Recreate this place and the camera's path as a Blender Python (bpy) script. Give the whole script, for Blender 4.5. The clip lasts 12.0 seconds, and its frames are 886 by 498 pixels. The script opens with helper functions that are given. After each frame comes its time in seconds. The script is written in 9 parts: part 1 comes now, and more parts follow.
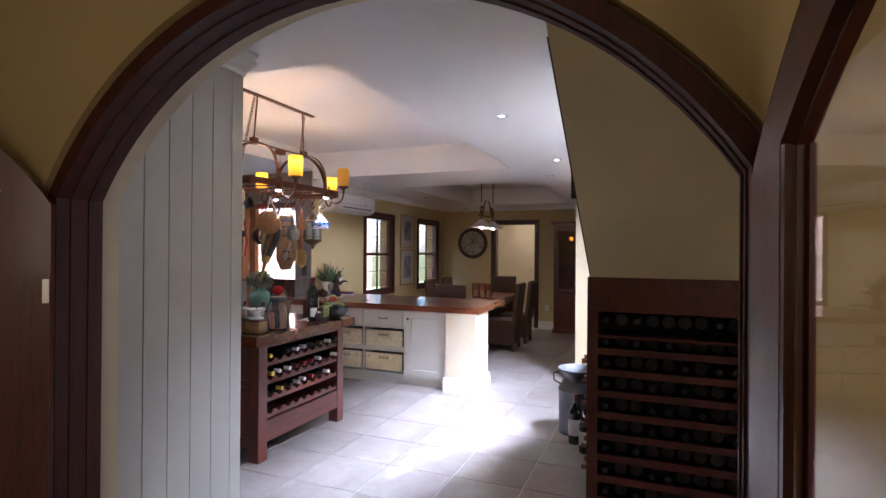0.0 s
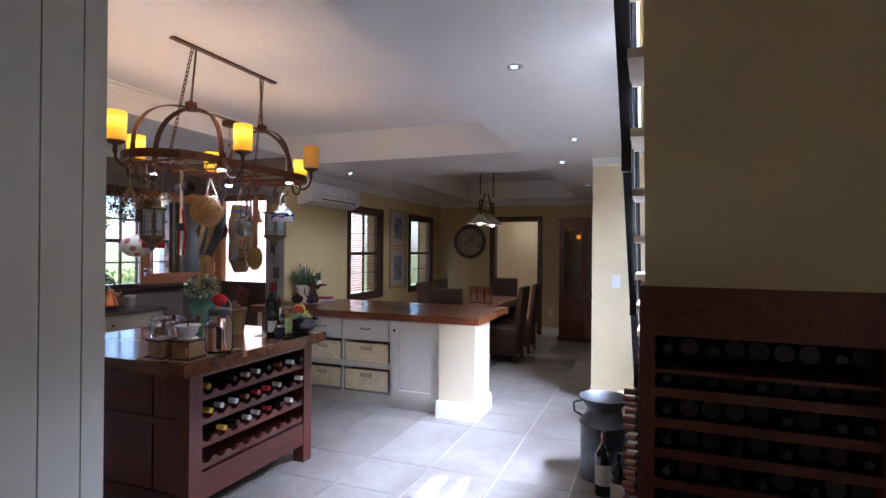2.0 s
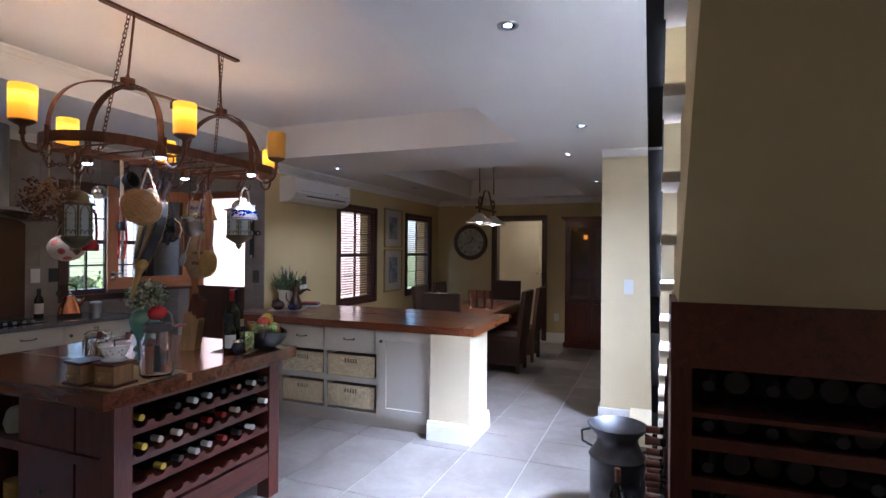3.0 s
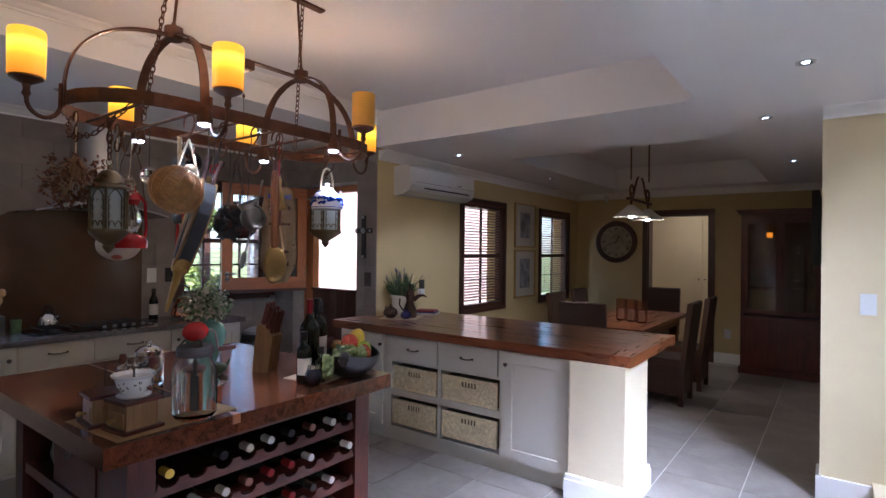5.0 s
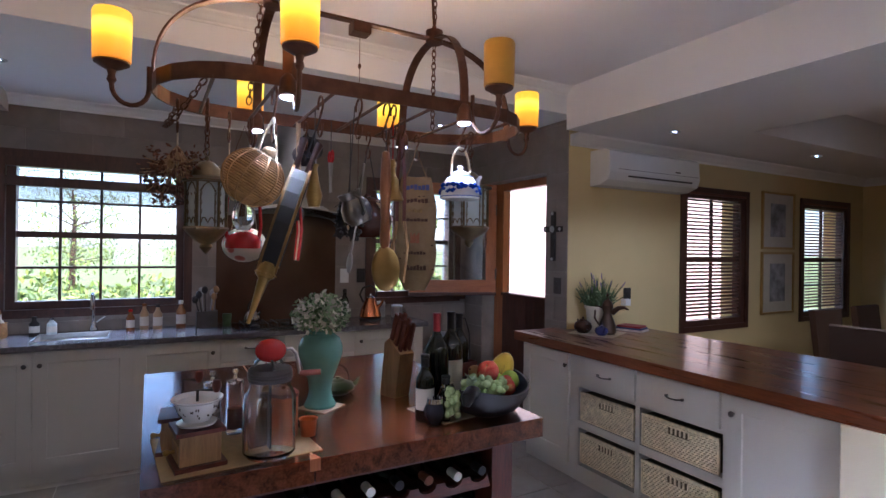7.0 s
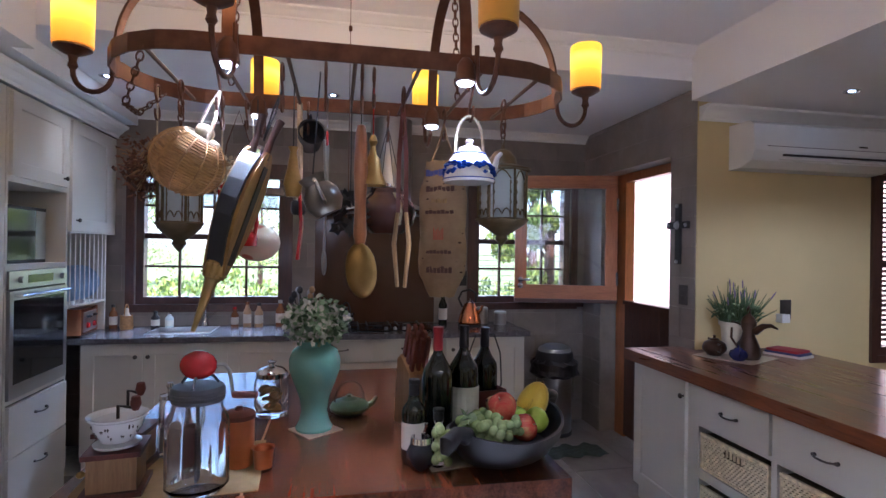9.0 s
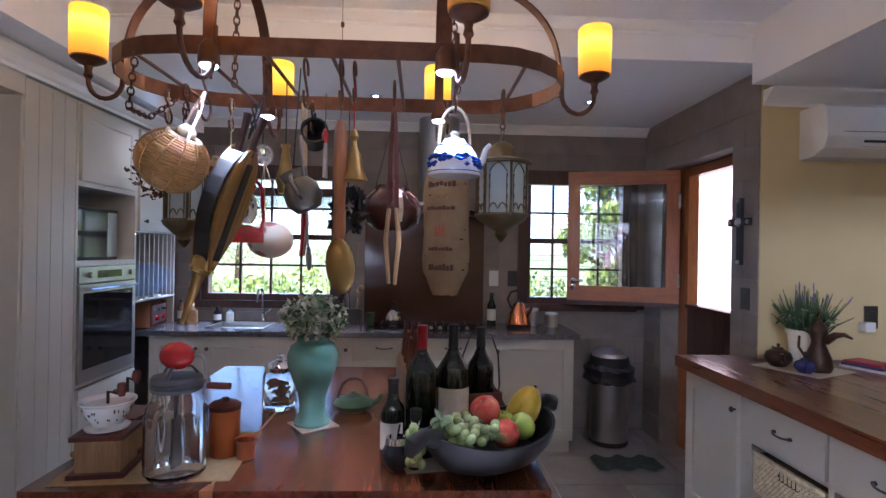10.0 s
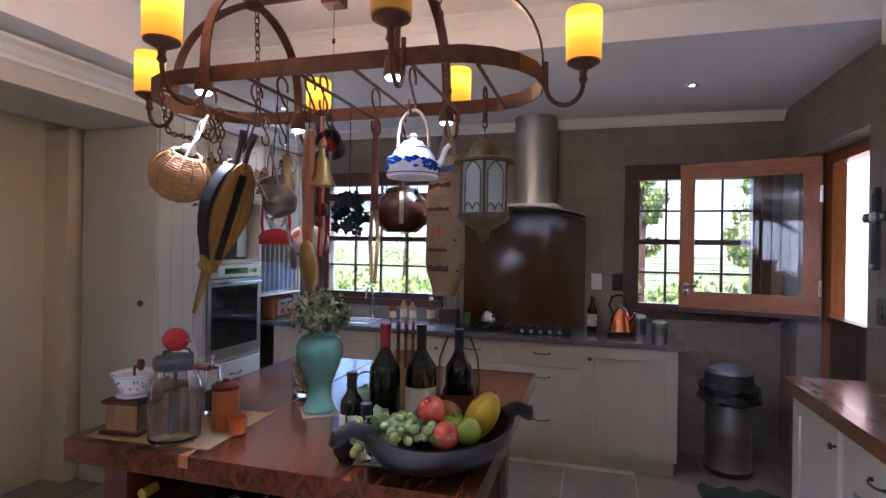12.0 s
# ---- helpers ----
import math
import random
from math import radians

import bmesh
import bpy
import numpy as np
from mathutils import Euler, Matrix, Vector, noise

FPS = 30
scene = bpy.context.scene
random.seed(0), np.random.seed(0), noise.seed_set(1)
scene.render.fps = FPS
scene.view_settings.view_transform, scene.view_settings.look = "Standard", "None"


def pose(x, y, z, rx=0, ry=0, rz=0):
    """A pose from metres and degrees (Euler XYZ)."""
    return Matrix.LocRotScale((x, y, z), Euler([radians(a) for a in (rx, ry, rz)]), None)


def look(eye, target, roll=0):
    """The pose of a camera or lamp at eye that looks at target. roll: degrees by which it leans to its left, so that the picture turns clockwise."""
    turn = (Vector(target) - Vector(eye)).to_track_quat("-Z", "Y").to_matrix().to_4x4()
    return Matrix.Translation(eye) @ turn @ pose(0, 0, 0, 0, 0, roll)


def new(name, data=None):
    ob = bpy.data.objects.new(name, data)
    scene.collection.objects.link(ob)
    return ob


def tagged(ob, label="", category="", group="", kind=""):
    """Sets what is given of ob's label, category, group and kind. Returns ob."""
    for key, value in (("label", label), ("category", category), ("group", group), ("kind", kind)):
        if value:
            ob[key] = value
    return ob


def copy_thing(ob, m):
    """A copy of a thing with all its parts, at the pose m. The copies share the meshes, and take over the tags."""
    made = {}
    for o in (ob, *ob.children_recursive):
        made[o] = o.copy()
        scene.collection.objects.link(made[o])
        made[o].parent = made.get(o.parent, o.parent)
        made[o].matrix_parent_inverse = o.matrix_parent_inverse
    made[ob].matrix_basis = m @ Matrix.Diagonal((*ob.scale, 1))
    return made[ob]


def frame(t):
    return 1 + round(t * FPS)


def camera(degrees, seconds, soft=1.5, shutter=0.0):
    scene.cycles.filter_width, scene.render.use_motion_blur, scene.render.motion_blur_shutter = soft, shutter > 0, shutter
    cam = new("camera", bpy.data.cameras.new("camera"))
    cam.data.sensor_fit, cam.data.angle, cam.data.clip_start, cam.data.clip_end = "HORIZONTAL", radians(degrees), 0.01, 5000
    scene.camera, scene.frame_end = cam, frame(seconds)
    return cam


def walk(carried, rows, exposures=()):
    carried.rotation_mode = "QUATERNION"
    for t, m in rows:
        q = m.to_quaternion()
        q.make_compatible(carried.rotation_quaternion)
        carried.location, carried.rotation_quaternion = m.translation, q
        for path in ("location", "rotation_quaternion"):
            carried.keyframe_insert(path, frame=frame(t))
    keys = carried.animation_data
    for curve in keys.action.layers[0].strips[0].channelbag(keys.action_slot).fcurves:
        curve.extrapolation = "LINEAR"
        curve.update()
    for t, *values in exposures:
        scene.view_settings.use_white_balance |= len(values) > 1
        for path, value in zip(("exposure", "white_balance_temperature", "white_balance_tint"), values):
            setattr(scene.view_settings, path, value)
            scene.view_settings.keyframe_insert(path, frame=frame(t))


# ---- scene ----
import collections
import itertools

cam = camera(79.9, 12.0)
METRES, EYE, TILT, LEAN, TURN = 4.8, 1.56, 0.0, 0.0, 21.9
ROWS = [
    (0.0, 0.0, 0.0, 0.0, -0.0, 0.13, -0.43),
    (0.5, -0.0041, 0.0391, 0.0003, -0.25, 0.11, -0.5),
    (1.0, -0.0043, 0.0877, -0.0011, -0.37, 0.12, -0.49),
    (1.5, -0.0046, 0.1408, -0.0012, -0.44, 0.11, -0.49),
    (2.0, 0.0042, 0.1957, -0.0024, -0.5, 0.12, -0.51),
    (2.5, 0.0191, 0.2509, 0.0009, -0.43, 0.12, -0.49),
    (4.5, 0.0283, 0.4572, -0.0012, 8.75, 0.17, -0.58),
    (5.0, 0.0213, 0.5037, -0.0018, 14.7, 0.14, -0.65),
    (5.5, 0.0262, 0.5466, -0.0006, 20.96, 0.13, -0.7),
    (6.0, 0.0313, 0.5863, -0.0023, 27.39, 0.1, -0.7),
    (6.5, 0.0284, 0.6227, -0.0023, 33.85, 0.06, -0.8),
    (7.0, 0.0266, 0.6585, -0.0015, 39.1, 0.02, -0.79),
    (9.0, 0.0379, 0.8012, -0.0037, 56.73, 0.09, -0.83),
    (9.5, 0.0443, 0.8324, -0.0057, 61.32, 0.13, -0.82),
    (10.0, 0.058, 0.8592, -0.006, 65.68, 0.09, -0.93),
    (10.5, 0.0636, 0.8933, -0.0035, 70.57, 0.06, -0.93),
    (11.0, 0.0661, 0.9294, -0.0028, 76.82, -0.01, -0.98),
    (11.5, 0.0793, 0.9585, -0.003, 81.2, -0.03, -0.94),
    (12.0, 0.0937, 0.9824, -0.0046, 84.12, -0.01, -0.95),
]
walk(cam, [(t, pose(0, 0, EYE, TILT, LEAN, TURN) @ pose(METRES * x, METRES * y, METRES * z, 90 + pitch, roll, yaw)) for t, x, y, z, yaw, pitch, roll in ROWS],
     exposures=[(0.0, 2.25, 5450, 21), (1.0, 2.02, 5480, 21), (2.5, 1.74, 5150, 17), (5.0, 1.64, 5300, 19), (7.0, 1.62, 5200, 21), (9.5, 1.94, 5100, 21), (12.0, 1.92, 5250, 24)])

# ---- world and light ----
scene.view_settings.exposure = 1.6
scene.view_settings.use_white_balance = True
scene.view_settings.white_balance_temperature, scene.view_settings.white_balance_tint = 5550, 21

SUN_ELEV, SUN_AZ = 55.0, 82.0
world = bpy.data.worlds.new("world")
scene.world = world
world.use_nodes = True
sky = world.node_tree.nodes.new("ShaderNodeTexSky")
sky.sky_type, sky.sun_disc = "NISHITA", False
sky.sun_elevation, sky.sun_rotation = radians(SUN_ELEV), radians(SUN_AZ)
background = world.node_tree.nodes["Background"]
background.inputs["Strength"].default_value = 0.15
world.node_tree.links.new(sky.outputs[0], background.inputs["Color"])

sun_data = bpy.data.lights.new("sun", "SUN")
sun_data.energy, sun_data.angle, sun_data.color = 5.0, radians(0.5), (1.0, 0.96, 0.88)
sun = new("sun", sun_data)
el, az = radians(SUN_ELEV), radians(SUN_AZ)
sun.matrix_world = look((math.sin(az) * math.cos(el) * 20, math.cos(az) * math.cos(el) * 20, math.sin(el) * 20), (0, 0, 0))


def area_lamp(name, eye, target, sx, sy, watts, color=(1, 1, 1)):
    d = bpy.data.lights.new(name, "AREA")
    d.shape, d.size, d.size_y, d.energy, d.color = "RECTANGLE", sx, sy, watts, color
    o = new(name, d)
    o.matrix_world = look(eye, target)
    return o


area_lamp("window_light_back_a", (-6.5, 2.65, 2.9), (-3.6, 2.9, 0.8), 1.1, 0.6, 135, (0.62, 0.78, 1.0))
area_lamp("window_light_back_b", (-6.5, 5.1, 2.9), (-3.6, 4.6, 0.8), 0.8, 0.6, 106, (0.62, 0.78, 1.0))
area_lamp("window_light_door", (-4.8, 6.7, 2.9), (-4.2, 3.6, 0.7), 0.8, 0.5, 310, (0.60, 0.78, 1.0))
area_lamp("stair_window_light", (1.1, 4.1, 4.1), (-1.25, 4.25, 0.0), 1.0, 0.8, 90, (0.84, 0.90, 1.0)).data.spread = radians(75)
# Added strip lamp without a fitting, to throw a bright patch on the dining wall.
area_lamp("stairwell_light", (0.60, 4.4, 2.66), (-4.25, 6.6, 1.35), 0.5, 0.08, 2.0, (0.92, 0.95, 1.0)).data.spread = radians(40)
# Warm fill added to brighten the entry side; the hall has no window.
area_lamp("entry_window_light", (1.2, -2.6, 1.9), (0.0, 0.8, 1.2), 1.2, 1.2, 4.2, (1.0, 0.76, 0.46))

# ---- materials ----


class N:
    """A node material in the making."""

    def __init__(self, name, rough=0.5, metal=0.0, color=(0.5, 0.5, 0.5)):
        self.m = bpy.data.materials.new(name)
        self.m.use_nodes = True
        self.t = self.m.node_tree
        self.b = self.t.nodes["Principled BSDF"]
        self.b.inputs["Base Color"].default_value = (*color, 1)
        self.b.inputs["Roughness"].default_value = rough
        self.b.inputs["Metallic"].default_value = metal

    def node(self, kind, **ins):
        n = self.t.nodes.new(kind)
        for k, v in ins.items():
            n.inputs[k.replace("_", " ")].default_value = v
        return n

    def link(self, a, b):
        self.t.links.new(a, b)

    def coords(self, scale=(1, 1, 1), world=False, spread=0.0):
        c = self.node("ShaderNodeNewGeometry").outputs["Position"] if world else self.node("ShaderNodeTexCoord").outputs["Object"]
        if spread:
            info = self.node("ShaderNodeObjectInfo")
            add = self.node("ShaderNodeVectorMath")
            add.operation = "ADD"
            mul = self.node("ShaderNodeVectorMath")
            mul.operation = "SCALE"
            mul.inputs[0].default_value = (1.0, 0.7, 0.4)
            scl = self.node("ShaderNodeMath")
            scl.operation = "MULTIPLY"
            scl.inputs[1].default_value = spread
            self.link(info.outputs["Random"], scl.inputs[0])
            self.link(scl.outputs[0], mul.inputs["Scale"])
            self.link(c, add.inputs[0])
            self.link(mul.outputs[0], add.inputs[1])
            c = add.outputs[0]
        m = self.node("ShaderNodeMapping")
        m.inputs["Scale"].default_value = scale
        self.link(c, m.inputs["Vector"])
        return m.outputs[0]

    def noise(self, co, scale, detail=4, rough=0.55, distort=0.0):
        n = self.node("ShaderNodeTexNoise", Scale=scale, Detail=detail, Roughness=rough, Distortion=distort)
        self.link(co, n.inputs["Vector"])
        return n.outputs["Fac"]

    def ramp(self, fac, stops):
        r = self.node("ShaderNodeValToRGB")
        e = r.color_ramp.elements
        e[0].position, e[0].color = stops[0][0], (*stops[0][1], 1)
        e[1].position, e[1].color = stops[-1][0], (*stops[-1][1], 1)
        for p, c in stops[1:-1]:
            k = e.new(p)
            k.color = (*c, 1)
        self.link(fac, r.inputs[0])
        return r.outputs[0]

    def mix(self, fac, a, b, mode="MIX"):
        n = self.node("ShaderNodeMix")
        n.data_type, n.blend_type = "RGBA", mode
        if isinstance(fac, float):
            n.inputs[0].default_value = fac
        else:
            self.link(fac, n.inputs[0])
        self.link(a, n.inputs[6])
        self.link(b, n.inputs[7])
        return n.outputs[2]

    def color(self, out):
        self.link(out, self.b.inputs["Base Color"])

    def bump(self, fac, strength=0.3, dist=0.003):
        n = self.node("ShaderNodeBump", Strength=strength, Distance=dist)
        self.link(fac, n.inputs["Height"])
        self.link(n.outputs[0], self.b.inputs["Normal"])

    def roughness(self, fac, lo, hi):
        n = self.node("ShaderNodeMapRange")
        n.inputs["To Min"].default_value, n.inputs["To Max"].default_value = lo, hi
        self.link(fac, n.inputs["Value"])
        self.link(n.outputs[0], self.b.inputs["Roughness"])


def mat_paint(name, color, rough=0.7, vary=0.06, bump=0.15):
    n = N(name, rough)
    co = n.coords(world=True)
    big = n.noise(co, 1.3, 3)
    lo = tuple(c * (1 - vary) for c in color)
    hi = tuple(min(1, c * (1 + vary)) for c in color)
    n.color(n.ramp(big, [(0.3, lo), (0.7, hi)]))
    n.bump(n.noise(co, 90, 3), bump, 0.002)
    n.roughness(big, rough - 0.06, rough + 0.06)
    return n.m


def mat_wood(name, dark, light, rough=0.35, scale=1.0, axis="y", coat=0.0, spread=5.0, vary=0.5):
    n = N(name, rough)
    s = {"x": (0.9, 9, 9), "y": (9, 0.9, 9), "z": (9, 9, 0.9)}[axis]
    co = n.coords(tuple(v * scale for v in s), spread=spread)
    grain = n.noise(co, 2.2, 8, 0.62, 0.9)
    fine = n.noise(co, 14, 5, 0.7)
    mid = tuple((a + b) / 2 for a, b in zip(dark, light))
    a = n.ramp(grain, [(0.3, dark), (0.5, mid), (0.72, light)])
    b = n.ramp(fine, [(0.35, tuple(0.55 * c for c in dark)), (0.6, light)])
    tone = n.ramp(n.node("ShaderNodeObjectInfo").outputs["Random"], [(0.0, (0.62, 0.60, 0.58)), (0.5, (0.9, 0.9, 0.9)), (1.0, (1.0, 1.0, 1.0))])
    n.color(n.mix(vary, n.mix(0.3, a, b), tone, "MULTIPLY"))
    n.bump(fine, 0.25, 0.0008)
    n.roughness(grain, rough - 0.06, rough + 0.12)
    if coat:
        n.b.inputs["Coat Weight"].default_value = coat
        n.b.inputs["Coat Roughness"].default_value = 0.12
    return n.m


def mat_simple(name, color, rough=0.5, metal=0.0, vary=0.12, scale=12.0, bump=0.1):
    n = N(name, rough, metal)
    co = n.coords(spread=3.0)
    f = n.noise(co, scale, 4)
    n.color(n.ramp(f, [(0.3, tuple(c * (1 - vary) for c in color)), (0.7, tuple(min(1, c * (1 + vary)) for c in color))]))
    n.bump(n.noise(co, scale * 8, 3), bump, 0.001)
    n.roughness(f, max(0.02, rough - 0.05), min(1, rough + 0.08))
    return n.m


def mat_glass(name, color=(1, 1, 1), rough=0.0, ior=1.45):
    n = N(name, rough, 0, color)
    n.b.inputs["Transmission Weight"].default_value = 1.0
    n.b.inputs["IOR"].default_value = ior
    return n.m


def mat_glow(name, color, strength, base=(0.8, 0.8, 0.8)):
    n = N(name, 0.4, 0, base)
    n.b.inputs["Emission Color"].default_value = (*color, 1)
    n.b.inputs["Emission Strength"].default_value = strength
    return n.m


MUSTARD = mat_simple("mustard_wool", (0.32, 0.21, 0.08), 0.9, 0, 0.3, 30, 0.5)
YELLOW_PAINT = mat_paint("cream_yellow_plaster", (0.57, 0.455, 0.225), 0.8)
PALE_YELLOW = mat_paint("pale_yellow_plaster", (0.66, 0.56, 0.35), 0.8)
CREAM_PAINT = mat_paint("pale_cream_plaster", (0.68, 0.585, 0.40), 0.8)
CEILING_PAINT = mat_paint("white_ceiling_paint", (0.80, 0.79, 0.78), 0.85, 0.02)
WHITE_TRIM = mat_paint("white_trim_paint", (0.80, 0.79, 0.76), 0.5, 0.02, 0.05)
CABINET_PAINT = mat_paint("pale_stone_cabinet_paint", (0.56, 0.53, 0.46), 0.45, 0.03, 0.04)
MAHOGANY = mat_wood("dark_mahogany", (0.036, 0.006, 0.004), (0.150, 0.028, 0.013), 0.36, 1.0, "y", 0.2)
MAHOGANY_DULL = mat_wood("worn_dark_mahogany", (0.030, 0.006, 0.004), (0.100, 0.022, 0.011), 0.6, 1.0, "z", 0.0)
MAHOGANY_UP = mat_wood("dark_mahogany_upright", (0.036, 0.006, 0.004), (0.150, 0.028, 0.013), 0.36, 1.0, "z", 0.2)
ISLAND_TOP = mat_wood("polished_dark_top", (0.026, 0.007, 0.004), (0.23, 0.068, 0.027), 0.15, 1.1, "x", 0.5)
WORKTOP_WOOD = mat_wood("warm_oiled_worktop", (0.060, 0.014, 0.006), (0.27, 0.082, 0.026), 0.26, 1.0, "x", 0.4, vary=1.0)
ORANGE_WOOD = mat_wood("varnished_orange_wood", (0.26, 0.085, 0.025), (0.46, 0.17, 0.055), 0.35, 1.0, "z", 0.3)
DARK_FRAME = mat_wood("dark_window_wood", (0.035, 0.014, 0.010), (0.10, 0.038, 0.022), 0.4, 1.0, "z", 0.2)
GRANITE = mat_simple("grey_polished_granite", (0.12, 0.11, 0.11), 0.14, 0, 0.4, 60)
STEEL = mat_simple("brushed_steel", (0.42, 0.41, 0.40), 0.33, 1.0, 0.04, 3, 0.0)
IRON = mat_simple("brown_wrought_iron", (0.115, 0.048, 0.024), 0.45, 0.6, 0.3, 20)
BLACK_GLASS = mat_simple("black_appliance_glass", (0.012, 0.012, 0.014), 0.06, 0, 0.1, 4, 0.0)
GLASS = mat_glass("clear_glass")


def mat_amber():
    """Amber glass lit by the bulb inside: brightest round the bulb, deeper towards its foot."""
    n = N("amber_candle_glass", 0.4, 0, (0.55, 0.26, 0.02))
    sep = n.node("ShaderNodeSeparateXYZ")
    n.link(n.coords(), sep.inputs[0])
    r = n.node("ShaderNodeMapRange")
    r.inputs["From Min"].default_value, r.inputs["From Max"].default_value = 2.12, 2.25
    n.link(sep.outputs["Z"], r.inputs["Value"])
    n.link(n.ramp(r.outputs[0], [(0.0, (0.42, 0.12, 0.002)), (0.45, (0.75, 0.30, 0.006)), (0.6, (1.0, 0.52, 0.010)), (0.85, (1.0, 0.68, 0.05)), (1.0, (0.75, 0.34, 0.01))]), n.b.inputs["Emission Color"])
    n.b.inputs["Emission Strength"].default_value = 0.62
    return n.m


AMBER = mat_amber()
AMBER_OFF = mat_simple("unlit_amber_glass", (0.62, 0.30, 0.02), 0.35, 0, 0.08)
LED = mat_glow("led_lens", (0.62, 0.80, 1.0), 16)
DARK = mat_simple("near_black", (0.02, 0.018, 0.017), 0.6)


def mat_wall_tile():
    n = N("stone_wall_tile_grout", 0.6)
    co = n.coords(world=True)
    f = n.noise(co, 3.5, 5, 0.6)
    n.color(n.ramp(f, [(0.3, (0.19, 0.165, 0.14)), (0.7, (0.30, 0.265, 0.225))]))
    n.bump(n.noise(co, 40, 4), 0.2, 0.002)
    return n.m


def mat_floor_tile():
    n = N("grey_floor_tile", 0.35)
    co = n.coords(world=True)
    sp = n.coords(spread=30.0)
    big = n.noise(sp, 2.2, 5, 0.6, 0.6)
    small = n.noise(co, 18, 5, 0.6)
    a = n.ramp(big, [(0.28, (0.15, 0.128, 0.110)), (0.5, (0.24, 0.212, 0.188)), (0.72, (0.33, 0.30, 0.275))])
    b = n.ramp(small, [(0.3, (0.20, 0.18, 0.16)), (0.7, (0.33, 0.30, 0.27))])
    n.color(n.mix(0.35, a, b))
    n.roughness(small, 0.25, 0.45)
    n.bump(small, 0.12, 0.002)
    return n.m


WALL_TILE = mat_wall_tile()
FLOOR_TILE = mat_floor_tile()
GROUT = mat_simple("pale_grout", (0.62, 0.59, 0.55), 0.8)

# ---- shape helpers ----


def mesh_of(bm, name, mat, bevel=0.0, seg=1, smooth=False):
    if bevel:
        es = [e for e in bm.edges if len(e.link_faces) == 2 and e.calc_face_angle(0) > 0.6]
        bmesh.ops.bevel(bm, geom=es, offset=bevel, segments=seg, affect="EDGES", clamp_overlap=True)
    bmesh.ops.recalc_face_normals(bm, faces=bm.faces[:])
    me = bpy.data.meshes.new(name)
    if smooth:
        for f in bm.faces:
            f.smooth = True
        for e in bm.edges:
            if len(e.link_faces) == 2 and e.calc_face_angle(0) > 0.7:
                e.smooth = False
    bm.to_mesh(me)
    bm.free()
    for m in mat if isinstance(mat, (list, tuple)) else [mat]:
        me.materials.append(m)
    return me


def part(name, bm, mat, parent=None, label="", bevel=0.0, seg=1, smooth=False, m=None):
    if isinstance(bm, list):
        return [part(name, b, mat, parent, label, bevel, seg, smooth, m) for b in bm][0]
    ob = new(name, mesh_of(bm, name, mat, bevel, seg, smooth))
    if parent is not None:
        ob.parent = parent
    if m is not None:
        ob.matrix_basis = m
    return tagged(ob, label=label)


def thing(name, label, category, m=None, group=""):
    ob = new(name)
    ob.empty_display_size = 0.05
    if m is not None:
        ob.matrix_basis = m
    return tagged(ob, label, category, group)


def box(x0, x1, y0, y1, z0, z1, bm=None):
    bm = bm or bmesh.new()
    v = [bm.verts.new(p) for p in itertools.product((x0, x1), (y0, y1), (z0, z1))]
    for q in ((0, 1, 3, 2), (4, 6, 7, 5), (0, 4, 5, 1), (2, 3, 7, 6), (0, 2, 6, 4), (1, 5, 7, 3)):
        bm.faces.new([v[i] for i in q])
    return bm


def boxes(list_of):
    """Several boxes: part() makes each an object of its own."""
    return [box(*b) for b in list_of]


def prism(pts, lo, hi, axis="y", bm=None):
    """An outline of (a, b) pulled from lo to hi along an axis; a, b are the two other axes in order."""
    bm = bm or bmesh.new()

    def at(p, h):
        return {"x": (h, p[0], p[1]), "y": (p[0], h, p[1]), "z": (p[0], p[1], h)}[axis]

    a = [bm.verts.new(at(p, lo)) for p in pts]
    b = [bm.verts.new(at(p, hi)) for p in pts]
    n = len(pts)
    bm.faces.new(a)
    bm.faces.new(b[::-1])
    for i in range(n):
        bm.faces.new((a[i], a[(i + 1) % n], b[(i + 1) % n], b[i]))
    return bm


def lathe(profile, n=24, bm=None, at=(0, 0, 0)):
    """A profile of (radius, height) turned about z."""
    bm = bm or bmesh.new()
    rings = []
    for r, z in profile:
        if r < 1e-6:
            rings.append([bm.verts.new((at[0], at[1], at[2] + z))])
        else:
            rings.append([bm.verts.new((at[0] + r * math.cos(2 * math.pi * i / n), at[1] + r * math.sin(2 * math.pi * i / n), at[2] + z)) for i in range(n)])
    for a, b in zip(rings, rings[1:]):
        for i in range(n):
            j = (i + 1) % n
            if len(a) == 1 and len(b) == 1:
                continue
            if len(a) == 1:
                bm.faces.new((a[0], b[j], b[i]))
            elif len(b) == 1:
                bm.faces.new((a[i], a[j], b[0]))
            else:
                bm.faces.new((a[i], a[j], b[j], b[i]))
    return bm


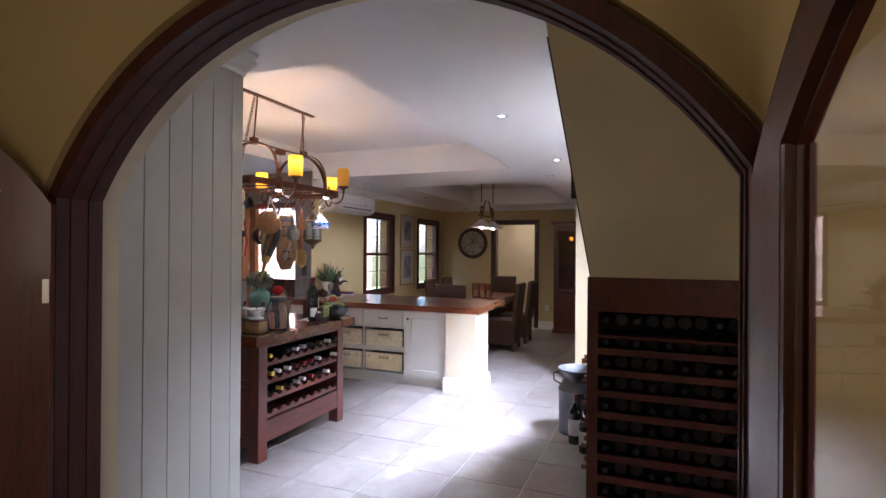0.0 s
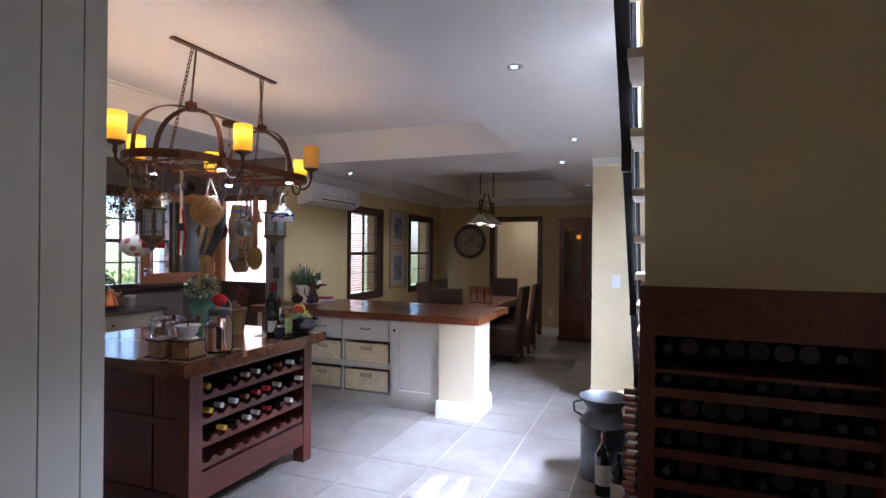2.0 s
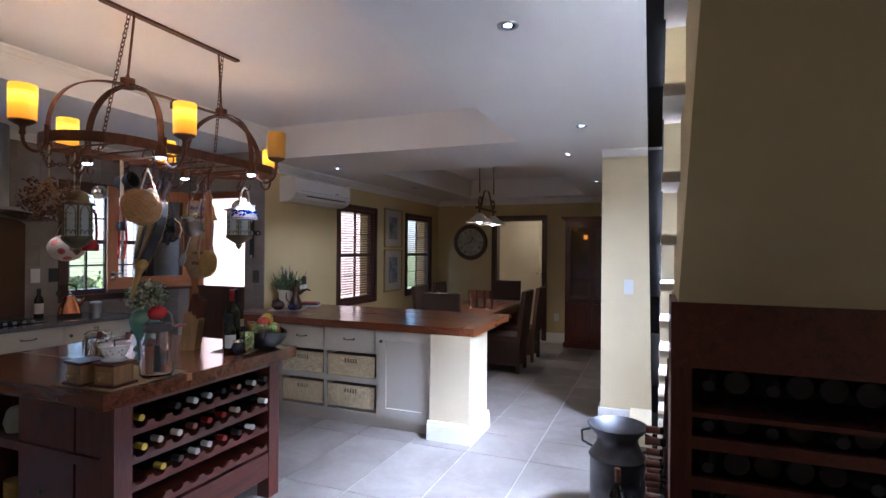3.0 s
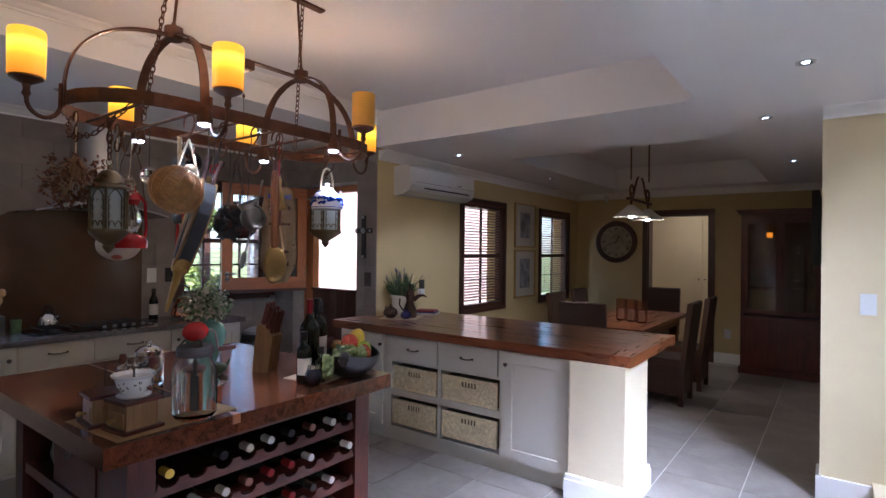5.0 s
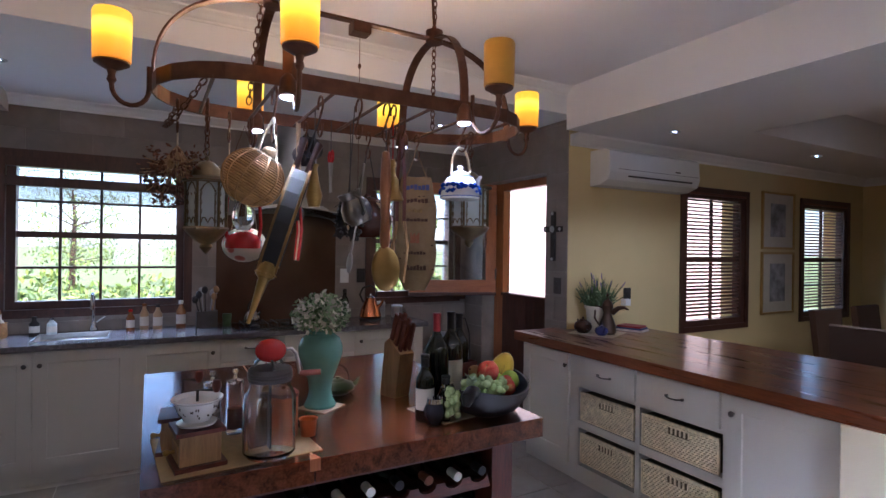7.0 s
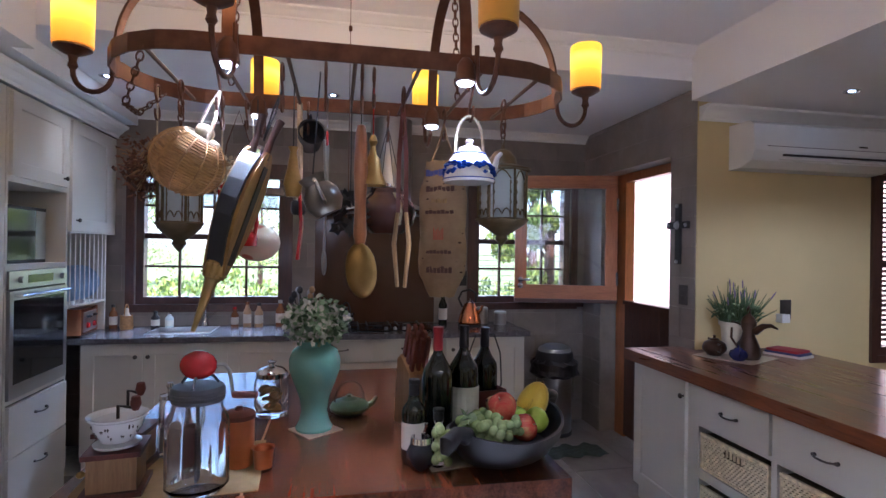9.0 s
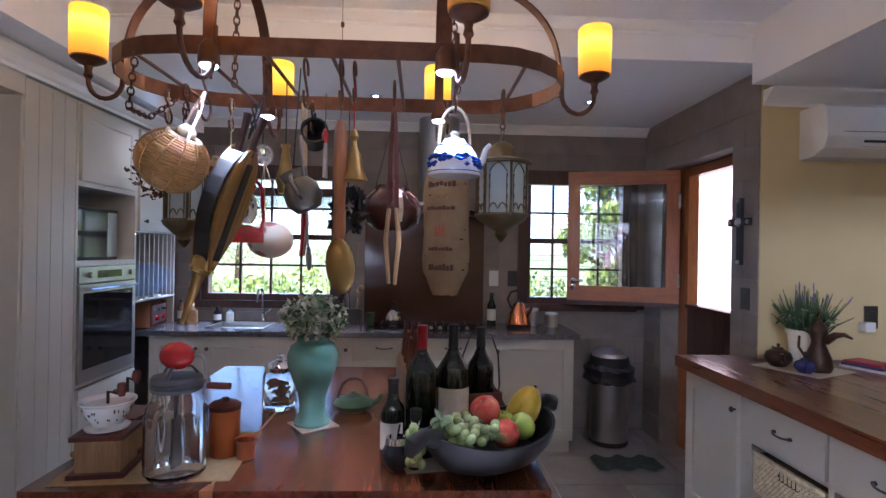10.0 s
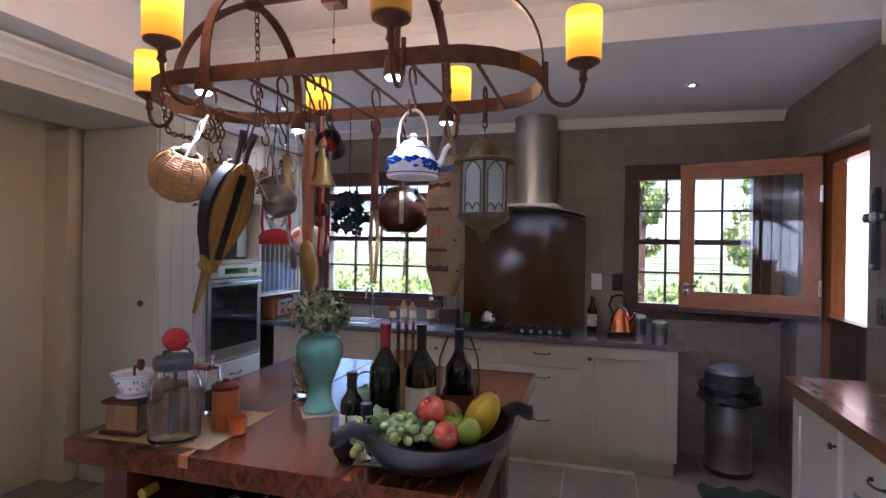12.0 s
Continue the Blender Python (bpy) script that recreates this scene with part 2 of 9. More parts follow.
def tube(pts, r, n=8, bm=None, closed=False, flat=None):
    """A rod along points. flat=(w, h): a strap of that section instead (w sideways, h up)."""
    bm = bm or bmesh.new()
    pts = [Vector(p) for p in pts]
    rings = []
    side0 = None
    for i, p in enumerate(pts):
        if closed:
            d = (pts[(i + 1) % len(pts)] - pts[i - 1]).normalized()
        else:
            d = (pts[min(i + 1, len(pts) - 1)] - pts[max(i - 1, 0)]).normalized()
        if side0 is None:
            ref = Vector((0, 0, 1)) if abs(d.z) < 0.9 else Vector((1, 0, 0))
            side0 = d.cross(ref).normalized()
        side = (side0 - d * side0.dot(d)).normalized()
        side0 = side
        up = side.cross(d).normalized()
        if flat:
            w, h = flat
            ring = [p + side * (sx * w / 2) + up * (sz * h / 2) for sx, sz in ((-1, -1), (1, -1), (1, 1), (-1, 1))]
        else:
            rr = r[i] if isinstance(r, (list, tuple)) else r
            ring = [p + (side * math.cos(2 * math.pi * k / n) + up * math.sin(2 * math.pi * k / n)) * rr for k in range(n)]
        rings.append([bm.verts.new(q) for q in ring])
    k = len(rings[0])
    last = len(rings) if closed else len(rings) - 1
    for i in range(last):
        a, b = rings[i], rings[(i + 1) % len(rings)]
        for j in range(k):
            bm.faces.new((a[j], a[(j + 1) % k], b[(j + 1) % k], b[j]))
    if not closed:
        bm.faces.new(rings[0][::-1])
        bm.faces.new(rings[-1])
    return bm


def arc(cx, cz, r, a0, a1, n, y=0.0):
    return [(cx + r * math.cos(radians(a0 + (a1 - a0) * i / n)), y, cz + r * math.sin(radians(a0 + (a1 - a0) * i / n))) for i in range(n + 1)]


def structure(name, bm, mat, label="", bevel=0.0, parent=None):
    if isinstance(bm, list):
        root = new(name)
        root.empty_display_size = 0.05
        part("piece", bm, mat, root, "", bevel)
        return tagged(root, label, name.split("_")[0], "", "structure")
    ob = part(name, bm, mat, parent, label, bevel)
    return tagged(ob, label, "" if parent else name.split("_")[0], "", "structure")


def wall_along(axis, name, at, thick, lo, hi, z0, z1, holes, mat, label):
    """A wall with rectangular holes (lo, hi, z0, z1). It stands across axis, at the coordinate at, and is thick towards the outside."""
    cuts = sorted({lo, hi, *[h[0] for h in holes], *[h[1] for h in holes]})
    bm = bmesh.new()
    a, b = sorted((at, at + thick))
    for c0, c1 in zip(cuts, cuts[1:]):
        spans = [(z0, z1)]
        for h in holes:
            if h[0] <= c0 + 1e-6 and h[1] >= c1 - 1e-6:
                out = []
                for s0, s1 in spans:
                    if h[2] > s0:
                        out.append((s0, min(h[2], s1)))
                    if h[3] < s1:
                        out.append((max(h[3], s0), s1))
                spans = out
        for s0, s1 in spans:
            if axis == "x":
                box(a, b, c0, c1, s0, s1, bm)
            else:
                box(c0, c1, a, b, s0, s1, bm)
    bmesh.ops.remove_doubles(bm, verts=bm.verts[:], dist=1e-5)
    seen = collections.defaultdict(list)
    for f in bm.faces:
        seen[frozenset(f.verts)].append(f)
    dead = [f for fs in seen.values() if len(fs) > 1 for f in fs]
    if dead:
        bmesh.ops.delete(bm, geom=dead, context="FACES_ONLY")
    return structure(name, bm, mat, label)


# ---- structure ----
CEIL = 2.48
TOP = 2.80
XB, YD, XA, YN, XW, YW = -5.80, 5.88, -4.25, 10.65, -0.88, 6.42

structure("floor", box(-6.0, 4.0, -3.0, 10.8, -0.2, -0.004), GROUT, "pale grout bed under grey stone floor tiles")
WIN_A = (2.09, 3.22, 1.08, 2.16)
WIN_B = (4.825, 5.74, 1.08, 2.165)
wall_along("x", "wall_kitchen_back", XB, -0.25, 1.1, YD + 0.25, 0, TOP + 0.2, [WIN_A, WIN_B], WALL_TILE, "grey brown stone tiled kitchen wall with two windows")
DOOR = (-5.47, -4.51, 0.0, 2.205)
wall_along("y", "wall_stable_door", YD, 0.25, XB, XA - 0.02, 0, TOP + 0.2, [DOOR], WALL_TILE, "grey brown stone tiled wall beside the stable door")
W1 = (7.28, 8.22, 0.86, 2.12)
W2 = (9.28, 10.25, 0.86, 2.12)
structure("wall_corner_skin", box(XA - 0.02, XA, YD + 0.003, YD + 0.25, 0, TOP + 0.2), YELLOW_PAINT, "cream yellow plaster return at the wall corner")
wall_along("x", "wall_dining_windows", XA, -0.25, YD + 0.25, YN + 0.2, 0, TOP + 0.2, [W1, W2], YELLOW_PAINT, "cream yellow plaster wall with two shuttered windows")
BDOOR = (-3.12, -2.26, 0.0, 2.12)
wall_along("y", "wall_dining_end", YN, 0.2, XA - 0.25, 0.6, 0, TOP + 0.2, [BDOOR], YELLOW_PAINT, "cream yellow plaster wall with a doorway")
wall_along("y", "wall_stair_foot", YW, 0.22, XW, 4.0, 0, 5.2, [], PALE_YELLOW, "pale cream plaster wall behind the foot of the stairs")
wall_along("x", "wall_dining_side", 0.5, 0.1, YW + 0.22, YN, 0, TOP + 0.2, [], YELLOW_PAINT, "cream yellow plaster wall of the dining room")
wall_along("x", "wall_living_side", 4.0, 0.2, -3.0, YW + 0.2, 0, TOP + 0.2, [], CREAM_PAINT, "pale cream plaster wall of the living room")
wall_along("y", "wall_entry_back", -3.0, -0.2, -4.0, 4.2, 0, TOP + 0.2, [], YELLOW_PAINT, "yellow plaster wall of the entry hall")
wall_along("x", "wall_entry_side", -2.2, -0.2, -3.0, 1.1, 0, TOP + 0.2, [], YELLOW_PAINT, "yellow plaster wall of the entry hall")
wall_along("y", "wall_behind_cabinets", 1.1, -0.2, XB - 0.25, -1.8, 0, TOP + 0.2, [], CREAM_PAINT, "plain plaster wall behind the tall cabinets")

# ceiling with its two trays and the stair opening
KT = (-4.15, -1.50, 2.20, 5.76)
KS, CEIL_K = (XB - 0.2, -4.15, 2.10, YD + 0.1), 2.60
DT = (-3.45, -1.50, 7.0, 10.2)
VOID = (-0.42, 0.62, 1.45, YW + 0.05)


def slab(name, x0, x1, y0, y1, holes, z0, z1, label):
    xs = sorted({x0, x1, *[h[0] for h in holes], *[h[1] for h in holes]})
    ys = sorted({y0, y1, *[h[2] for h in holes], *[h[3] for h in holes]})
    bm = bmesh.new()
    for a, b in zip(xs, xs[1:]):
        for c, d in zip(ys, ys[1:]):
            if not any(h[0] < (a + b) / 2 < h[1] and h[2] < (c + d) / 2 < h[3] for h in holes):
                box(a, b, c, d, z0, z1, bm)
    bmesh.ops.remove_doubles(bm, verts=bm.verts[:], dist=1e-5)
    seen = collections.defaultdict(list)
    for f in bm.faces:
        seen[frozenset(f.verts)].append(f)
    bmesh.ops.delete(bm, geom=[f for fs in seen.values() if len(fs) > 1 for f in fs], context="FACES_ONLY")
    return structure(name, bm, CEILING_PAINT, label)


slab("ceiling", XB - 0.2, 4.2, -3.2, YN + 0.2, [KT, KS, DT, VOID], CEIL, TOP, "white painted plasterboard ceiling with raised trays")
slab("ceiling_tray_top", XB - 0.2, 4.2, -3.2, YN + 0.2, [VOID], TOP, TOP + 0.2, "white painted upper face of the ceiling trays")

slab("ceiling_kitchen_strip", *KS, [], CEIL_K, TOP, "white painted ceiling strip beside the kitchen window wall")

# stair shaft
wall_along("x", "wall_stair_shaft_window", 1.2, 0.2, 1.4, YW, TOP + 0.2, 5.2, [(3.5, 4.7, 3.75, 4.6)], YELLOW_PAINT, "cream plaster stair shaft wall with a high window")
# Unseen bars, added to break the sun on the floor into small spots.
structure("window_5", boxes([(1.24, 1.28, 3.5, 4.7, 4.02, 4.10), (1.24, 1.28, 3.5, 4.7, 4.30, 4.38), (1.241, 1.279, 3.86, 3.94, 3.75, 4.6), (1.241, 1.279, 4.26, 4.34, 3.75, 4.6), (1.242, 1.278, 3.5, 3.62, 3.75, 4.6)]), DARK_FRAME, "unseen bars added in the high stair window to split the sun patch")
wall_along("x", "wall_stair_shaft", -0.42, -0.2, 1.4, YW, TOP + 0.2, 5.2, [], YELLOW_PAINT, "cream plaster stair shaft wall")
wall_along("y", "wall_stair_shaft_end", 1.4, -0.2, -0.62, 1.4, TOP + 0.2, 5.2, [], YELLOW_PAINT, "cream plaster stair shaft wall")
structure("ceiling_stair_shaft", box(-0.7, 1.5, 1.4, YW + 0.22, 5.2, 5.3), CEILING_PAINT, "white ceiling over the stair shaft")

# ---- garden outside ----
GRASS = mat_simple("sunlit_lawn", (0.20, 0.23, 0.08), 0.9, 0, 0.4, 3)
LEAF = mat_simple("hedge_leaf", (0.09, 0.15, 0.035), 0.6, 0, 0.5, 5)
PINK = mat_paint("pale_pink_render", (0.72, 0.50, 0.42), 0.8)
tagged(part("ground", box(-400, 400, -400, 400, -0.5, -0.21), GRASS), "green lawn and garden ground around the house", "ground", "", "structure")
garden_wall = structure("garden_wall", box(-7.9, -7.65, 6.9, 13.5, -0.21, 3.2), PINK, "pale pink rendered garden wall")


# ---- trims ----


def cove(name, x0, y0, x1, y1, z, nx, ny, size=0.08):
    """A ceiling moulding from (x0, y0) to (x1, y1) whose room side lies along (nx, ny)."""
    prof = [(0, 0), (size, 0), (size * 0.95, -size * 0.16), (size * 0.62, -size * 0.38), (size * 0.36, -size * 0.66), (size * 0.18, -size * 0.8), (size * 0.16, -size), (0, -size)]
    bm = bmesh.new()
    a = [bm.verts.new((x0 + nx * p, y0 + ny * p, z + q)) for p, q in prof]
    b = [bm.verts.new((x1 + nx * p, y1 + ny * p, z + q)) for p, q in prof]
    bm.faces.new(a)
    bm.faces.new(b[::-1])
    for k in range(len(a)):
        bm.faces.new((a[k], a[(k + 1) % len(a)], b[(k + 1) % len(a)], b[k]))
    return structure(name, bm, WHITE_TRIM, "white moulded plaster cornice")


cove("trim_cornice", XB + 0.008, 2.10, XB + 0.008, YD - 0.008, CEIL_K, 1, 0, 0.07)
cove("trim_cornice", XA, YD + 0.01, XA, YN, CEIL, 1, 0, 0.09)
cove("trim_cornice", XA, YN, 0.5, YN, CEIL, 0, -1, 0.09)
cove("trim_cornice", XW, YW, -0.46, YW, CEIL, 0, -1, 0.07)
cove("trim_cornice", -4.0, 1.95, -1.8, 1.95, 2.46, 0, 1, 0.09)
cove("trim_cornice", -5.8, 1.95, -4.0, 1.95, 2.46, 0, 1, 0.09)
cove("trim_cornice", -1.8, 0.9, -1.8, 1.95, 2.46, 1, 0, 0.09)
cove("trim_tray_cornice", KT[0], KT[2], KT[0], KT[3], TOP, 1, 0, 0.06)


def skirting(name, x0, x1, y0, y1, h=0.15):
    bm = box(x0, x1, y0, y1, 0, h - 0.03)
    e = 0.006
    box(x0 + e if x0 < x1 - 0.1 and y1 - y0 > 0.1 else x0, x1 - e if x1 - x0 < 0.1 else x1, y0, y1, h - 0.03, h, bm)
    return structure(name, bm, WHITE_TRIM, "white moulded skirting board")


skirting("baseboard", XA, BDOOR[0] - 0.07, YN - 0.022, YN)
skirting("baseboard", BDOOR[1] + 0.07, 0.5, YN - 0.022, YN)
skirting("baseboard", XA, XA + 0.022, 6.55, YN - 0.024)
skirting("baseboard", XW - 0.02, -0.55, YW - 0.022, YW)
skirting("baseboard", XW - 0.022, XW, YW, YW + 0.22)

# ---- entry arch ----
AF = pose(-0.66, 1.0, 0)
CX, CZ, RI, HW = 0.0, 1.19, 0.937, 0.793


def arc_z(x, r):
    return CZ + math.sqrt(max(0.0, r * r - (x - CX) ** 2))


def arch_wall(y0, y1, r, hw, left, mat, name, label):
    bm = bmesh.new()
    box(left, CX - hw, y0, y1, 0, CEIL, bm)
    box(CX + hw, 4.65, y0, y1, 0, CEIL, bm)
    n = 40
    for k in range(n):
        a, b = CX - hw + 2 * hw * k / n, CX - hw + 2 * hw * (k + 1) / n
        prism([(a, arc_z(a, r)), (b, arc_z(b, r)), (b, CEIL), (a, CEIL)], y0, y1, "y", bm)
    bmesh.ops.remove_doubles(bm, verts=bm.verts[:], dist=1e-5)
    ob = structure(name, bm, mat, label)
    ob.matrix_basis = AF
    return ob


arch_wall(-0.105, -0.07, 0.982, 0.837, -1.53, YELLOW_PAINT, "wall_arch_front", "yellow plaster wall around the arched entry")
arch_wall(-0.07, 0.10, RI + 0.027, HW + 0.027, -1.137, CREAM_PAINT, "wall_arch_back", "cream plaster reveal of the arched entry")


def arch_ring(r0, r1, hw0, hw1, y0, y1, mat, name, label, z0=0.0):
    """A door frame: two uprights and the arch between an inner and an outer line."""
    n = 36
    ins, outs = [], []
    a0 = math.acos(hw0 / r0)
    a1 = math.acos(min(1, hw1 / r1))
    for k in range(n + 1):
        t0 = a0 + (math.pi - 2 * a0) * k / n
        t1 = a1 + (math.pi - 2 * a1) * k / n
        ins.append((CX + r0 * math.cos(t0), CZ + r0 * math.sin(t0)))
        outs.append((CX + r1 * math.cos(t1), CZ + r1 * math.sin(t1)))
    ins = [(ins[0][0], z0)] + ins + [(ins[-1][0], z0)]
    outs = [(outs[0][0], z0)] + outs + [(outs[-1][0], z0)]
    bm = bmesh.new()
    for (a, b, c, d) in zip(ins, ins[1:], outs[1:], outs):
        prism([a, b, c, d], y0, y1, "y", bm)
    bmesh.ops.remove_doubles(bm, verts=bm.verts[:], dist=1e-5)
    ob = structure(name, bm, mat, label)
    ob.matrix_basis = AF
    return ob


arch_ring(RI, 0.972, HW, 0.826, -0.095, 0.03, MAHOGANY_DULL, "door_frame_inner", "dark mahogany arched door frame", 0.0)


def door_leaf(name, label, m, sign):
    """An arched glazed leaf. x runs from the hinge to the free edge, which stands at the crown of the arch."""
    t = thing(name, label, "door", m)
    w, st = 0.785, 0.10

    def top(x, r):
        return CZ + math.sqrt(max(0, r * r - (HW - x) ** 2))

    n = 14
    bm = bmesh.new()
    y0, y1 = -0.021, 0.021
    def stile(a, b):
        xs = [a + (b - a) * k / 6 for k in range(7)]
        return prism([(a, 0.02)] + [(q, top(q, RI) - 0.022) for q in xs] + [(b, 0.02)], y0, y1, "y")

    part("hinge_stile", stile(0, st), MAHOGANY_UP, t, bevel=0.003)
    part("free_stile", stile(w - st, w), MAHOGANY_UP, t, bevel=0.003)
    bm = bmesh.new()
    for k in range(n):
        a, b = st + (w - 2 * st) * k / n, st + (w - 2 * st) * (k + 1) / n
        prism([(a, top(a, RI) - 0.125), (b, top(b, RI) - 0.125), (b, top(b, RI) - 0.022), (a, top(a, RI) - 0.022)], y0, y1, "y", bm)
    bmesh.ops.remove_doubles(bm, verts=bm.verts[:], dist=1e-5)
    part("arched_rail", bm, MAHOGANY_UP, t)
    part("lower_panel", boxes([(st, w - st, y0, y1, 0.02, 0.28), (st, w - st, -0.012, 0.012, 0.28, 0.62), (st, w - st, y0, y1, 0.62, 0.72)]), MAHOGANY_UP, t)
    xs = [st + (w - 2 * st) * k / n for k in range(n + 1)]
    part("glass_pane", prism([(st, 0.72)] + [(q, top(q, RI) - 0.125) for q in xs] + [(w - st, 0.72)], -0.003, 0.003, "y"), GLASS, t)
    bead = []
    for yy in (-0.02, 0.012):
        bead += [(st, st + 0.012, yy, yy + 0.008, 0.72, top(st, RI) - 0.125), (w - st - 0.012, w - st, yy, yy + 0.008, 0.72, top(w - st, RI) - 0.125)]
    part("glazing_bead", boxes(bead), MAHOGANY_UP, t)
    for hz in (0.35, 1.42):
        h = part("hinge", box(0.002, 0.016, sign * 0.0225 - 0.0015, sign * 0.0225 + 0.0015, hz, hz + 0.06), STEEL, t, "bright steel butt hinge")
    return t


door_leaf("door_leaf", "open arched mahogany glazed door leaf beside the entry arch", AF @ pose(0.808, -0.12, 0, 0, 0, -80), 1)
door_leaf("door_leaf", "open arched mahogany glazed door leaf folded against the wall", AF @ pose(-0.765, -0.12, 0, 0, 0, -135), 1)

for y0 in (-0.060, -0.012):
    arch_ring(RI - 0.004, RI, HW - 0.004, HW, y0, y0 + 0.014, MAHOGANY_DULL, "trim_arch_bead", "dark mahogany bead along the arched frame")

# ---- island ----


def bar_handle(parent, x, y, z, length=0.10, along="x", out=(0, -1), mat=None):
    """A bow handle: a bar on two feet."""
    mat = mat or PEWTER
    l = length / 2
    ox, oy = out
    pts = []
    for k in range(9):
        u = -1 + 2 * k / 8
        d = 0.008 + 0.018 * (1 - u ** 4)
        if along == "x":
            pts.append((x + u * l, y + oy * d, z - 0.004 * (1 - u * u)))
        else:
            pts.append((x + ox * d, y + u * l, z - 0.004 * (1 - u * u)))
    bm = tube(pts, 0.0045, 8)
    for u in (-1, 1):
        px, py = (x + u * l, y) if along == "x" else (x, y + u * l)
        tube([(px, py, z), (px + ox * 0.012, py + oy * 0.012, z)], 0.008, 8, bm)
    return part("handle", bm, mat, parent, "dark pewter bow handle", smooth=True)


def knob(parent, x, y, z, out=(0, -1), mat=None, r=0.014):
    bm = lathe([(0.006, 0), (0.005, 0.012), (r, 0.018), (r, 0.024), (r * 0.6, 0.029), (0, 0.030)], 14)
    q = Vector((out[0], out[1], 0)).to_track_quat("Z", "Y").to_matrix().to_4x4()
    return part("knob", bm, mat or PEWTER, parent, "small dark pewter knob", smooth=True, m=Matrix.Translation((x, y, z)) @ q)


PEWTER = mat_simple("dark_pewter", (0.10, 0.09, 0.08), 0.4, 0.8)
BOTTLE_GLASS = mat_simple("dark_bottle_glass", (0.010, 0.012, 0.008), 0.06, 0, 0.2, 5, 0.0)
PAPER = mat_simple("wine_label_paper", (0.62, 0.58, 0.50), 0.7, 0, 0.05)
FOILS = [mat_simple("foil_" + n, c, 0.35, 0.2) for n, c in (("yellow", (0.62, 0.45, 0.06)), ("silver", (0.55, 0.55, 0.52)), ("white", (0.68, 0.68, 0.66)), ("red", (0.30, 0.015, 0.02)), ("black", (0.02, 0.018, 0.02)), ("brown", (0.20, 0.08, 0.05)))]


def bottle_profile(h=0.30, r=0.037):
    return [(0, 0.004), (r * 0.9, 0), (r, 0.006), (r, h * 0.60), (r * 0.94, h * 0.66), (r * 0.55, h * 0.74), (0.0145, h * 0.80), (0.0135, h * 0.96), (0.0150, h * 0.965), (0.0150, h), (0, h)]


def make_bottle(label, foil, m, h=0.30, r=0.037, tag=True, paper=True, group="", glass=None):
    t = thing("wine_bottle", label, "wine bottle", m, group)
    part("glass_body", lathe(bottle_profile(h, r), 18), glass or BOTTLE_GLASS, t, smooth=True)
    part("capsule", lathe([(0.0155, h * 0.82), (0.0148, h * 0.95), (0.0162, h * 0.955), (0.0162, h + 0.001), (0, h + 0.002)], 16), foil, t, smooth=True)
    if paper:
        bm = bmesh.new()
        a0, a1, n = -75, 75, 10
        pts = [(math.cos(radians(a0 + (a1 - a0) * k / n)) * (r + 0.0008), math.sin(radians(a0 + (a1 - a0) * k / n)) * (r + 0.0008)) for k in range(n + 1)]
        lo = [bm.verts.new((x, y, h * 0.18)) for x, y in pts]
        hi = [bm.verts.new((x, y, h * 0.50)) for x, y in pts]
        for k in range(n):
            bm.faces.new((lo[k], lo[k + 1], hi[k + 1], hi[k]))
        part("label", bm, PAPER, t, "pale paper label")
    return t


IX0, IX1, IY0, IY1, IZ = -3.98, -2.60, 2.965, 4.27, 0.93


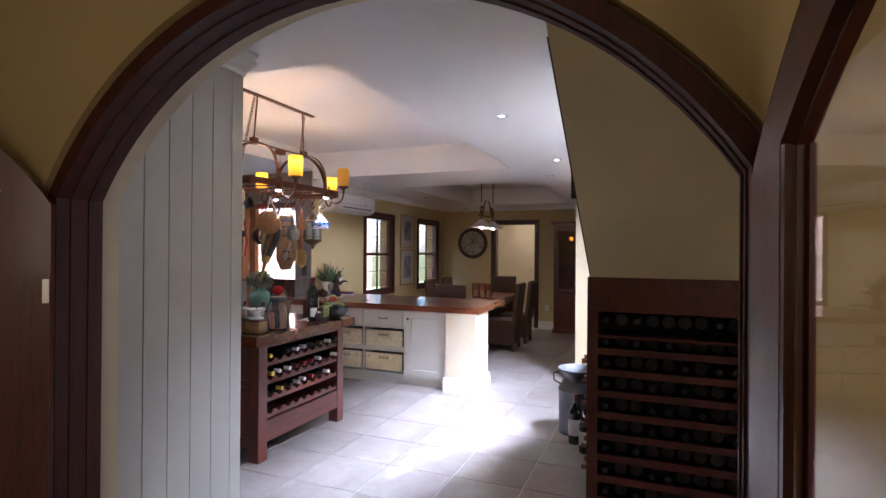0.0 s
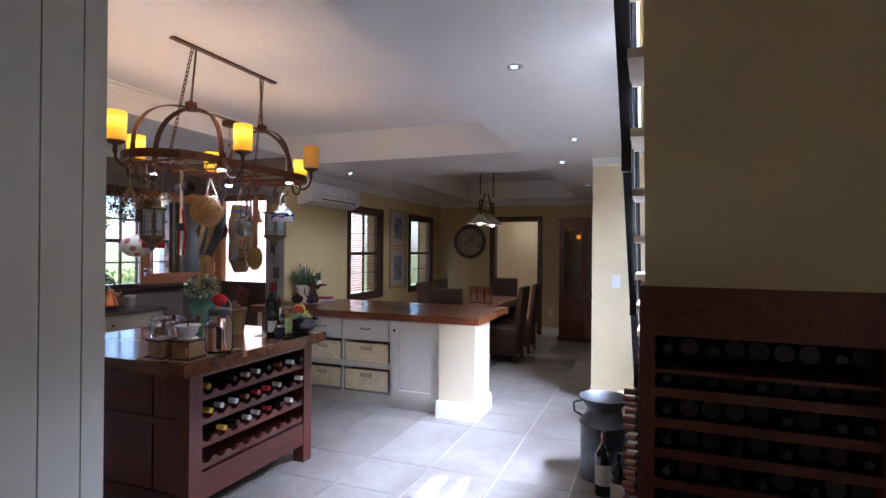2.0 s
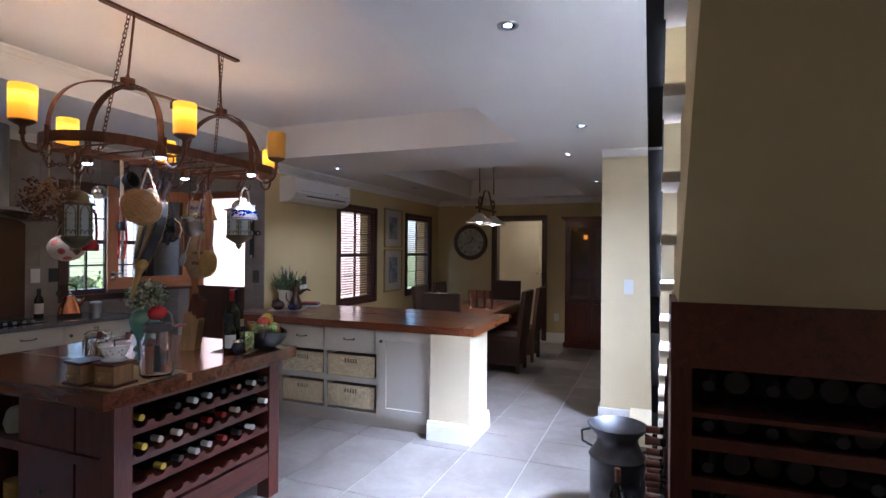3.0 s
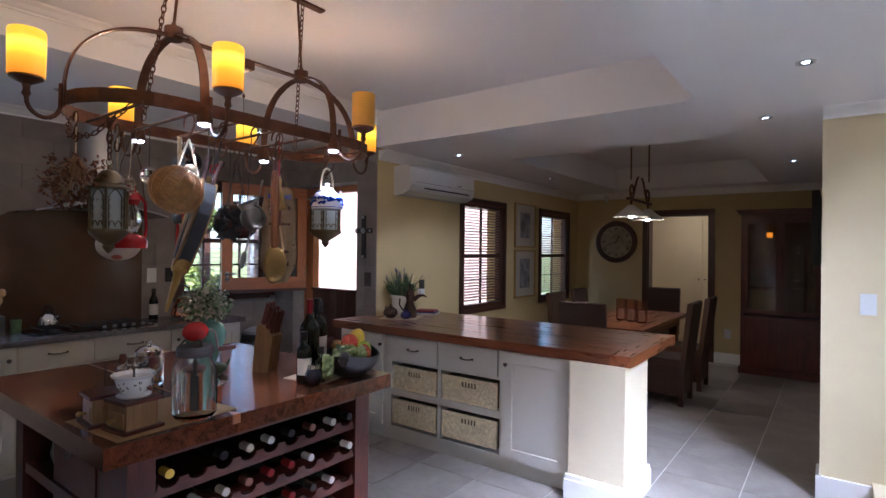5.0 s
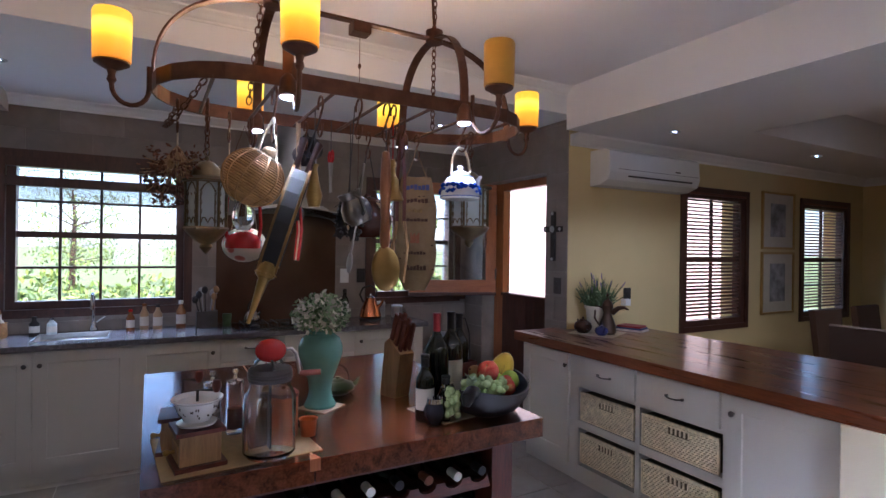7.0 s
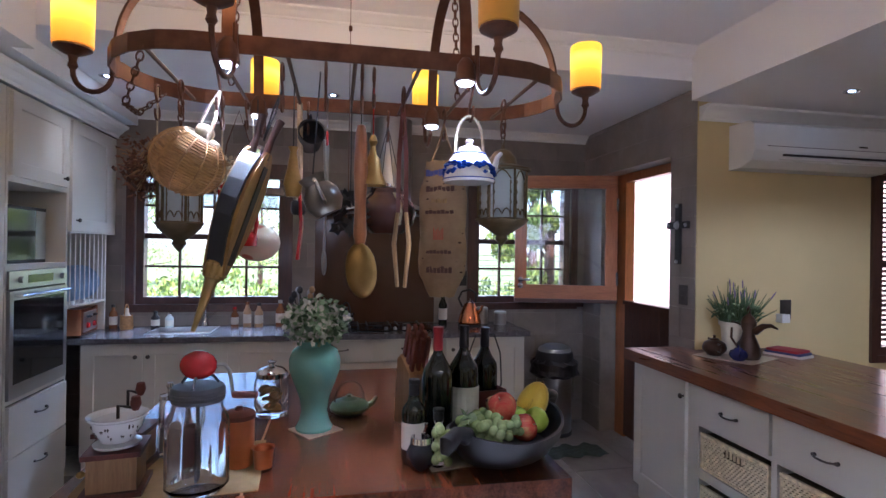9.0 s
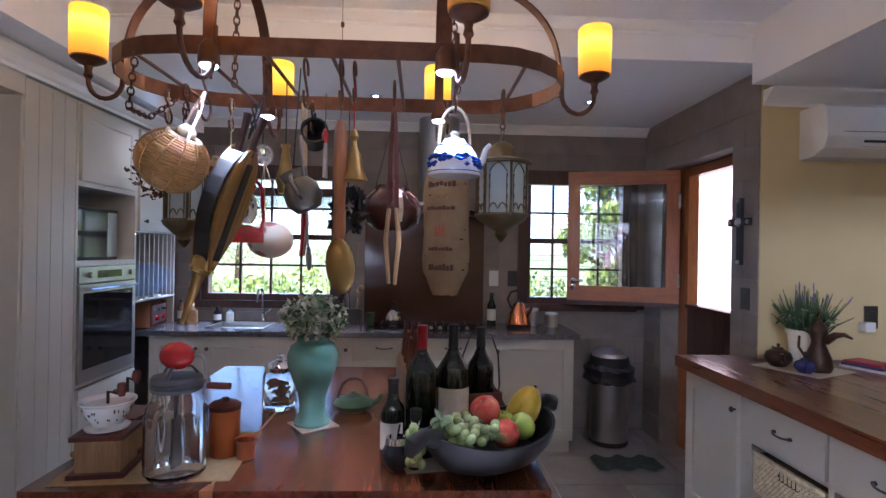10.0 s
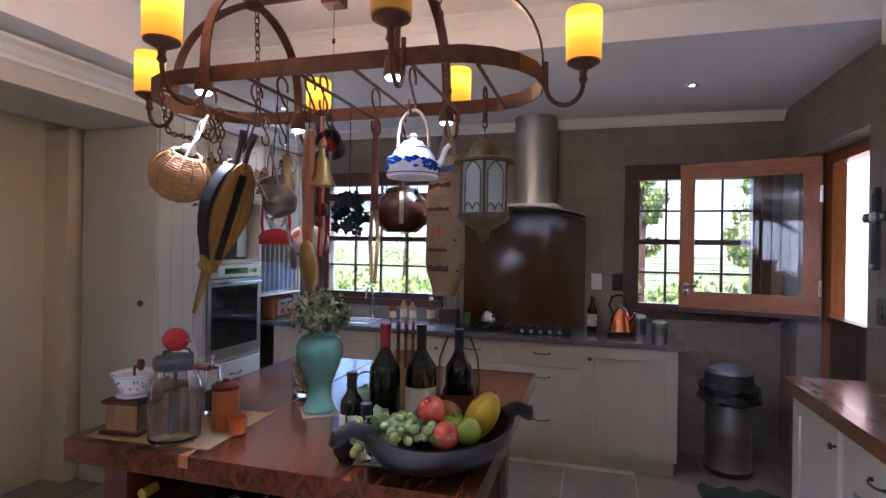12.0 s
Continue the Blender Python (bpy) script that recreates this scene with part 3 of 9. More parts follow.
def make_island():
    t = thing("kitchen_island", "dark red mahogany kitchen island with open wine shelves", "kitchen island")
    seam = 3.412
    for a, b in ((IY0, seam), (seam + 0.004, IY1)):
        part("top_board", box(IX0, IX1, a, b, IZ - 0.07, IZ), ISLAND_TOP, t, "thick polished dark board", 0.004, 2)
    part("inlay_strip", box(IX0, IX1 - 0.02, seam - 0.0015, seam + 0.0055, IZ - 0.0005, IZ + 0.0008), INLAY, t, "thin pale sapwood line")
    part("butterfly_key", prism([(IX1 - 0.035, 3.406), (IX1 + 0.0012, 3.398), (IX1 + 0.0012, 3.430), (IX1 - 0.035, 3.422)], IZ - 0.035, IZ + 0.0014, "z"), ORANGE_WOOD, t, "orange butterfly key in the top")
    f, b = -2.66, -3.78
    for x0 in (f - 0.09, b):
        for y0 in (3.06, 4.085):
            part("leg", box(x0, x0 + 0.09, y0, y0 + 0.09, 0, IZ - 0.07), MAHOGANY_UP, t, bevel=0.004)
    part("front_rail", box(f - 0.045, f - 0.005, 3.15, 4.085, 0.13, 0.285), MAHOGANY, t, bevel=0.003)
    part("top_rail", box(f - 0.045, f - 0.005, 3.15, 4.085, 0.825, 0.86), MAHOGANY, t, bevel=0.002)
    for z in (0.305, 0.425, 0.555, 0.69):
        bm = box(f - 0.42, f - 0.05, 3.15, 4.085, z, z + 0.012)
        part("shelf", bm, MAHOGANY, t)
        pts = [(3.15, z + 0.012)]
        n = 9
        for k in range(n):
            c = 3.15 + (k + 0.5) * (0.935 / n)
            for q in range(7):
                a = math.pi * (1 - q / 6)
                pts.append((c + 0.036 * math.cos(a), z + 0.058 - 0.026 * math.sin(a)))
        pts = [(3.15, z - 0.004), *[(p, q - 0.012) for p, q in pts[1:]], (4.085, z - 0.004)]
        part("scalloped_rail", prism(pts, f - 0.028, f - 0.01, "x"), MAHOGANY, t)
    part("divider", box(f - 0.45, f - 0.43, 3.15, 4.085, 0.13, 0.86), MAHOGANY_UP, t)
    # end with drawers and shelves
    part("end_panel", box(-3.40, -2.75, 3.10, 3.12, 0.13, 0.86), MAHOGANY_UP, t)
    part("far_end_panel", box(-3.69, -2.75, 4.13, 4.15, 0.13, 0.86), MAHOGANY_UP, t, bevel=0.002)
    part("back_panel", box(-3.76, -3.74, 3.15, 4.085, 0.13, 0.86), MAHOGANY_UP, t)
    part("lower_rail", box(-3.69, -2.75, 3.07, 3.10, 0.10, 0.17), MAHOGANY, t, bevel=0.003)
    part("middle_rail", box(-3.69, -2.75, 3.07, 3.10, 0.545, 0.59), MAHOGANY, t, bevel=0.003)
    part("side_shelf", box(-3.74, -3.40, 3.10, 4.085, 0.55, 0.575), MAHOGANY, t)
    part("side_shelf", box(-3.74, -3.40, 3.10, 4.085, 0.13, 0.155), MAHOGANY, t)
    part("shelf_side", box(-3.40, -3.38, 3.12, 4.085, 0.13, 0.86), MAHOGANY_UP, t)
    for x0, x1 in ((-3.375, -2.96), (-2.945, -2.755)):
        for z0, z1 in ((0.175, 0.54), (0.595, 0.855)):
            d = part("drawer_front", box(x0, x1, 3.078, 3.10, z0, z1), MAHOGANY_UP, t, bevel=0.005)
            if x1 < -2.9:
                knob(d, (x0 + x1) / 2, 3.078, (z0 + z1) / 2 + 0.02, (0, -1))
    return t


INLAY = mat_simple("pale_sapwood", (0.42, 0.24, 0.10), 0.35)
make_island()
rng = random.Random(4)
order = [0, 0, 4, 1, 2, 4, 5, 1, 4, 0, 1, 2, 5, 3, 3, 1, 4, 2, 1, 0, 4, 1, 2, 3, 4, 2, 2]
lying = {k: make_bottle("dark wine bottle with a coloured capsule lying on the island shelf", FOILS[k], pose(0, 0, -5), paper=False, group="bottles in the island") for k in range(6)}
used = set()
i = 0
for row, z in enumerate((0.69, 0.555, 0.425)):
    for k in range(9):
        c = 3.15 + (k + 0.5) * (0.935 / 9)
        f = order[i % len(order)]
        i += 1
        if (row, k) in ((0, 1), (1, 7), (2, 0), (2, 8)):
            continue
        m = pose(-2.955 + rng.uniform(-0.02, 0.015), c, z + 0.07, 0, 90, 0)
        if f in used:
            copy_thing(lying[f], m)
        else:
            used.add(f)
            lying[f].matrix_basis = m

# ---- peninsula ----
FY = 5.5


def shaker_door(parent, x0, x1, z0, z1, y, name="door", axis="y", out=-1, rail=0.075, mat=None):
    """A framed door standing proud of its carcass, with a sunk panel."""
    mat = mat or CABINET_PAINT
    bm = bmesh.new()
    lines = []
    for inset, d in ((0, 0), (0, 0.02), (rail, 0.02), (rail + 0.004, 0.011)):
        ring = []
        for c, z in ((x0 + inset, z0 + inset), (x1 - inset, z0 + inset), (x1 - inset, z1 - inset), (x0 + inset, z1 - inset)):
            ring.append(bm.verts.new((c, y + out * d, z) if axis == "y" else (y + out * d, c, z)))
        lines.append(ring)
    for p, q in zip(lines, lines[1:]):
        for k in range(4):
            bm.faces.new((p[k], p[(k + 1) % 4], q[(k + 1) % 4], q[k]))
    bm.faces.new(lines[0])
    bm.faces.new(lines[-1])
    return part(name, bm, mat, parent)


def flat_front(parent, x0, x1, z0, z1, y, name="drawer_front", axis="y", out=-1):
    lo, hi = sorted((y, y + out * 0.02))
    bm = box(x0, x1, lo, hi, z0, z1) if axis == "y" else box(lo, hi, x0, x1, z0, z1)
    return part(name, bm, CABINET_PAINT, parent, bevel=0.002)


WICKER = mat_simple("pale_wicker", (0.72, 0.62, 0.40), 0.7, 0, 0.25, 40, 0.5)


def woven_basket(x0, x1, z0, z1, y):
    t = thing("wicker_drawer_basket", "pale woven wicker basket drawer with slotted grip", "basket")
    w, h = x1 - x0, z1 - z0
    # Solid dark box behind the weave; the shade inside the basket is its colour.
    part("lining", boxes([(x0 + 0.006, x1 - 0.006, y + 0.012, y + 0.4, z0 + 0.004, z1 - 0.006)]), mat_basket_shade, t, "dark box coloured as the shaded basket interior")
    bm = bmesh.new()
    rows = int(h / 0.0125)
    n = int(w / 0.011)
    grip0, grip1 = x0 + w * 0.36, x0 + w * 0.64
    for r in range(rows):
        zc = z0 + 0.008 + (r + 0.5) * (h - 0.016) / rows
        in_grip = 0.16 < (z1 - zc) / h < 0.34
        for a, b in (((x0 + 0.004, grip0), (grip1, x1 - 0.004)) if in_grip else ((x0 + 0.004, x1 - 0.004),)):
            k = max(2, int((b - a) / 0.011))
            pts = [(a + (b - a) * j / k, y + 0.006 + 0.0035 * (1 if (j + r) % 2 else -1), zc) for j in range(k + 1)]
            tube(pts, 0, 4, bm, flat=(0.0035, 0.010))
    part("weave", bm, WICKER, t)
    part("rim", boxes([(x0, x1, y - 0.004, y + 0.012, z1 - 0.016, z1), (x0, x1, y - 0.002, y + 0.012, z0, z0 + 0.01), (x0, x0 + 0.01, y - 0.002, y + 0.012, z0, z1), (x1 - 0.01, x1, y - 0.002, y + 0.012, z0, z1)]), WICKER, t, bevel=0.003)
    bm = bmesh.new()
    for j in range(5):
        xx = grip0 + (grip1 - grip0) * (j + 0.5) / 5
        box(xx - 0.004 + 0.01, xx + 0.004 + 0.01, y + 0.002, y + 0.010, z0 + h * 0.66, z0 + h * 0.84, bm)
    part("grip_slat", bm, WICKER, t)
    return t


# Darker copy of the wicker colour for the shaded inside.
mat_basket_shade = mat_simple("shaded_wicker", (0.10, 0.075, 0.04), 0.9)


def make_peninsula():
    t = thing("peninsula_cabinet", "pale stone painted base cabinets under the wooden peninsula worktop", "kitchen cabinet")
    bm = boxes([(-4.3, -2.15, FY + 0.42, 6.1, 0.1, 0.865), (-4.3, -3.722, FY, FY + 0.42, 0.1, 0.865), (-2.69, -2.15, FY, FY + 0.42, 0.1, 0.865),
                (-3.722, -2.69, FY, FY + 0.42, 0.645, 0.865), (-3.722, -2.69, FY, FY + 0.42, 0.1, 0.125), (-3.722, -3.705, FY, FY + 0.42, 0.1, 0.7),
                (-3.235, -3.205, FY, FY + 0.42, 0.125, 0.645), (-3.722, -2.69, FY, FY + 0.42, 0.375, 0.425)])
    part("carcass", bm, CABINET_PAINT, t)
    part("kickboard", box(-4.3, -2.15, FY + 0.03, 6.05, 0.0, 0.1), CABINET_PAINT, t)
    d = shaker_door(t, -2.66, -2.17, 0.115, 0.855, FY)
    knob(d, -2.625, FY - 0.02, 0.77)
    d = shaker_door(t, -4.28, -3.79, 0.115, 0.855, FY)
    knob(d, -3.805, FY - 0.02, 0.775)
    for x0, x1 in ((-3.70, -3.23), (-3.21, -2.70)):
        d = flat_front(t, x0, x1, 0.67, 0.855, FY)
        bar_handle(d, (x0 + x1) / 2, FY - 0.02, 0.765, 0.10)
    c = thing("peninsula_pillar", "white plaster end pillar carrying the peninsula worktop", "pillar")
    part("shaft", box(-2.15, -1.80, 5.44, 5.90, 0.0, 0.865), CREAM_PAINT, c, bevel=0.006)
    part("skirting", boxes([(-2.17, -1.776, 5.415, 5.44, 0, 0.125), (-2.165, -1.782, 5.422, 5.44, 0.125, 0.155), (-1.80, -1.776, 5.44, 5.92, 0, 0.125), (-1.80, -1.782, 5.44, 5.91, 0.125, 0.155)]), WHITE_TRIM, c, "white moulded skirting round the pillar")
    w = thing("peninsula_worktop", "warm brown solid wooden worktop with visible staves", "worktop")
    ys = [5.455, 5.57, 5.69, 5.80, 5.93, 6.05, 6.18, 6.30, 6.43, 6.54]
    for k, (a, b) in enumerate(zip(ys, ys[1:])):
        part("stave", box(-4.37 if a < 5.87 else XA + 0.002, -1.90, a, b - 0.0006, 0.865, 0.93), WORKTOP_WOOD, w, "warm brown wooden stave")
    part("end_board", box(-1.8995, -1.775, 5.455, 6.54, 0.865, 0.9302), WORKTOP_END, w, "cross grained end board", 0.002)
    for x0, x1 in ((-3.70, -3.24), (-3.20, -2.70)):
        for z0, z1 in ((0.43, 0.615), (0.15, 0.345)):
            woven_basket(x0 + 0.008, x1 - 0.012, z0, z1, FY + 0.004)


WORKTOP_END = mat_wood("warm_oiled_end_board", (0.08, 0.019, 0.008), (0.33, 0.105, 0.034), 0.26, 1.0, "y", 0.4)
make_peninsula()

# ---- kitchen run along the back wall ----
CF = -5.25


def make_counter():
    t = thing("kitchen_counter_cabinet", "pale stone painted base cabinets along the back wall", "kitchen cabinet")
    part("carcass", box(XB + 0.01, CF, 1.95, 5.10, 0.1, 0.87), CABINET_PAINT, t)
    part("kickboard", box(XB + 0.01, CF - 0.03, 1.95, 5.085, 0.0, 0.1), CABINET_PAINT, t)
    for y0, y1, ky in ((1.96, 2.338, 2.30), (2.342, 2.888, 2.38), (2.892, 3.436, 3.39), (4.472, 5.098, 4.52)):
        d = shaker_door(t, y0, y1, 0.105, 0.865, CF, axis="x", out=1)
        knob(d, CF + 0.02, ky, 0.78, (1, 0))
    for y0, y1 in ((3.444, 3.90), (3.905, 4.466)):
        for z0, z1 in ((0.70, 0.865), (0.39, 0.695), (0.105, 0.385)):
            d = flat_front(t, y0, y1, z0, z1, CF, axis="x", out=1)
            bar_handle(d, CF + 0.02, (y0 + y1) / 2, z1 - 0.07, 0.11, "y", (1, 0))
    w = thing("granite_worktop", "grey polished granite worktop along the kitchen wall", "worktop")
    part("slab", boxes([(XB + 0.01, CF + 0.045, 1.2, 2.30, 0.872, 0.91), (XB + 0.01, -5.72, 2.30, 2.74, 0.872, 0.91), (-5.35, CF + 0.045, 2.30, 2.74, 0.872, 0.91), (XB + 0.01, CF + 0.045, 2.74, 5.14, 0.872, 0.91)]), GRANITE, w, bevel=0.004)
    k = thing("kitchen_sink", "stainless steel sink bowl set into the granite worktop", "sink")
    part("bowl", boxes([(-5.72, -5.71, 2.30, 2.74, 0.76, 0.912), (-5.36, -5.35, 2.30, 2.74, 0.76, 0.912), (-5.71, -5.36, 2.30, 2.31, 0.76, 0.912), (-5.71, -5.36, 2.73, 2.74, 0.76, 0.912), (-5.71, -5.36, 2.31, 2.73, 0.76, 0.768)]), STEEL, k)
    f = thing("kitchen_tap", "chrome swan neck tap behind the sink", "tap")
    part("spout", tube([(-5.76, 2.62, 0.91), (-5.76, 2.62, 1.12)] + [(-5.76 + 0.07 - 0.07 * math.cos(radians(a)), 2.62, 1.12 + 0.07 * math.sin(radians(a))) for a in range(20, 181, 20)] + [(-5.62, 2.62, 1.08)], 0.011, 10), CHROME, f, smooth=True)
    part("base", lathe([(0.028, 0), (0.028, 0.02), (0.018, 0.04), (0.016, 0.07)], 16, at=(-5.76, 2.62, 0.91)), CHROME, f, smooth=True)
    part("lever", tube([(-5.76, 2.635, 0.97), (-5.74, 2.70, 1.02)], 0.006, 8), CHROME, f, smooth=True)


CHROME = mat_simple("polished_chrome", (0.65, 0.65, 0.66), 0.10, 1.0, 0.03, 4, 0.0)
make_counter()

SPLASH = mat_simple("brown_glass_splashback", (0.085, 0.045, 0.028), 0.08, 0, 0.15, 2, 0.0)
t = thing("hob_splashback", "glossy brown glass splashback with an arched top behind the hob", "splashback")
pts = [(3.46, 0.912), (4.47, 0.912), (4.47, 1.77)] + [(4.47 - 0.03 - 0.47 + 0.47 * math.cos(radians(a)), 1.79 + 0.05 * math.sin(radians(a))) for a in range(0, 181, 15)] + [(3.46, 1.77)]
part("pane", prism(pts, XB + 0.012, XB + 0.02, "x"), SPLASH, t)


def make_hood():
    t = thing("cooker_hood", "brushed steel chimney cooker hood with a curved glass visor", "cooker hood")
    part("chimney", prism([(XB + 0.02, 3.905)] + [(-5.63 + 0.15 * math.cos(radians(a)), 4.07 + 0.165 * math.sin(radians(a))) for a in range(-90, 91, 9)] + [(XB + 0.02, 4.235)], 1.90, CEIL_K, "z"), STEEL, t, "rounded brushed steel chimney", smooth=True)
    part("body", prism([(3.76, 1.865), (4.30, 1.865), (4.27, 1.885), (4.24, 1.90), (3.90, 1.90), (3.79, 1.885)], XB + 0.02, -5.42, "x"), STEEL, t, bevel=0.002)
    pts = []
    for k in range(13):
        u = -1 + k / 6
        pts.append((4.01 + 0.46 * u, 1.875 - 0.07 * u * u))
    part("visor", prism([*pts, *[(p, q - 0.008) for p, q in pts[::-1]]], XB + 0.03, -5.30, "x"), SMOKED, t, "curved smoked glass visor")
    part("visor_edge", tube([(-5.30, p, q - 0.004) for p, q in pts], 0.006, 8), STEEL, t, smooth=True)


SMOKED = mat_glass("smoked_glass", (0.45, 0.40, 0.38), 0.02)
make_hood()


def make_hob():
    t = thing("gas_hob", "black gas hob with cast pan supports and steel knobs", "hob")
    part("plate", box(-5.70, -5.34, 3.56, 4.38, 0.911, 0.918), BLACK_GLASS, t, bevel=0.002)
    for cx, cy in ((-5.60, 3.72), (-5.45, 3.72), (-5.53, 3.97), (-5.60, 4.21), (-5.45, 4.21)):
        b = part("burner", lathe([(0.034, 0.918), (0.034, 0.928), (0.022, 0.932), (0, 0.933)], 14, at=(cx, cy, 0)), DARK, t)
    for cy in (3.72, 3.97, 4.21):
        bm = bmesh.new()
        for dy in (-0.09, 0.09):
            tube([(-5.67, cy + dy, 0.918), (-5.67, cy + dy, 0.942), (-5.39, cy + dy, 0.942), (-5.39, cy + dy, 0.918)], 0.004, 6, bm)
        for x in (-5.60, -5.45):
            tube([(x, cy - 0.09, 0.942), (x, cy + 0.09, 0.942)], 0.004, 6, bm)
        part("pan_support", bm, DARK, t)
    for k in range(5):
        part("control_knob", lathe([(0.014, 0.918), (0.013, 0.938), (0, 0.939)], 12, at=(-5.365, 4.02 + 0.07 * k, 0)), STEEL, t)


make_hob()


def make_tall():
    y = 1.95
    t = thing("oven_cabinet", "tall pale painted cabinet housing the oven and microwave", "tall cabinet")
    part("carcass", boxes([(-5.05, -5.03, 1.35, y, 0, 2.36), (-4.42, -4.40, 1.35, y, 0, 2.36), (-5.03, -4.42, 1.35, 1.37, 0, 2.36), (-5.03, -4.42, 1.37, y, 0.69, 0.71), (-5.03, -4.42, 1.37, y, 1.40, 1.43), (-5.03, -4.42, 1.37, y, 1.87, 2.36), (-5.03, -4.42, 1.37, y, 0, 0.12)]), CABINET_PAINT, t)
    d = shaker_door(t, -5.02, -4.42, 1.90, 2.34, y, out=1)
    knob(d, -4.95, y + 0.02, 1.95, (0, 1))
    for z0, z1 in ((0.13, 0.40), (0.41, 0.68)):
        d = flat_front(t, -5.02, -4.42, z0, z1, y, out=1)
        bar_handle(d, -4.72, y + 0.02, z1 - 0.09, 0.11, "x", (0, 1))
    o = thing("built_in_oven", "built-in oven with steel trim and black glass door", "oven")
    part("control_panel", box(-5.025, -4.425, 1.5, y + 0.01, 1.30, 1.395), STEEL, o, "steel control panel", 0.003)
    part("display", box(-4.86, -4.60, y + 0.01, y + 0.012, 1.325, 1.37), BLACK_GLASS, o)
    for x in (-4.96, -4.52):
        part("dial", lathe([(0.018, 0), (0.016, 0.02), (0, 0.021)], 16), STEEL, o, m=pose(x, y + 0.01, 1.347, -90, 0, 0))
    part("door_frame", boxes([(-5.025, -4.425, 1.5, y + 0.014, 0.715, 0.79), (-5.025, -4.425, 1.5, y + 0.014, 1.24, 1.29), (-5.025, -4.99, 1.5, y + 0.014, 0.79, 1.24), (-4.46, -4.425, 1.5, y + 0.014, 0.79, 1.24)]), STEEL, o, bevel=0.002)
    part("door_glass", box(-4.99, -4.46, 1.93, y + 0.012, 0.79, 1.24), BLACK_GLASS, o)
    part("door_handle", tube([(-4.98, y + 0.014, 1.265), (-4.98, y + 0.05, 1.265), (-4.47, y + 0.05, 1.265), (-4.47, y + 0.014, 1.265)], 0.008, 8), CHROME, o, smooth=True)
    mw = thing("microwave_oven", "black microwave with a mirrored glass door in the cabinet niche", "microwave")
    part("case", box(-4.98, -4.47, 1.45, 1.86, 1.43, 1.76), DARK, mw, bevel=0.004)
    part("door_glass", box(-4.85, -4.48, 1.86, 1.868, 1.45, 1.74), BLACK_GLASS, mw)
    part("control_panel", box(-4.97, -4.86, 1.86, 1.866, 1.45, 1.74), STEEL, mw)
    p = thing("boarded_cabinet", "pale painted cabinet with tongue and groove boards beside the oven", "tall cabinet")
    part("carcass", box(-4.398, -4.0, 1.35, y - 0.012, 0, 2.36), CABINET_PAINT, p)
    for k in range(4):
        a = -4.395 + k * 0.0985
        part("board", box(a + 0.002, a + 0.0965, y - 0.012, y, 0.0, 2.36), CABINET_PAINT, p, bevel=0.003)
    d = thing("pantry_door", "tall pale boarded pantry door with a dark round knob", "door")
    part("panel", box(-4.0, -3.985, 1.36, 1.94, 0.02, 2.25), CABINET_PAINT, d)
    knob(d, -3.985, 1.85, 1.17, (1, 0), r=0.02)
    u = thing("wall_cabinet", "pale painted upper cabinet above the plate rack", "wall cabinet")
    part("carcass", box(XB + 0.01, -5.05, 1.2, y, 1.62, 2.36), CABINET_PAINT, u)
    dd = shaker_door(u, -5.66, -5.06, 1.63, 2.34, y, out=1)
    knob(dd, -5.12, y + 0.02, 1.70, (0, 1))
    r = thing("plate_rack", "pale wooden plate rack holding blue grey plates", "plate rack")
    bm = boxes([(-5.50, -5.06, 1.40, y - 0.01, 1.125, 1.14), (-5.64, -5.50, 1.40, y - 0.01, 1.125, 1.14), (-5.66, -5.64, 1.40, y - 0.01, 0.912, 1.62)])
    part("shelf", bm, CABINET_PAINT, r)
    for k in range(8):
        x = -5.60 + 0.068 * k
        part("dowel", tube([(x, y - 0.015, 1.14), (x, y - 0.015, 1.62)], 0.004, 6), WHITE_TRIM, r)
    for k in range(7):
        x = -5.566 + 0.068 * k
        q = thing("dinner_plate", "blue grey dinner plate standing in the rack", "plate", pose(x, y - 0.150, 1.268, 0, 80, 22), "plates in the rack")
        part("disc", lathe([(0, 0), (0.08, 0), (0.125, 0.012), (0.126, 0.016), (0.08, 0.005), (0, 0.005)], 28), PLATE_BLUE, q, smooth=True)
    m = thing("alcove_bulkhead", "pale painted panel over the alcove beside the tall cabinets", "bulkhead")
    part("panel", box(-3.998, -1.802, 1.35, y, 2.27, 2.465), CABINET_PAINT, m)
    structure("trim_post", box(-4.16, -3.93, 1.102, 1.30, 0, 2.27), CREAM_PAINT, "cream painted post at the alcove")
    b = thing("boarded_pantry", "tall grey green pantry side of tongue and groove boards", "tall cabinet")
    part("carcass", box(-2.6, -1.815, 1.104, y, 0.0, 2.44), CABINET_PAINT, b)
    k = 0
    yy = 1.104
    while yy < y - 0.02:
        part("board", box(-1.815, -1.80, yy + 0.002, min(y, yy + 0.111) - 0.002, 0, 2.44), CABINET_PAINT, b, "pale grey green vertical board", 0.004)
        yy += 0.111


PLATE_BLUE = mat_simple("blue_grey_glaze", (0.30, 0.42, 0.58), 0.2)
make_tall()

# ---- windows ----


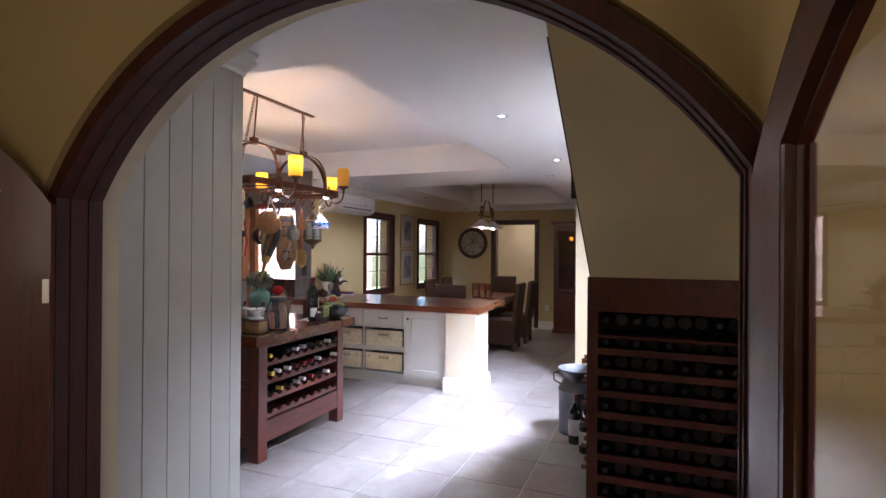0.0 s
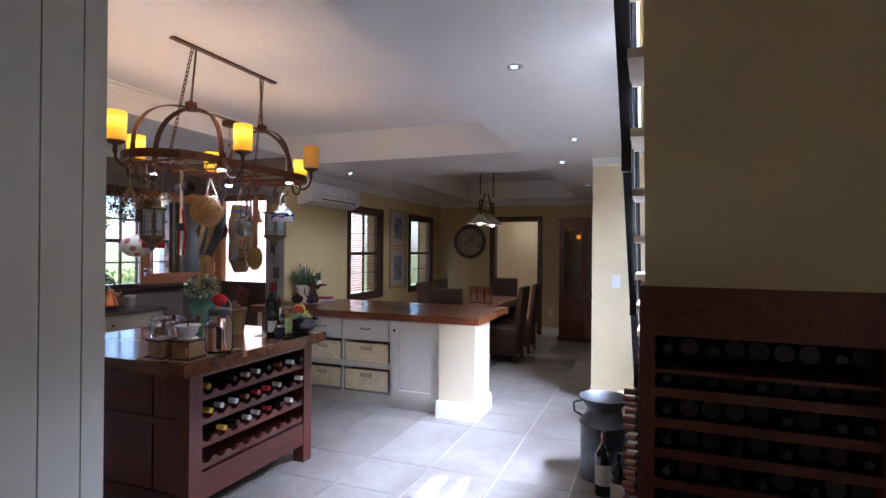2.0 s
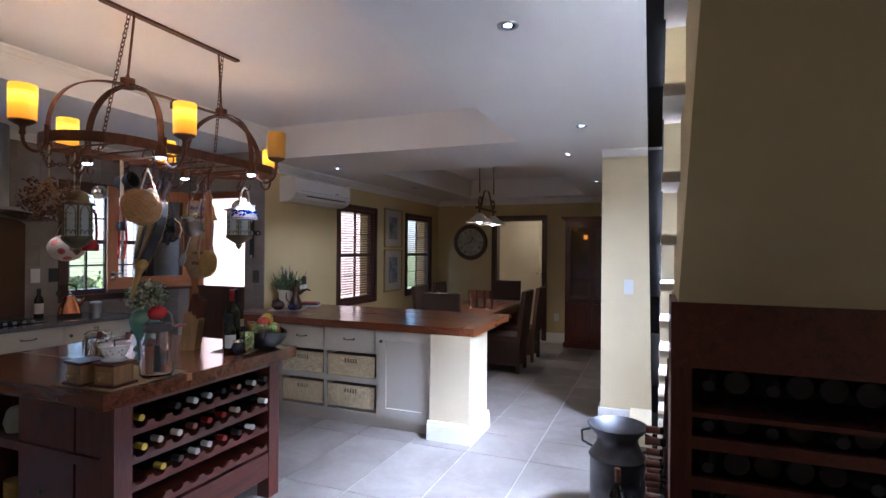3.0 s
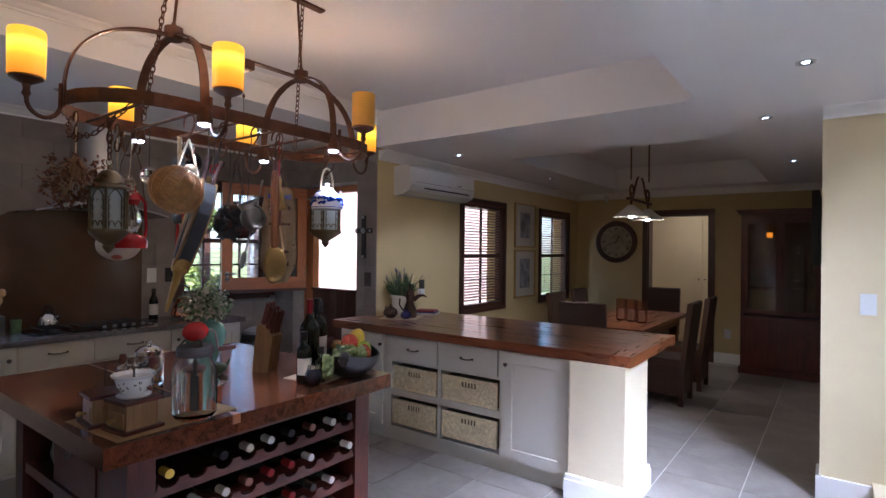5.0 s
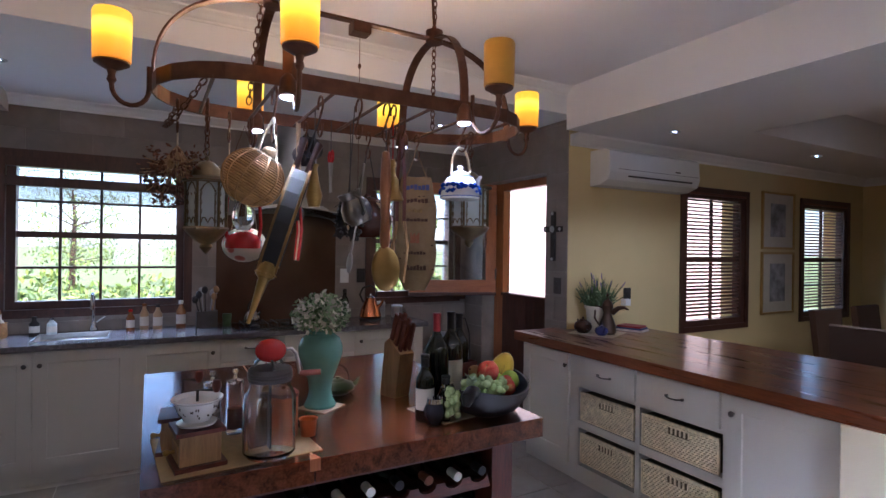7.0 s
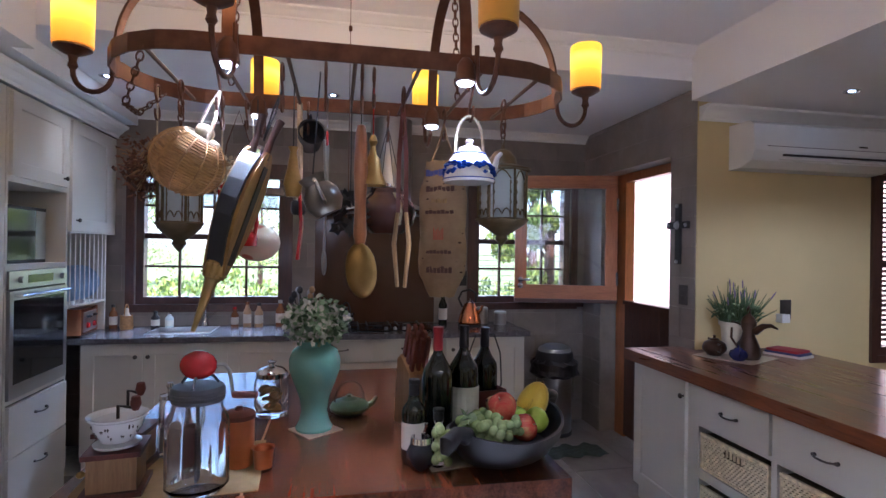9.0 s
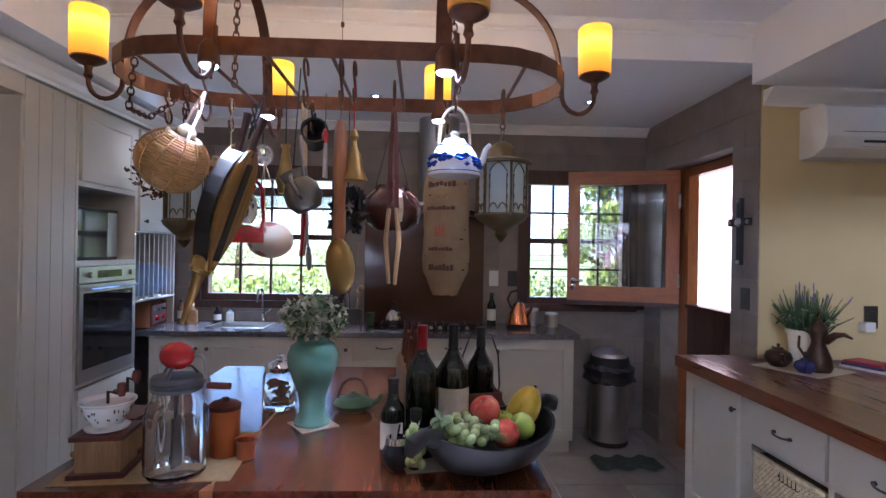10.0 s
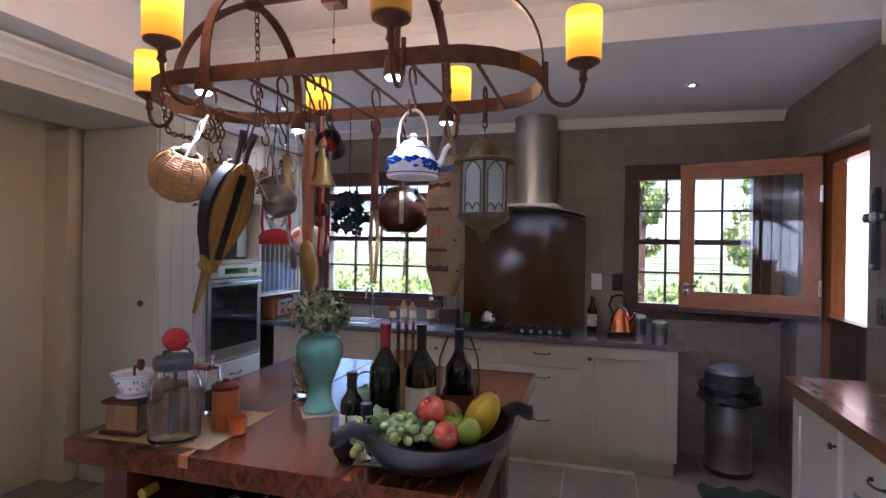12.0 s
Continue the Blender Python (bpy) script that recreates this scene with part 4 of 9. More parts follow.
def sash_window(name, axis, at, c0, c1, z0, z1, cols, rows, mat, label, depth=0.06, off=-0.10, sill=True):
    """Frame, bars and one pane of glass in an opening of a wall that lies across axis at `at`; off: how deep in the wall."""
    def b(a0, a1, q0, q1, d0, d1, bm):
        if axis == "x":
            box(at + d0, at + d1, a0, a1, q0, q1, bm)
        else:
            box(a0, a1, at + d0, at + d1, q0, q1, bm)
    root = new(name)
    root.empty_display_size = 0.05
    tagged(root, label, "window", "", "structure")
    d0, d1 = sorted((off, off + depth))
    bm = bmesh.new()
    w = 0.055
    b(c0, c1, z1 - w, z1, d0 - 0.01, d1 + 0.02, bm)
    b(c0, c1, z0, z0 + w, d0 - 0.01, d1 + 0.02, bm)
    b(c0, c0 + w, z0 + w, z1 - w, d0 - 0.01, d1 + 0.02, bm)
    b(c1 - w, c1, z0 + w, z1 - w, d0 - 0.01, d1 + 0.02, bm)
    part("window_frame", bm, mat, root, bevel=0.003)
    mid = (z0 + z1) / 2
    bm = bmesh.new()
    b(c0 + w, c1 - w, mid - 0.022, mid + 0.022, d0, d1, bm)
    part("meeting_rail", bm, mat, root, bevel=0.003)
    bm = bmesh.new()
    for k in range(1, cols):
        c = c0 + w + (c1 - c0 - 2 * w) * k / cols
        b(c - 0.009, c + 0.009, z0 + w, z1 - w, d0 + 0.018, d1 - 0.012, bm)
    part("upright_bar", bm, mat, root)
    bm = bmesh.new()
    for k in range(1, rows):
        if rows % 2 == 0 and k == rows // 2:
            continue
        q = z0 + w + (z1 - z0 - 2 * w) * k / rows
        b(c0 + w, c1 - w, q - 0.009, q + 0.009, d0 + 0.016, d1 - 0.010, bm)
    part("cross_bar", bm, mat, root)
    bm = bmesh.new()
    b(c0 + w, c1 - w, z0 + w, z1 - w, (d0 + d1) / 2 - 0.002, (d0 + d1) / 2 + 0.002, bm)
    g = part("window_pane", bm, GLASS, root)
    g.visible_shadow = False
    return root


sash_window("window_1", "x", XB, *WIN_A, 4, 4, DARK_FRAME, "dark wooden kitchen window with glazing bars over the sink")
sash_window("window_2", "x", XB, *WIN_B, 4, 4, DARK_FRAME, "dark wooden kitchen window with glazing bars beside the door")
sash_window("window_3", "x", XA, *W1, 2, 4, DARK_FRAME, "dark wooden dining window with glazing bars", off=-0.08)
sash_window("window_4", "x", XA, *W2, 2, 4, DARK_FRAME, "dark wooden dining window with glazing bars", off=-0.08)
structure("window_sill", box(XB - 0.05, XB + 0.035, WIN_A[0] - 0.03, WIN_A[1] + 0.03, 1.04, 1.08), DARK_FRAME, "dark wooden sill")
structure("window_sill", box(XB - 0.05, XB + 0.035, WIN_B[0] - 0.03, YD - 0.02, 1.04, 1.08), DARK_FRAME, "dark wooden sill")


def casing(axis, at, c0, c1, z0, z1, out, mat, w=0.07, th=0.02):
    pieces = []
    for a0, a1, q0, q1 in ((c0 - w, c1 + w, z1, z1 + w), (c0 - w, c0, z0, z1), (c1, c1 + w, z0, z1), (c0 - w, c1 + w, z0 - w, z0)):
        if q1 <= 0.001 or q0 < -0.001:
            continue
        lo, hi = sorted((at, at + out * th))
        pieces.append(box(lo, hi, a0, a1, q0, q1) if axis == "x" else box(a0, a1, lo, hi, q0, q1))
    return structure("trim_casing", pieces, mat, "dark wooden casing", 0.003)


casing("x", XB + 0.008, *WIN_A, 1, DARK_FRAME, 0.06)
casing("x", XB + 0.008, *WIN_B, 1, DARK_FRAME, 0.06)
casing("x", XA, *W1, 1, DARK_FRAME, 0.05)
casing("x", XA, *W2, 1, DARK_FRAME, 0.05)
casing("y", YN, *BDOOR, -1, DARK_FRAME, 0.06)

SLAT = mat_wood("reddish_blind_slat", (0.10, 0.03, 0.018), (0.24, 0.08, 0.045), 0.4, 1.0, "y")


def slat_blind(x, y0, y1, z0, z1, pitch, tilt, label, mat, w=0.045):
    t = thing("slatted_blind", label, "blind")
    part("head_rail", box(x - 0.03, x + 0.045, y0 - 0.06, y1 + 0.06, z1, z1 + 0.065), mat, t, "dark wooden pelmet", 0.003)
    n = int((z1 - z0) / pitch)
    me = None
    for k in range(n):
        m = pose(x, (y0 + y1) / 2, z1 - (k + 0.5) * pitch, 0, tilt, 0)
        if me is None:
            o = part("slat", box(-w / 2, w / 2, -(y1 - y0) / 2, (y1 - y0) / 2, -0.0014, 0.0014), mat, t, m=m)
            me = o.data
        else:
            o = new("slat", me)
            o.parent, o.matrix_basis = t, m
    for y in (y0 + 0.12, y1 - 0.12):
        part("cord", tube([(x + w / 2 + 0.002, y, z0), (x + w / 2 + 0.002, y, z1)], 0.0012, 5), mat, t)
    return t


slat_blind(XA - 0.03, W1[0] + 0.06, W1[1] - 0.02, W1[2] + 0.05, W1[3] - 0.02, 0.034, 32, "reddish brown wooden slat blind over the dining window", SLAT, 0.03)
slat_blind(XA - 0.03, W2[0] + 0.06, W2[1] - 0.02, W2[2] + 0.05, W2[3] - 0.02, 0.034, 32, "reddish brown wooden slat blind over the dining window", SLAT, 0.03)
slat_blind(XB - 0.012, WIN_A[0] + 0.06, WIN_A[1] - 0.06, 1.975, WIN_A[3] - 0.06, 0.045, 2, "dark wooden slat blind drawn up, a few slats level", DARK_FRAME, 0.026)
slat_blind(XB - 0.012, WIN_A[0] + 0.06, WIN_A[1] - 0.06, 1.865, 1.965, 0.006, 2, "dark stacked slats and bottom rail of the raised blind", DARK_FRAME, 0.026)
slat_blind(XB - 0.012, WIN_B[0] + 0.06, WIN_B[1] - 0.06, WIN_B[2] + 0.07, WIN_B[3] - 0.06, 0.045, 2, "dark wooden slat blind let down with its slats level", DARK_FRAME, 0.026)

# stable door
fr = new("door_1")
tagged(fr, "orange varnished door frame of the stable door", "door", "", "structure")
part("frame", boxes([(DOOR[0] + 0.02, -5.31, YD + 0.13, YD + 0.21, 0, 2.20), (-4.57, DOOR[1] - 0.001, YD + 0.13, YD + 0.21, 0, 2.20), (-5.31, -4.57, YD + 0.13, YD + 0.21, 2.13, 2.20)]), ORANGE_WOOD, fr, bevel=0.003)


def stable_leaf():
    t = thing("stable_door_upper_leaf", "open glazed upper leaf of the orange wooden stable door", "door", pose(-5.405, YD + 0.105, 0, 0, 0, -106.5))
    w, z0, z1 = 0.865, 1.135, 2.195
    part("rail", boxes([(0, w, -0.02, 0.02, z0, z0 + 0.12), (0, w, -0.02, 0.02, z1 - 0.11, z1)]), ORANGE_WOOD_H, t, bevel=0.003)
    part("stile", boxes([(0, 0.10, -0.02, 0.02, z0 + 0.12, z1 - 0.11)]), ORANGE_WOOD, t, bevel=0.003)
    part("stile", boxes([(w - 0.10, w, -0.02, 0.02, z0 + 0.12, z1 - 0.11)]), ORANGE_WOOD, t, bevel=0.003)
    g = part("glass_pane", box(0.10, w - 0.10, -0.003, 0.003, z0 + 0.12, z1 - 0.11), GLASS, t)
    part("sill_strip", box(0, w, -0.035, 0.035, z0 - 0.03, z0), DARK_FRAME, t, "dark weather strip")
    for hz in (1.26, 1.89):
        part("hinge", box(-0.006, 0.012, -0.024, 0.024, hz, hz + 0.11), CHROME, t, "bright steel hinge")
    part("door_handle", tube([(w - 0.05, 0.02, 1.295), (w - 0.05, 0.055, 1.295), (w - 0.13, 0.06, 1.30)], 0.009, 8), CHROME, t, "chrome lever handle", smooth=True)
    for zz in (1.295, 1.245):
        part("rosette", lathe([(0.024, 0), (0.024, 0.006), (0.008, 0.010), (0, 0.010)], 18), CHROME, t, m=pose(w - 0.05, 0.02, zz, -90, 0, 0))
    return t


ORANGE_WOOD_H = mat_wood("varnished_orange_rail", (0.26, 0.085, 0.025), (0.46, 0.17, 0.055), 0.35, 1.0, "x", 0.3)
stable_leaf()
t = thing("stable_door_lower_leaf", "closed dark wooden lower leaf of the stable door", "door")
for k in range(6):
    a = -5.31 + k * (0.74 / 6)
    part("board", box(a + 0.001, a + 0.74 / 6 - 0.001, YD + 0.13, YD + 0.165, 0.02, 1.11), DARK_FRAME, t, bevel=0.003)
part("ledge", box(-5.31, -4.57, YD + 0.11, YD + 0.19, 1.11, 1.14), DARK_FRAME, t, bevel=0.003)

# back doorway room
structure("wall_back_room", box(BDOOR[0] - 0.6, BDOOR[1] + 0.6, 12.3, 12.4, 0, CEIL), CREAM_PAINT, "cream wall of the room behind the doorway")
structure("wall_back_room_side", boxes([(BDOOR[0] - 0.7, BDOOR[0] - 0.6, 10.85, 12.4, 0, CEIL), (BDOOR[1] + 0.6, BDOOR[1] + 0.7, 10.85, 12.4, 0, CEIL)]), CREAM_PAINT, "cream side walls behind the doorway")
structure("ceiling_back_room", box(BDOOR[0] - 0.7, BDOOR[1] + 0.7, 10.85, 12.4, CEIL, CEIL + 0.1), CEILING_PAINT, "white ceiling of the back room")
structure("floor_back_room", box(BDOOR[0] - 0.7, BDOOR[1] + 0.7, 10.8, 12.4, -0.2, 0.0), FLOOR_TILE, "grey tiled floor of the back room")
t = thing("built_in_cupboard", "cream built-in cupboard doors seen through the doorway", "cupboard")
for k in range(2):
    d = part("door", box(-3.15 + k * 0.5, -2.655 + k * 0.5, 12.26, 12.297, 0.05, 2.2), CREAM_PAINT, t, bevel=0.004)
    knob(d, -2.70 if k == 0 else -2.60, 12.26, 1.1)

area_lamp("back_room_lamp", (-2.7, 11.5, 2.45), (-2.7, 11.5, 0), 0.3, 0.3, 2.1, (1.0, 0.86, 0.66))

# ---- stairs ----
SX0, SX1 = -0.37, 0.51
NST, RISE, GO, Y0S = 15, 0.18, 0.275, 5.86
pts = [(Y0S, 0.0)]
for k in range(NST):
    pts.append((Y0S - GO * k, RISE * (k + 1) - 0.03))
    pts.append((Y0S - GO * (k + 1), RISE * (k + 1) - 0.03))
pts += [(1.45, 2.67), (1.45, 2.556), (3.2, 1.41), (5.33, 0.015), (5.35, 0.0)]
structure("stairs", prism(pts, SX0 + 0.02, SX1, "x"), YELLOW_PAINT, "cream plastered stair flight with a sloping underside")
TREAD = mat_simple("pale_stone_tread", (0.55, 0.50, 0.42), 0.5)
st = thing("stair_treads", "pale stone stair treads overhanging the flight", "stair tread")
for k in range(NST):
    part("tread", box(SX0 - 0.03, SX1 - 0.002, Y0S - GO * (k + 1) - 0.002, Y0S - GO * k + 0.03, RISE * (k + 1) - 0.03, RISE * (k + 1)), TREAD, st, bevel=0.008, seg=2)
structure("stair_landing", box(-0.62, -0.40, 5.95, YW - 0.025, 0, 0.18), CREAM_PAINT, "cream plastered step at the stair foot")
BLACK_IRON = mat_simple("black_painted_iron", (0.012, 0.012, 0.014), 0.3, 0.3)


def stair_rail():
    t = thing("stair_railing", "black iron stair railing with square posts and a sloping handrail", "railing")

    def nose(y):
        return (Y0S - y) * RISE / GO

    xr = SX0 - 0.048
    for y in (2.0, 3.0, 4.0, 4.95, 5.80):
        z = nose(y)
        part("post", box(xr - 0.018, xr + 0.018, y - 0.022, y + 0.022, max(0.0, z - 0.02), z + 1.0), BLACK_IRON, t, bevel=0.003)
    for h in (0.98, 0.16):
        part("rail", tube([(xr, 5.80, nose(5.80) + h), (xr, 1.9, nose(1.9) + h)], 0, 4, flat=(0.045, 0.05)), BLACK_IRON, t)
    k = 0
    y = 2.06
    while y < 5.75:
        if min(abs(y - p) for p in (2.0, 3.0, 4.0, 4.95, 5.80)) > 0.04:
            part("baluster", tube([(xr, y, nose(y) + 0.16), (xr, y, nose(y) + 0.98)], 0.008, 6), BLACK_IRON, t)
        y += 0.123
    return t


stair_rail()

# ---- under-stair wine rack ----


def make_rack():
    t = thing("wine_rack_cabinet", "dark mahogany wine rack filled with bottles under the stairs", "wine rack")
    y0, y1 = 3.2, 3.52
    part("header", box(SX0, SX1, y0, y1, 1.21, 1.41), MAHOGANY, t, bevel=0.004)
    for a, b in ((SX0, SX0 + 0.06), (SX1 - 0.06, SX1)):
        part("side_post", box(a, b, y0, y1, 0, 1.21), MAHOGANY_UP, t, bevel=0.004)
    part("plinth", box(SX0 + 0.06, SX1 - 0.06, y0, y1, 0, 0.09), MAHOGANY, t, bevel=0.003)
    # Near-black panel: the shade deep in the rack is put into its colour.
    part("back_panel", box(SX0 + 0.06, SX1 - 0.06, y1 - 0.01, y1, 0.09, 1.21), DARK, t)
    part("shelf", box(SX0 + 0.06, SX1 - 0.06, y0 + 0.02, y1 - 0.01, 1.055, 1.07), MAHOGANY, t)
    rows = [0.09 + 0.124 * k for k in range(9)]
    for z in rows[:8]:
        part("bottle_rail", box(SX0 + 0.06, SX1 - 0.06, y0 + 0.015, y0 + 0.04, z, z + 0.038), MAHOGANY, t, bevel=0.002)
    return rows


rack_rows = make_rack()
rack_bottle = None
rg = random.Random(9)
for r, z in enumerate(rack_rows):
    for k in range(9):
        x = SX0 + 0.105 + k * 0.084
        neck_out = (k == 0 or rg.random() < 0.25)
        m = pose(x, 3.265 + rg.uniform(0, 0.02), z + 0.078, -90, rg.uniform(0, 60), 0) if not neck_out else pose(x, 3.49 - rg.uniform(0, 0.02), z + 0.078, 90, 0, 0)
        if rack_bottle is None:
            # Matt near-black instead of glass, so the bottles look shaded inside the rack.
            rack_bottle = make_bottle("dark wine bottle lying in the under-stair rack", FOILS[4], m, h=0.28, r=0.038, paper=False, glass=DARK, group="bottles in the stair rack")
        else:
            copy_thing(rack_bottle, m)


def make_lattice():
    t = thing("wine_lattice", "dark wooden diamond lattice wine rack beside the stairs", "wine rack")

    def under(y):
        return 1.41 - (y - 3.2) * RISE / GO - 0.02
    x0, x1 = SX0 - 0.005, SX0 + 0.02
    part("sloping_rail", prism([(3.53, under(3.53)), (4.9, under(4.9)), (4.9, under(4.9) - 0.05), (3.53, under(3.53) - 0.05)], x0, x1 + 0.2, "x"), MAHOGANY, t)
    part("bottom_rail", box(x0, x1 + 0.2, 3.53, 4.98, 0, 0.05), MAHOGANY, t)
    bm = bmesh.new()
    for s in (1, -1):
        for k in range(-14, 26):
            c = 3.5 + k * 0.14
            pts = []
            for q in range(0, 60):
                z = 0.05 + q * 0.02
                y = c + s * (z - 0.05)
                if 3.54 < y < 4.9 and z < under(y) - 0.05:
                    pts.append((y, z))
            if len(pts) > 2:
                a, b = pts[0], pts[-1]
                tube([((x0 + x1) / 2 + 0.004 * s, *a), ((x0 + x1) / 2 + 0.004 * s, *b)], 0, 4, bm, flat=(0.03, 0.014))
    part("lattice", bm, MAHOGANY, t)


make_lattice()
k = 0
side_bottle = None
for z in (0.10, 0.24, 0.38, 0.52, 0.66, 0.80):
    for y in (3.62, 3.76, 3.90, 4.04, 4.18):
        if z > 1.41 - (y - 3.2) * RISE / GO - 0.18:
            continue
        m = pose(SX0 + 0.22, y, z + 0.03, 0, -90, 0)
        if side_bottle is None:
            side_bottle = make_bottle("dark wine bottle with a red brown capsule in the lattice", FOILS[5], m, paper=False, group="bottles in the lattice")
        else:
            copy_thing(side_bottle, m)


def milk_can():
    t = thing("milk_can", "old grey metal milk can with side handles on the tiled floor", "milk can", pose(-0.62, 4.68, 0))
    part("body", lathe([(0, 0), (0.155, 0), (0.16, 0.02), (0.155, 0.03), (0.157, 0.36), (0.165, 0.37), (0.155, 0.385), (0.12, 0.44), (0.115, 0.47), (0.12, 0.49), (0.165, 0.535), (0.172, 0.55), (0.165, 0.552), (0.11, 0.50), (0, 0.49)], 28), OLD_METAL, t, smooth=True)
    for s in (-1, 1):
        part("side_handle", tube([(s * 0.135, 0, 0.40), (s * 0.20, 0, 0.43), (s * 0.205, 0, 0.49), (s * 0.15, 0, 0.51)], 0.008, 8), OLD_METAL, t, smooth=True)


OLD_METAL = mat_simple("worn_dull_metal", (0.12, 0.12, 0.13), 0.45, 0.8, 0.3, 8)
milk_can()
make_bottle("tall dark wine bottle with a pale label on the floor", FOILS[5], pose(-0.60, 4.40, 0, 0, 0, -100), 0.40, 0.052)
YLAB = make_bottle("dark wine bottle with a yellow label on the floor", FOILS[4], pose(-0.50, 4.22, 0, 0, 0, -100), 0.34, 0.045)

# ---- hanging rack light ----


def stadium(cx, cy, hx, hy, n=10):
    """An oval ring about (cx, cy): half width hx, half length hy."""
    pts = []
    for s, cyy in ((1, cy + hy - hx), (-1, cy - hy + hx)):
        for k in range(n + 1):
            a = math.pi * k / n
            pts.append((cx + hx * math.cos(a) * (1 if s > 0 else -1), cyy + s * hx * math.sin(a)))
    return pts


RX, RY, RZ = -3.01, 3.68, 2.075
HXX, HYY = 0.275, 0.70
HUBS = (3.35, 3.99)


def chain(parent, p0, p1, link=0.034, name="chain"):
    p0, p1 = Vector(p0), Vector(p1)
    d = p1 - p0
    n = max(2, int(d.length / (link * 0.72)))
    bm = bmesh.new()
    ref = d.cross(Vector((0, 1, 0.2))).normalized()
    other = d.cross(ref).normalized()
    u = d.normalized()
    for k in range(n):
        c = p0 + d * ((k + 0.5) / n)
        s = ref if k % 2 else other
        pts = [c + u * (math.sin(2 * math.pi * q / 10) * link / 2) + s * (math.cos(2 * math.pi * q / 10) * link * 0.27) for q in range(10)]
        tube(pts, 0.0028, 5, bm, closed=True)
    return part(name, bm, IRON, parent, smooth=True)


def make_rack_light():
    t = thing("pot_rack_chandelier", "brown iron oval pot rack chandelier with amber candle shades", "chandelier", pose(0, 0, 0))
    ring = stadium(RX, RY, HXX, HYY)
    part("ring", tube([(x, y, RZ) for x, y in ring], 0, 4, closed=True, flat=(0.006, 0.05)), IRON, t, "oval flat iron ring", smooth=False)
    for y in (3.14, 3.32, 3.50, 3.68, 3.86, 4.04, 4.22):
        hx = HXX if abs(y - RY) < HYY - HXX else math.sqrt(max(0.0, HXX ** 2 - (abs(y - RY) - (HYY - HXX)) ** 2))
        part("cross_rod", tube([(RX - hx, y, RZ - 0.018), (RX + hx, y, RZ - 0.018)], 0.006, 8), IRON, t, smooth=True)
    part("ceiling_bar", box(RX + 0.035 - 0.02, RX + 0.035 + 0.02, 3.20, 4.12, TOP - 0.012, TOP), IRON, t, "flat iron ceiling bar", 0.003)
    part("hub_bar", tube([(RX + 0.03, HUBS[0], RZ + 0.335), (RX + 0.03, HUBS[1], RZ + 0.335)], 0, 4, flat=(0.03, 0.008)), IRON, t)
    box_y = (HUBS[0] + HUBS[1]) / 2
    part("switch_box", box(RX, RX + 0.06, box_y - 0.035, box_y + 0.035, RZ + 0.29, RZ + 0.33), IRON, t, bevel=0.004)
    part("pull_cord", tube([(RX + 0.03, box_y, RZ + 0.29), (RX + 0.03, box_y, RZ - 0.35)], 0.0012, 5), IRON, t)
    part("cord_bead", lathe([(0, -0.012), (0.006, -0.006), (0.006, 0.006), (0, 0.012)], 10, at=(RX + 0.03, box_y, RZ + 0.17)), IRON, t, smooth=True)
    for hy, sgn in ((HUBS[0], -1), (HUBS[1], 1)):
        hub = (RX + 0.03, hy, RZ + 0.34)
        part("hub", lathe([(0, -0.02), (0.035, -0.02), (0.035, 0.03), (0.012, 0.034), (0.008, 0.05), (0, 0.05)], 16, at=hub), IRON, t, smooth=True)
        part("drop_rod", tube([(hub[0], hub[1], hub[2] + 0.04), (hub[0] + 0.005, hub[1] - 0.03 * sgn, TOP - 0.01)], 0.006, 8), IRON, t, smooth=True)
        chain(t, (hub[0] + 0.005, hub[1] + 0.0, TOP - 0.02), (hub[0] - 0.12, hub[1] + 0.06 * sgn, RZ + 0.0))
        for tx, ty in ((RX + HXX, hy), (RX - HXX, hy), (RX, RY + sgn * HYY)):
            ends = Vector((tx, ty, RZ)) - Vector((hub[0], hub[1], RZ))
            pts = []
            for k in range(15):
                a = radians(90 * k / 14)
                f = math.sin(a) ** 0.9
                z = RZ + 0.335 * math.cos(a) ** 0.75 if k < 14 else RZ - 0.03
                pts.append((hub[0] + ends.x * f, hub[1] + ends.y * f, z))
            part("arch_strap", tube(pts, 0, 4, flat=(0.034, 0.007)), IRON, t, "curved flat iron strap")
    cands = [(RX + 0.01, 2.87, RX, RY - HYY), (RX - 0.01, 4.50, RX, RY + HYY),
             (RX + HXX + 0.165, HUBS[0] - 0.005, RX + HXX, HUBS[0] + 0.02), (RX + HXX + 0.150, HUBS[1] + 0.05, RX + HXX, HUBS[1] + 0.03),
             (RX - HXX - 0.165, HUBS[0], RX - HXX, HUBS[0]), (RX - HXX - 0.165, HUBS[1], RX - HXX, HUBS[1])]
    for k_, (cx, cy, bx, by) in enumerate(cands):
        lit = k_ != 3
        d = Vector((cx - bx, cy - by, 0))
        L = d.length
        u = d / L
        pts = []
        pts.append(Vector((bx, by, RZ + 0.05)) + u * 0.008)
        for k in range(11):
            a = math.pi * k / 10
            pts.append(Vector((bx, by, RZ - 0.02)) + u * (L / 2 - L / 2 * math.cos(a) + 0.008 * (1 - k / 10)) + Vector((0, 0, -L * 0.55 * math.sin(a))))
        arm = part("arm", tube(pts, 0.0075, 8), IRON, t, "curved iron candle arm", smooth=True)
        part("cup", lathe([(0.008, -0.04), (0.014, -0.03), (0.010, -0.015), (0.013, 0.0), (0.030, 0.008), (0.050, 0.020), (0.050, 0.026), (0, 0.026)], 20, at=(cx, cy, RZ + 0.02)), IRON, t, smooth=True)
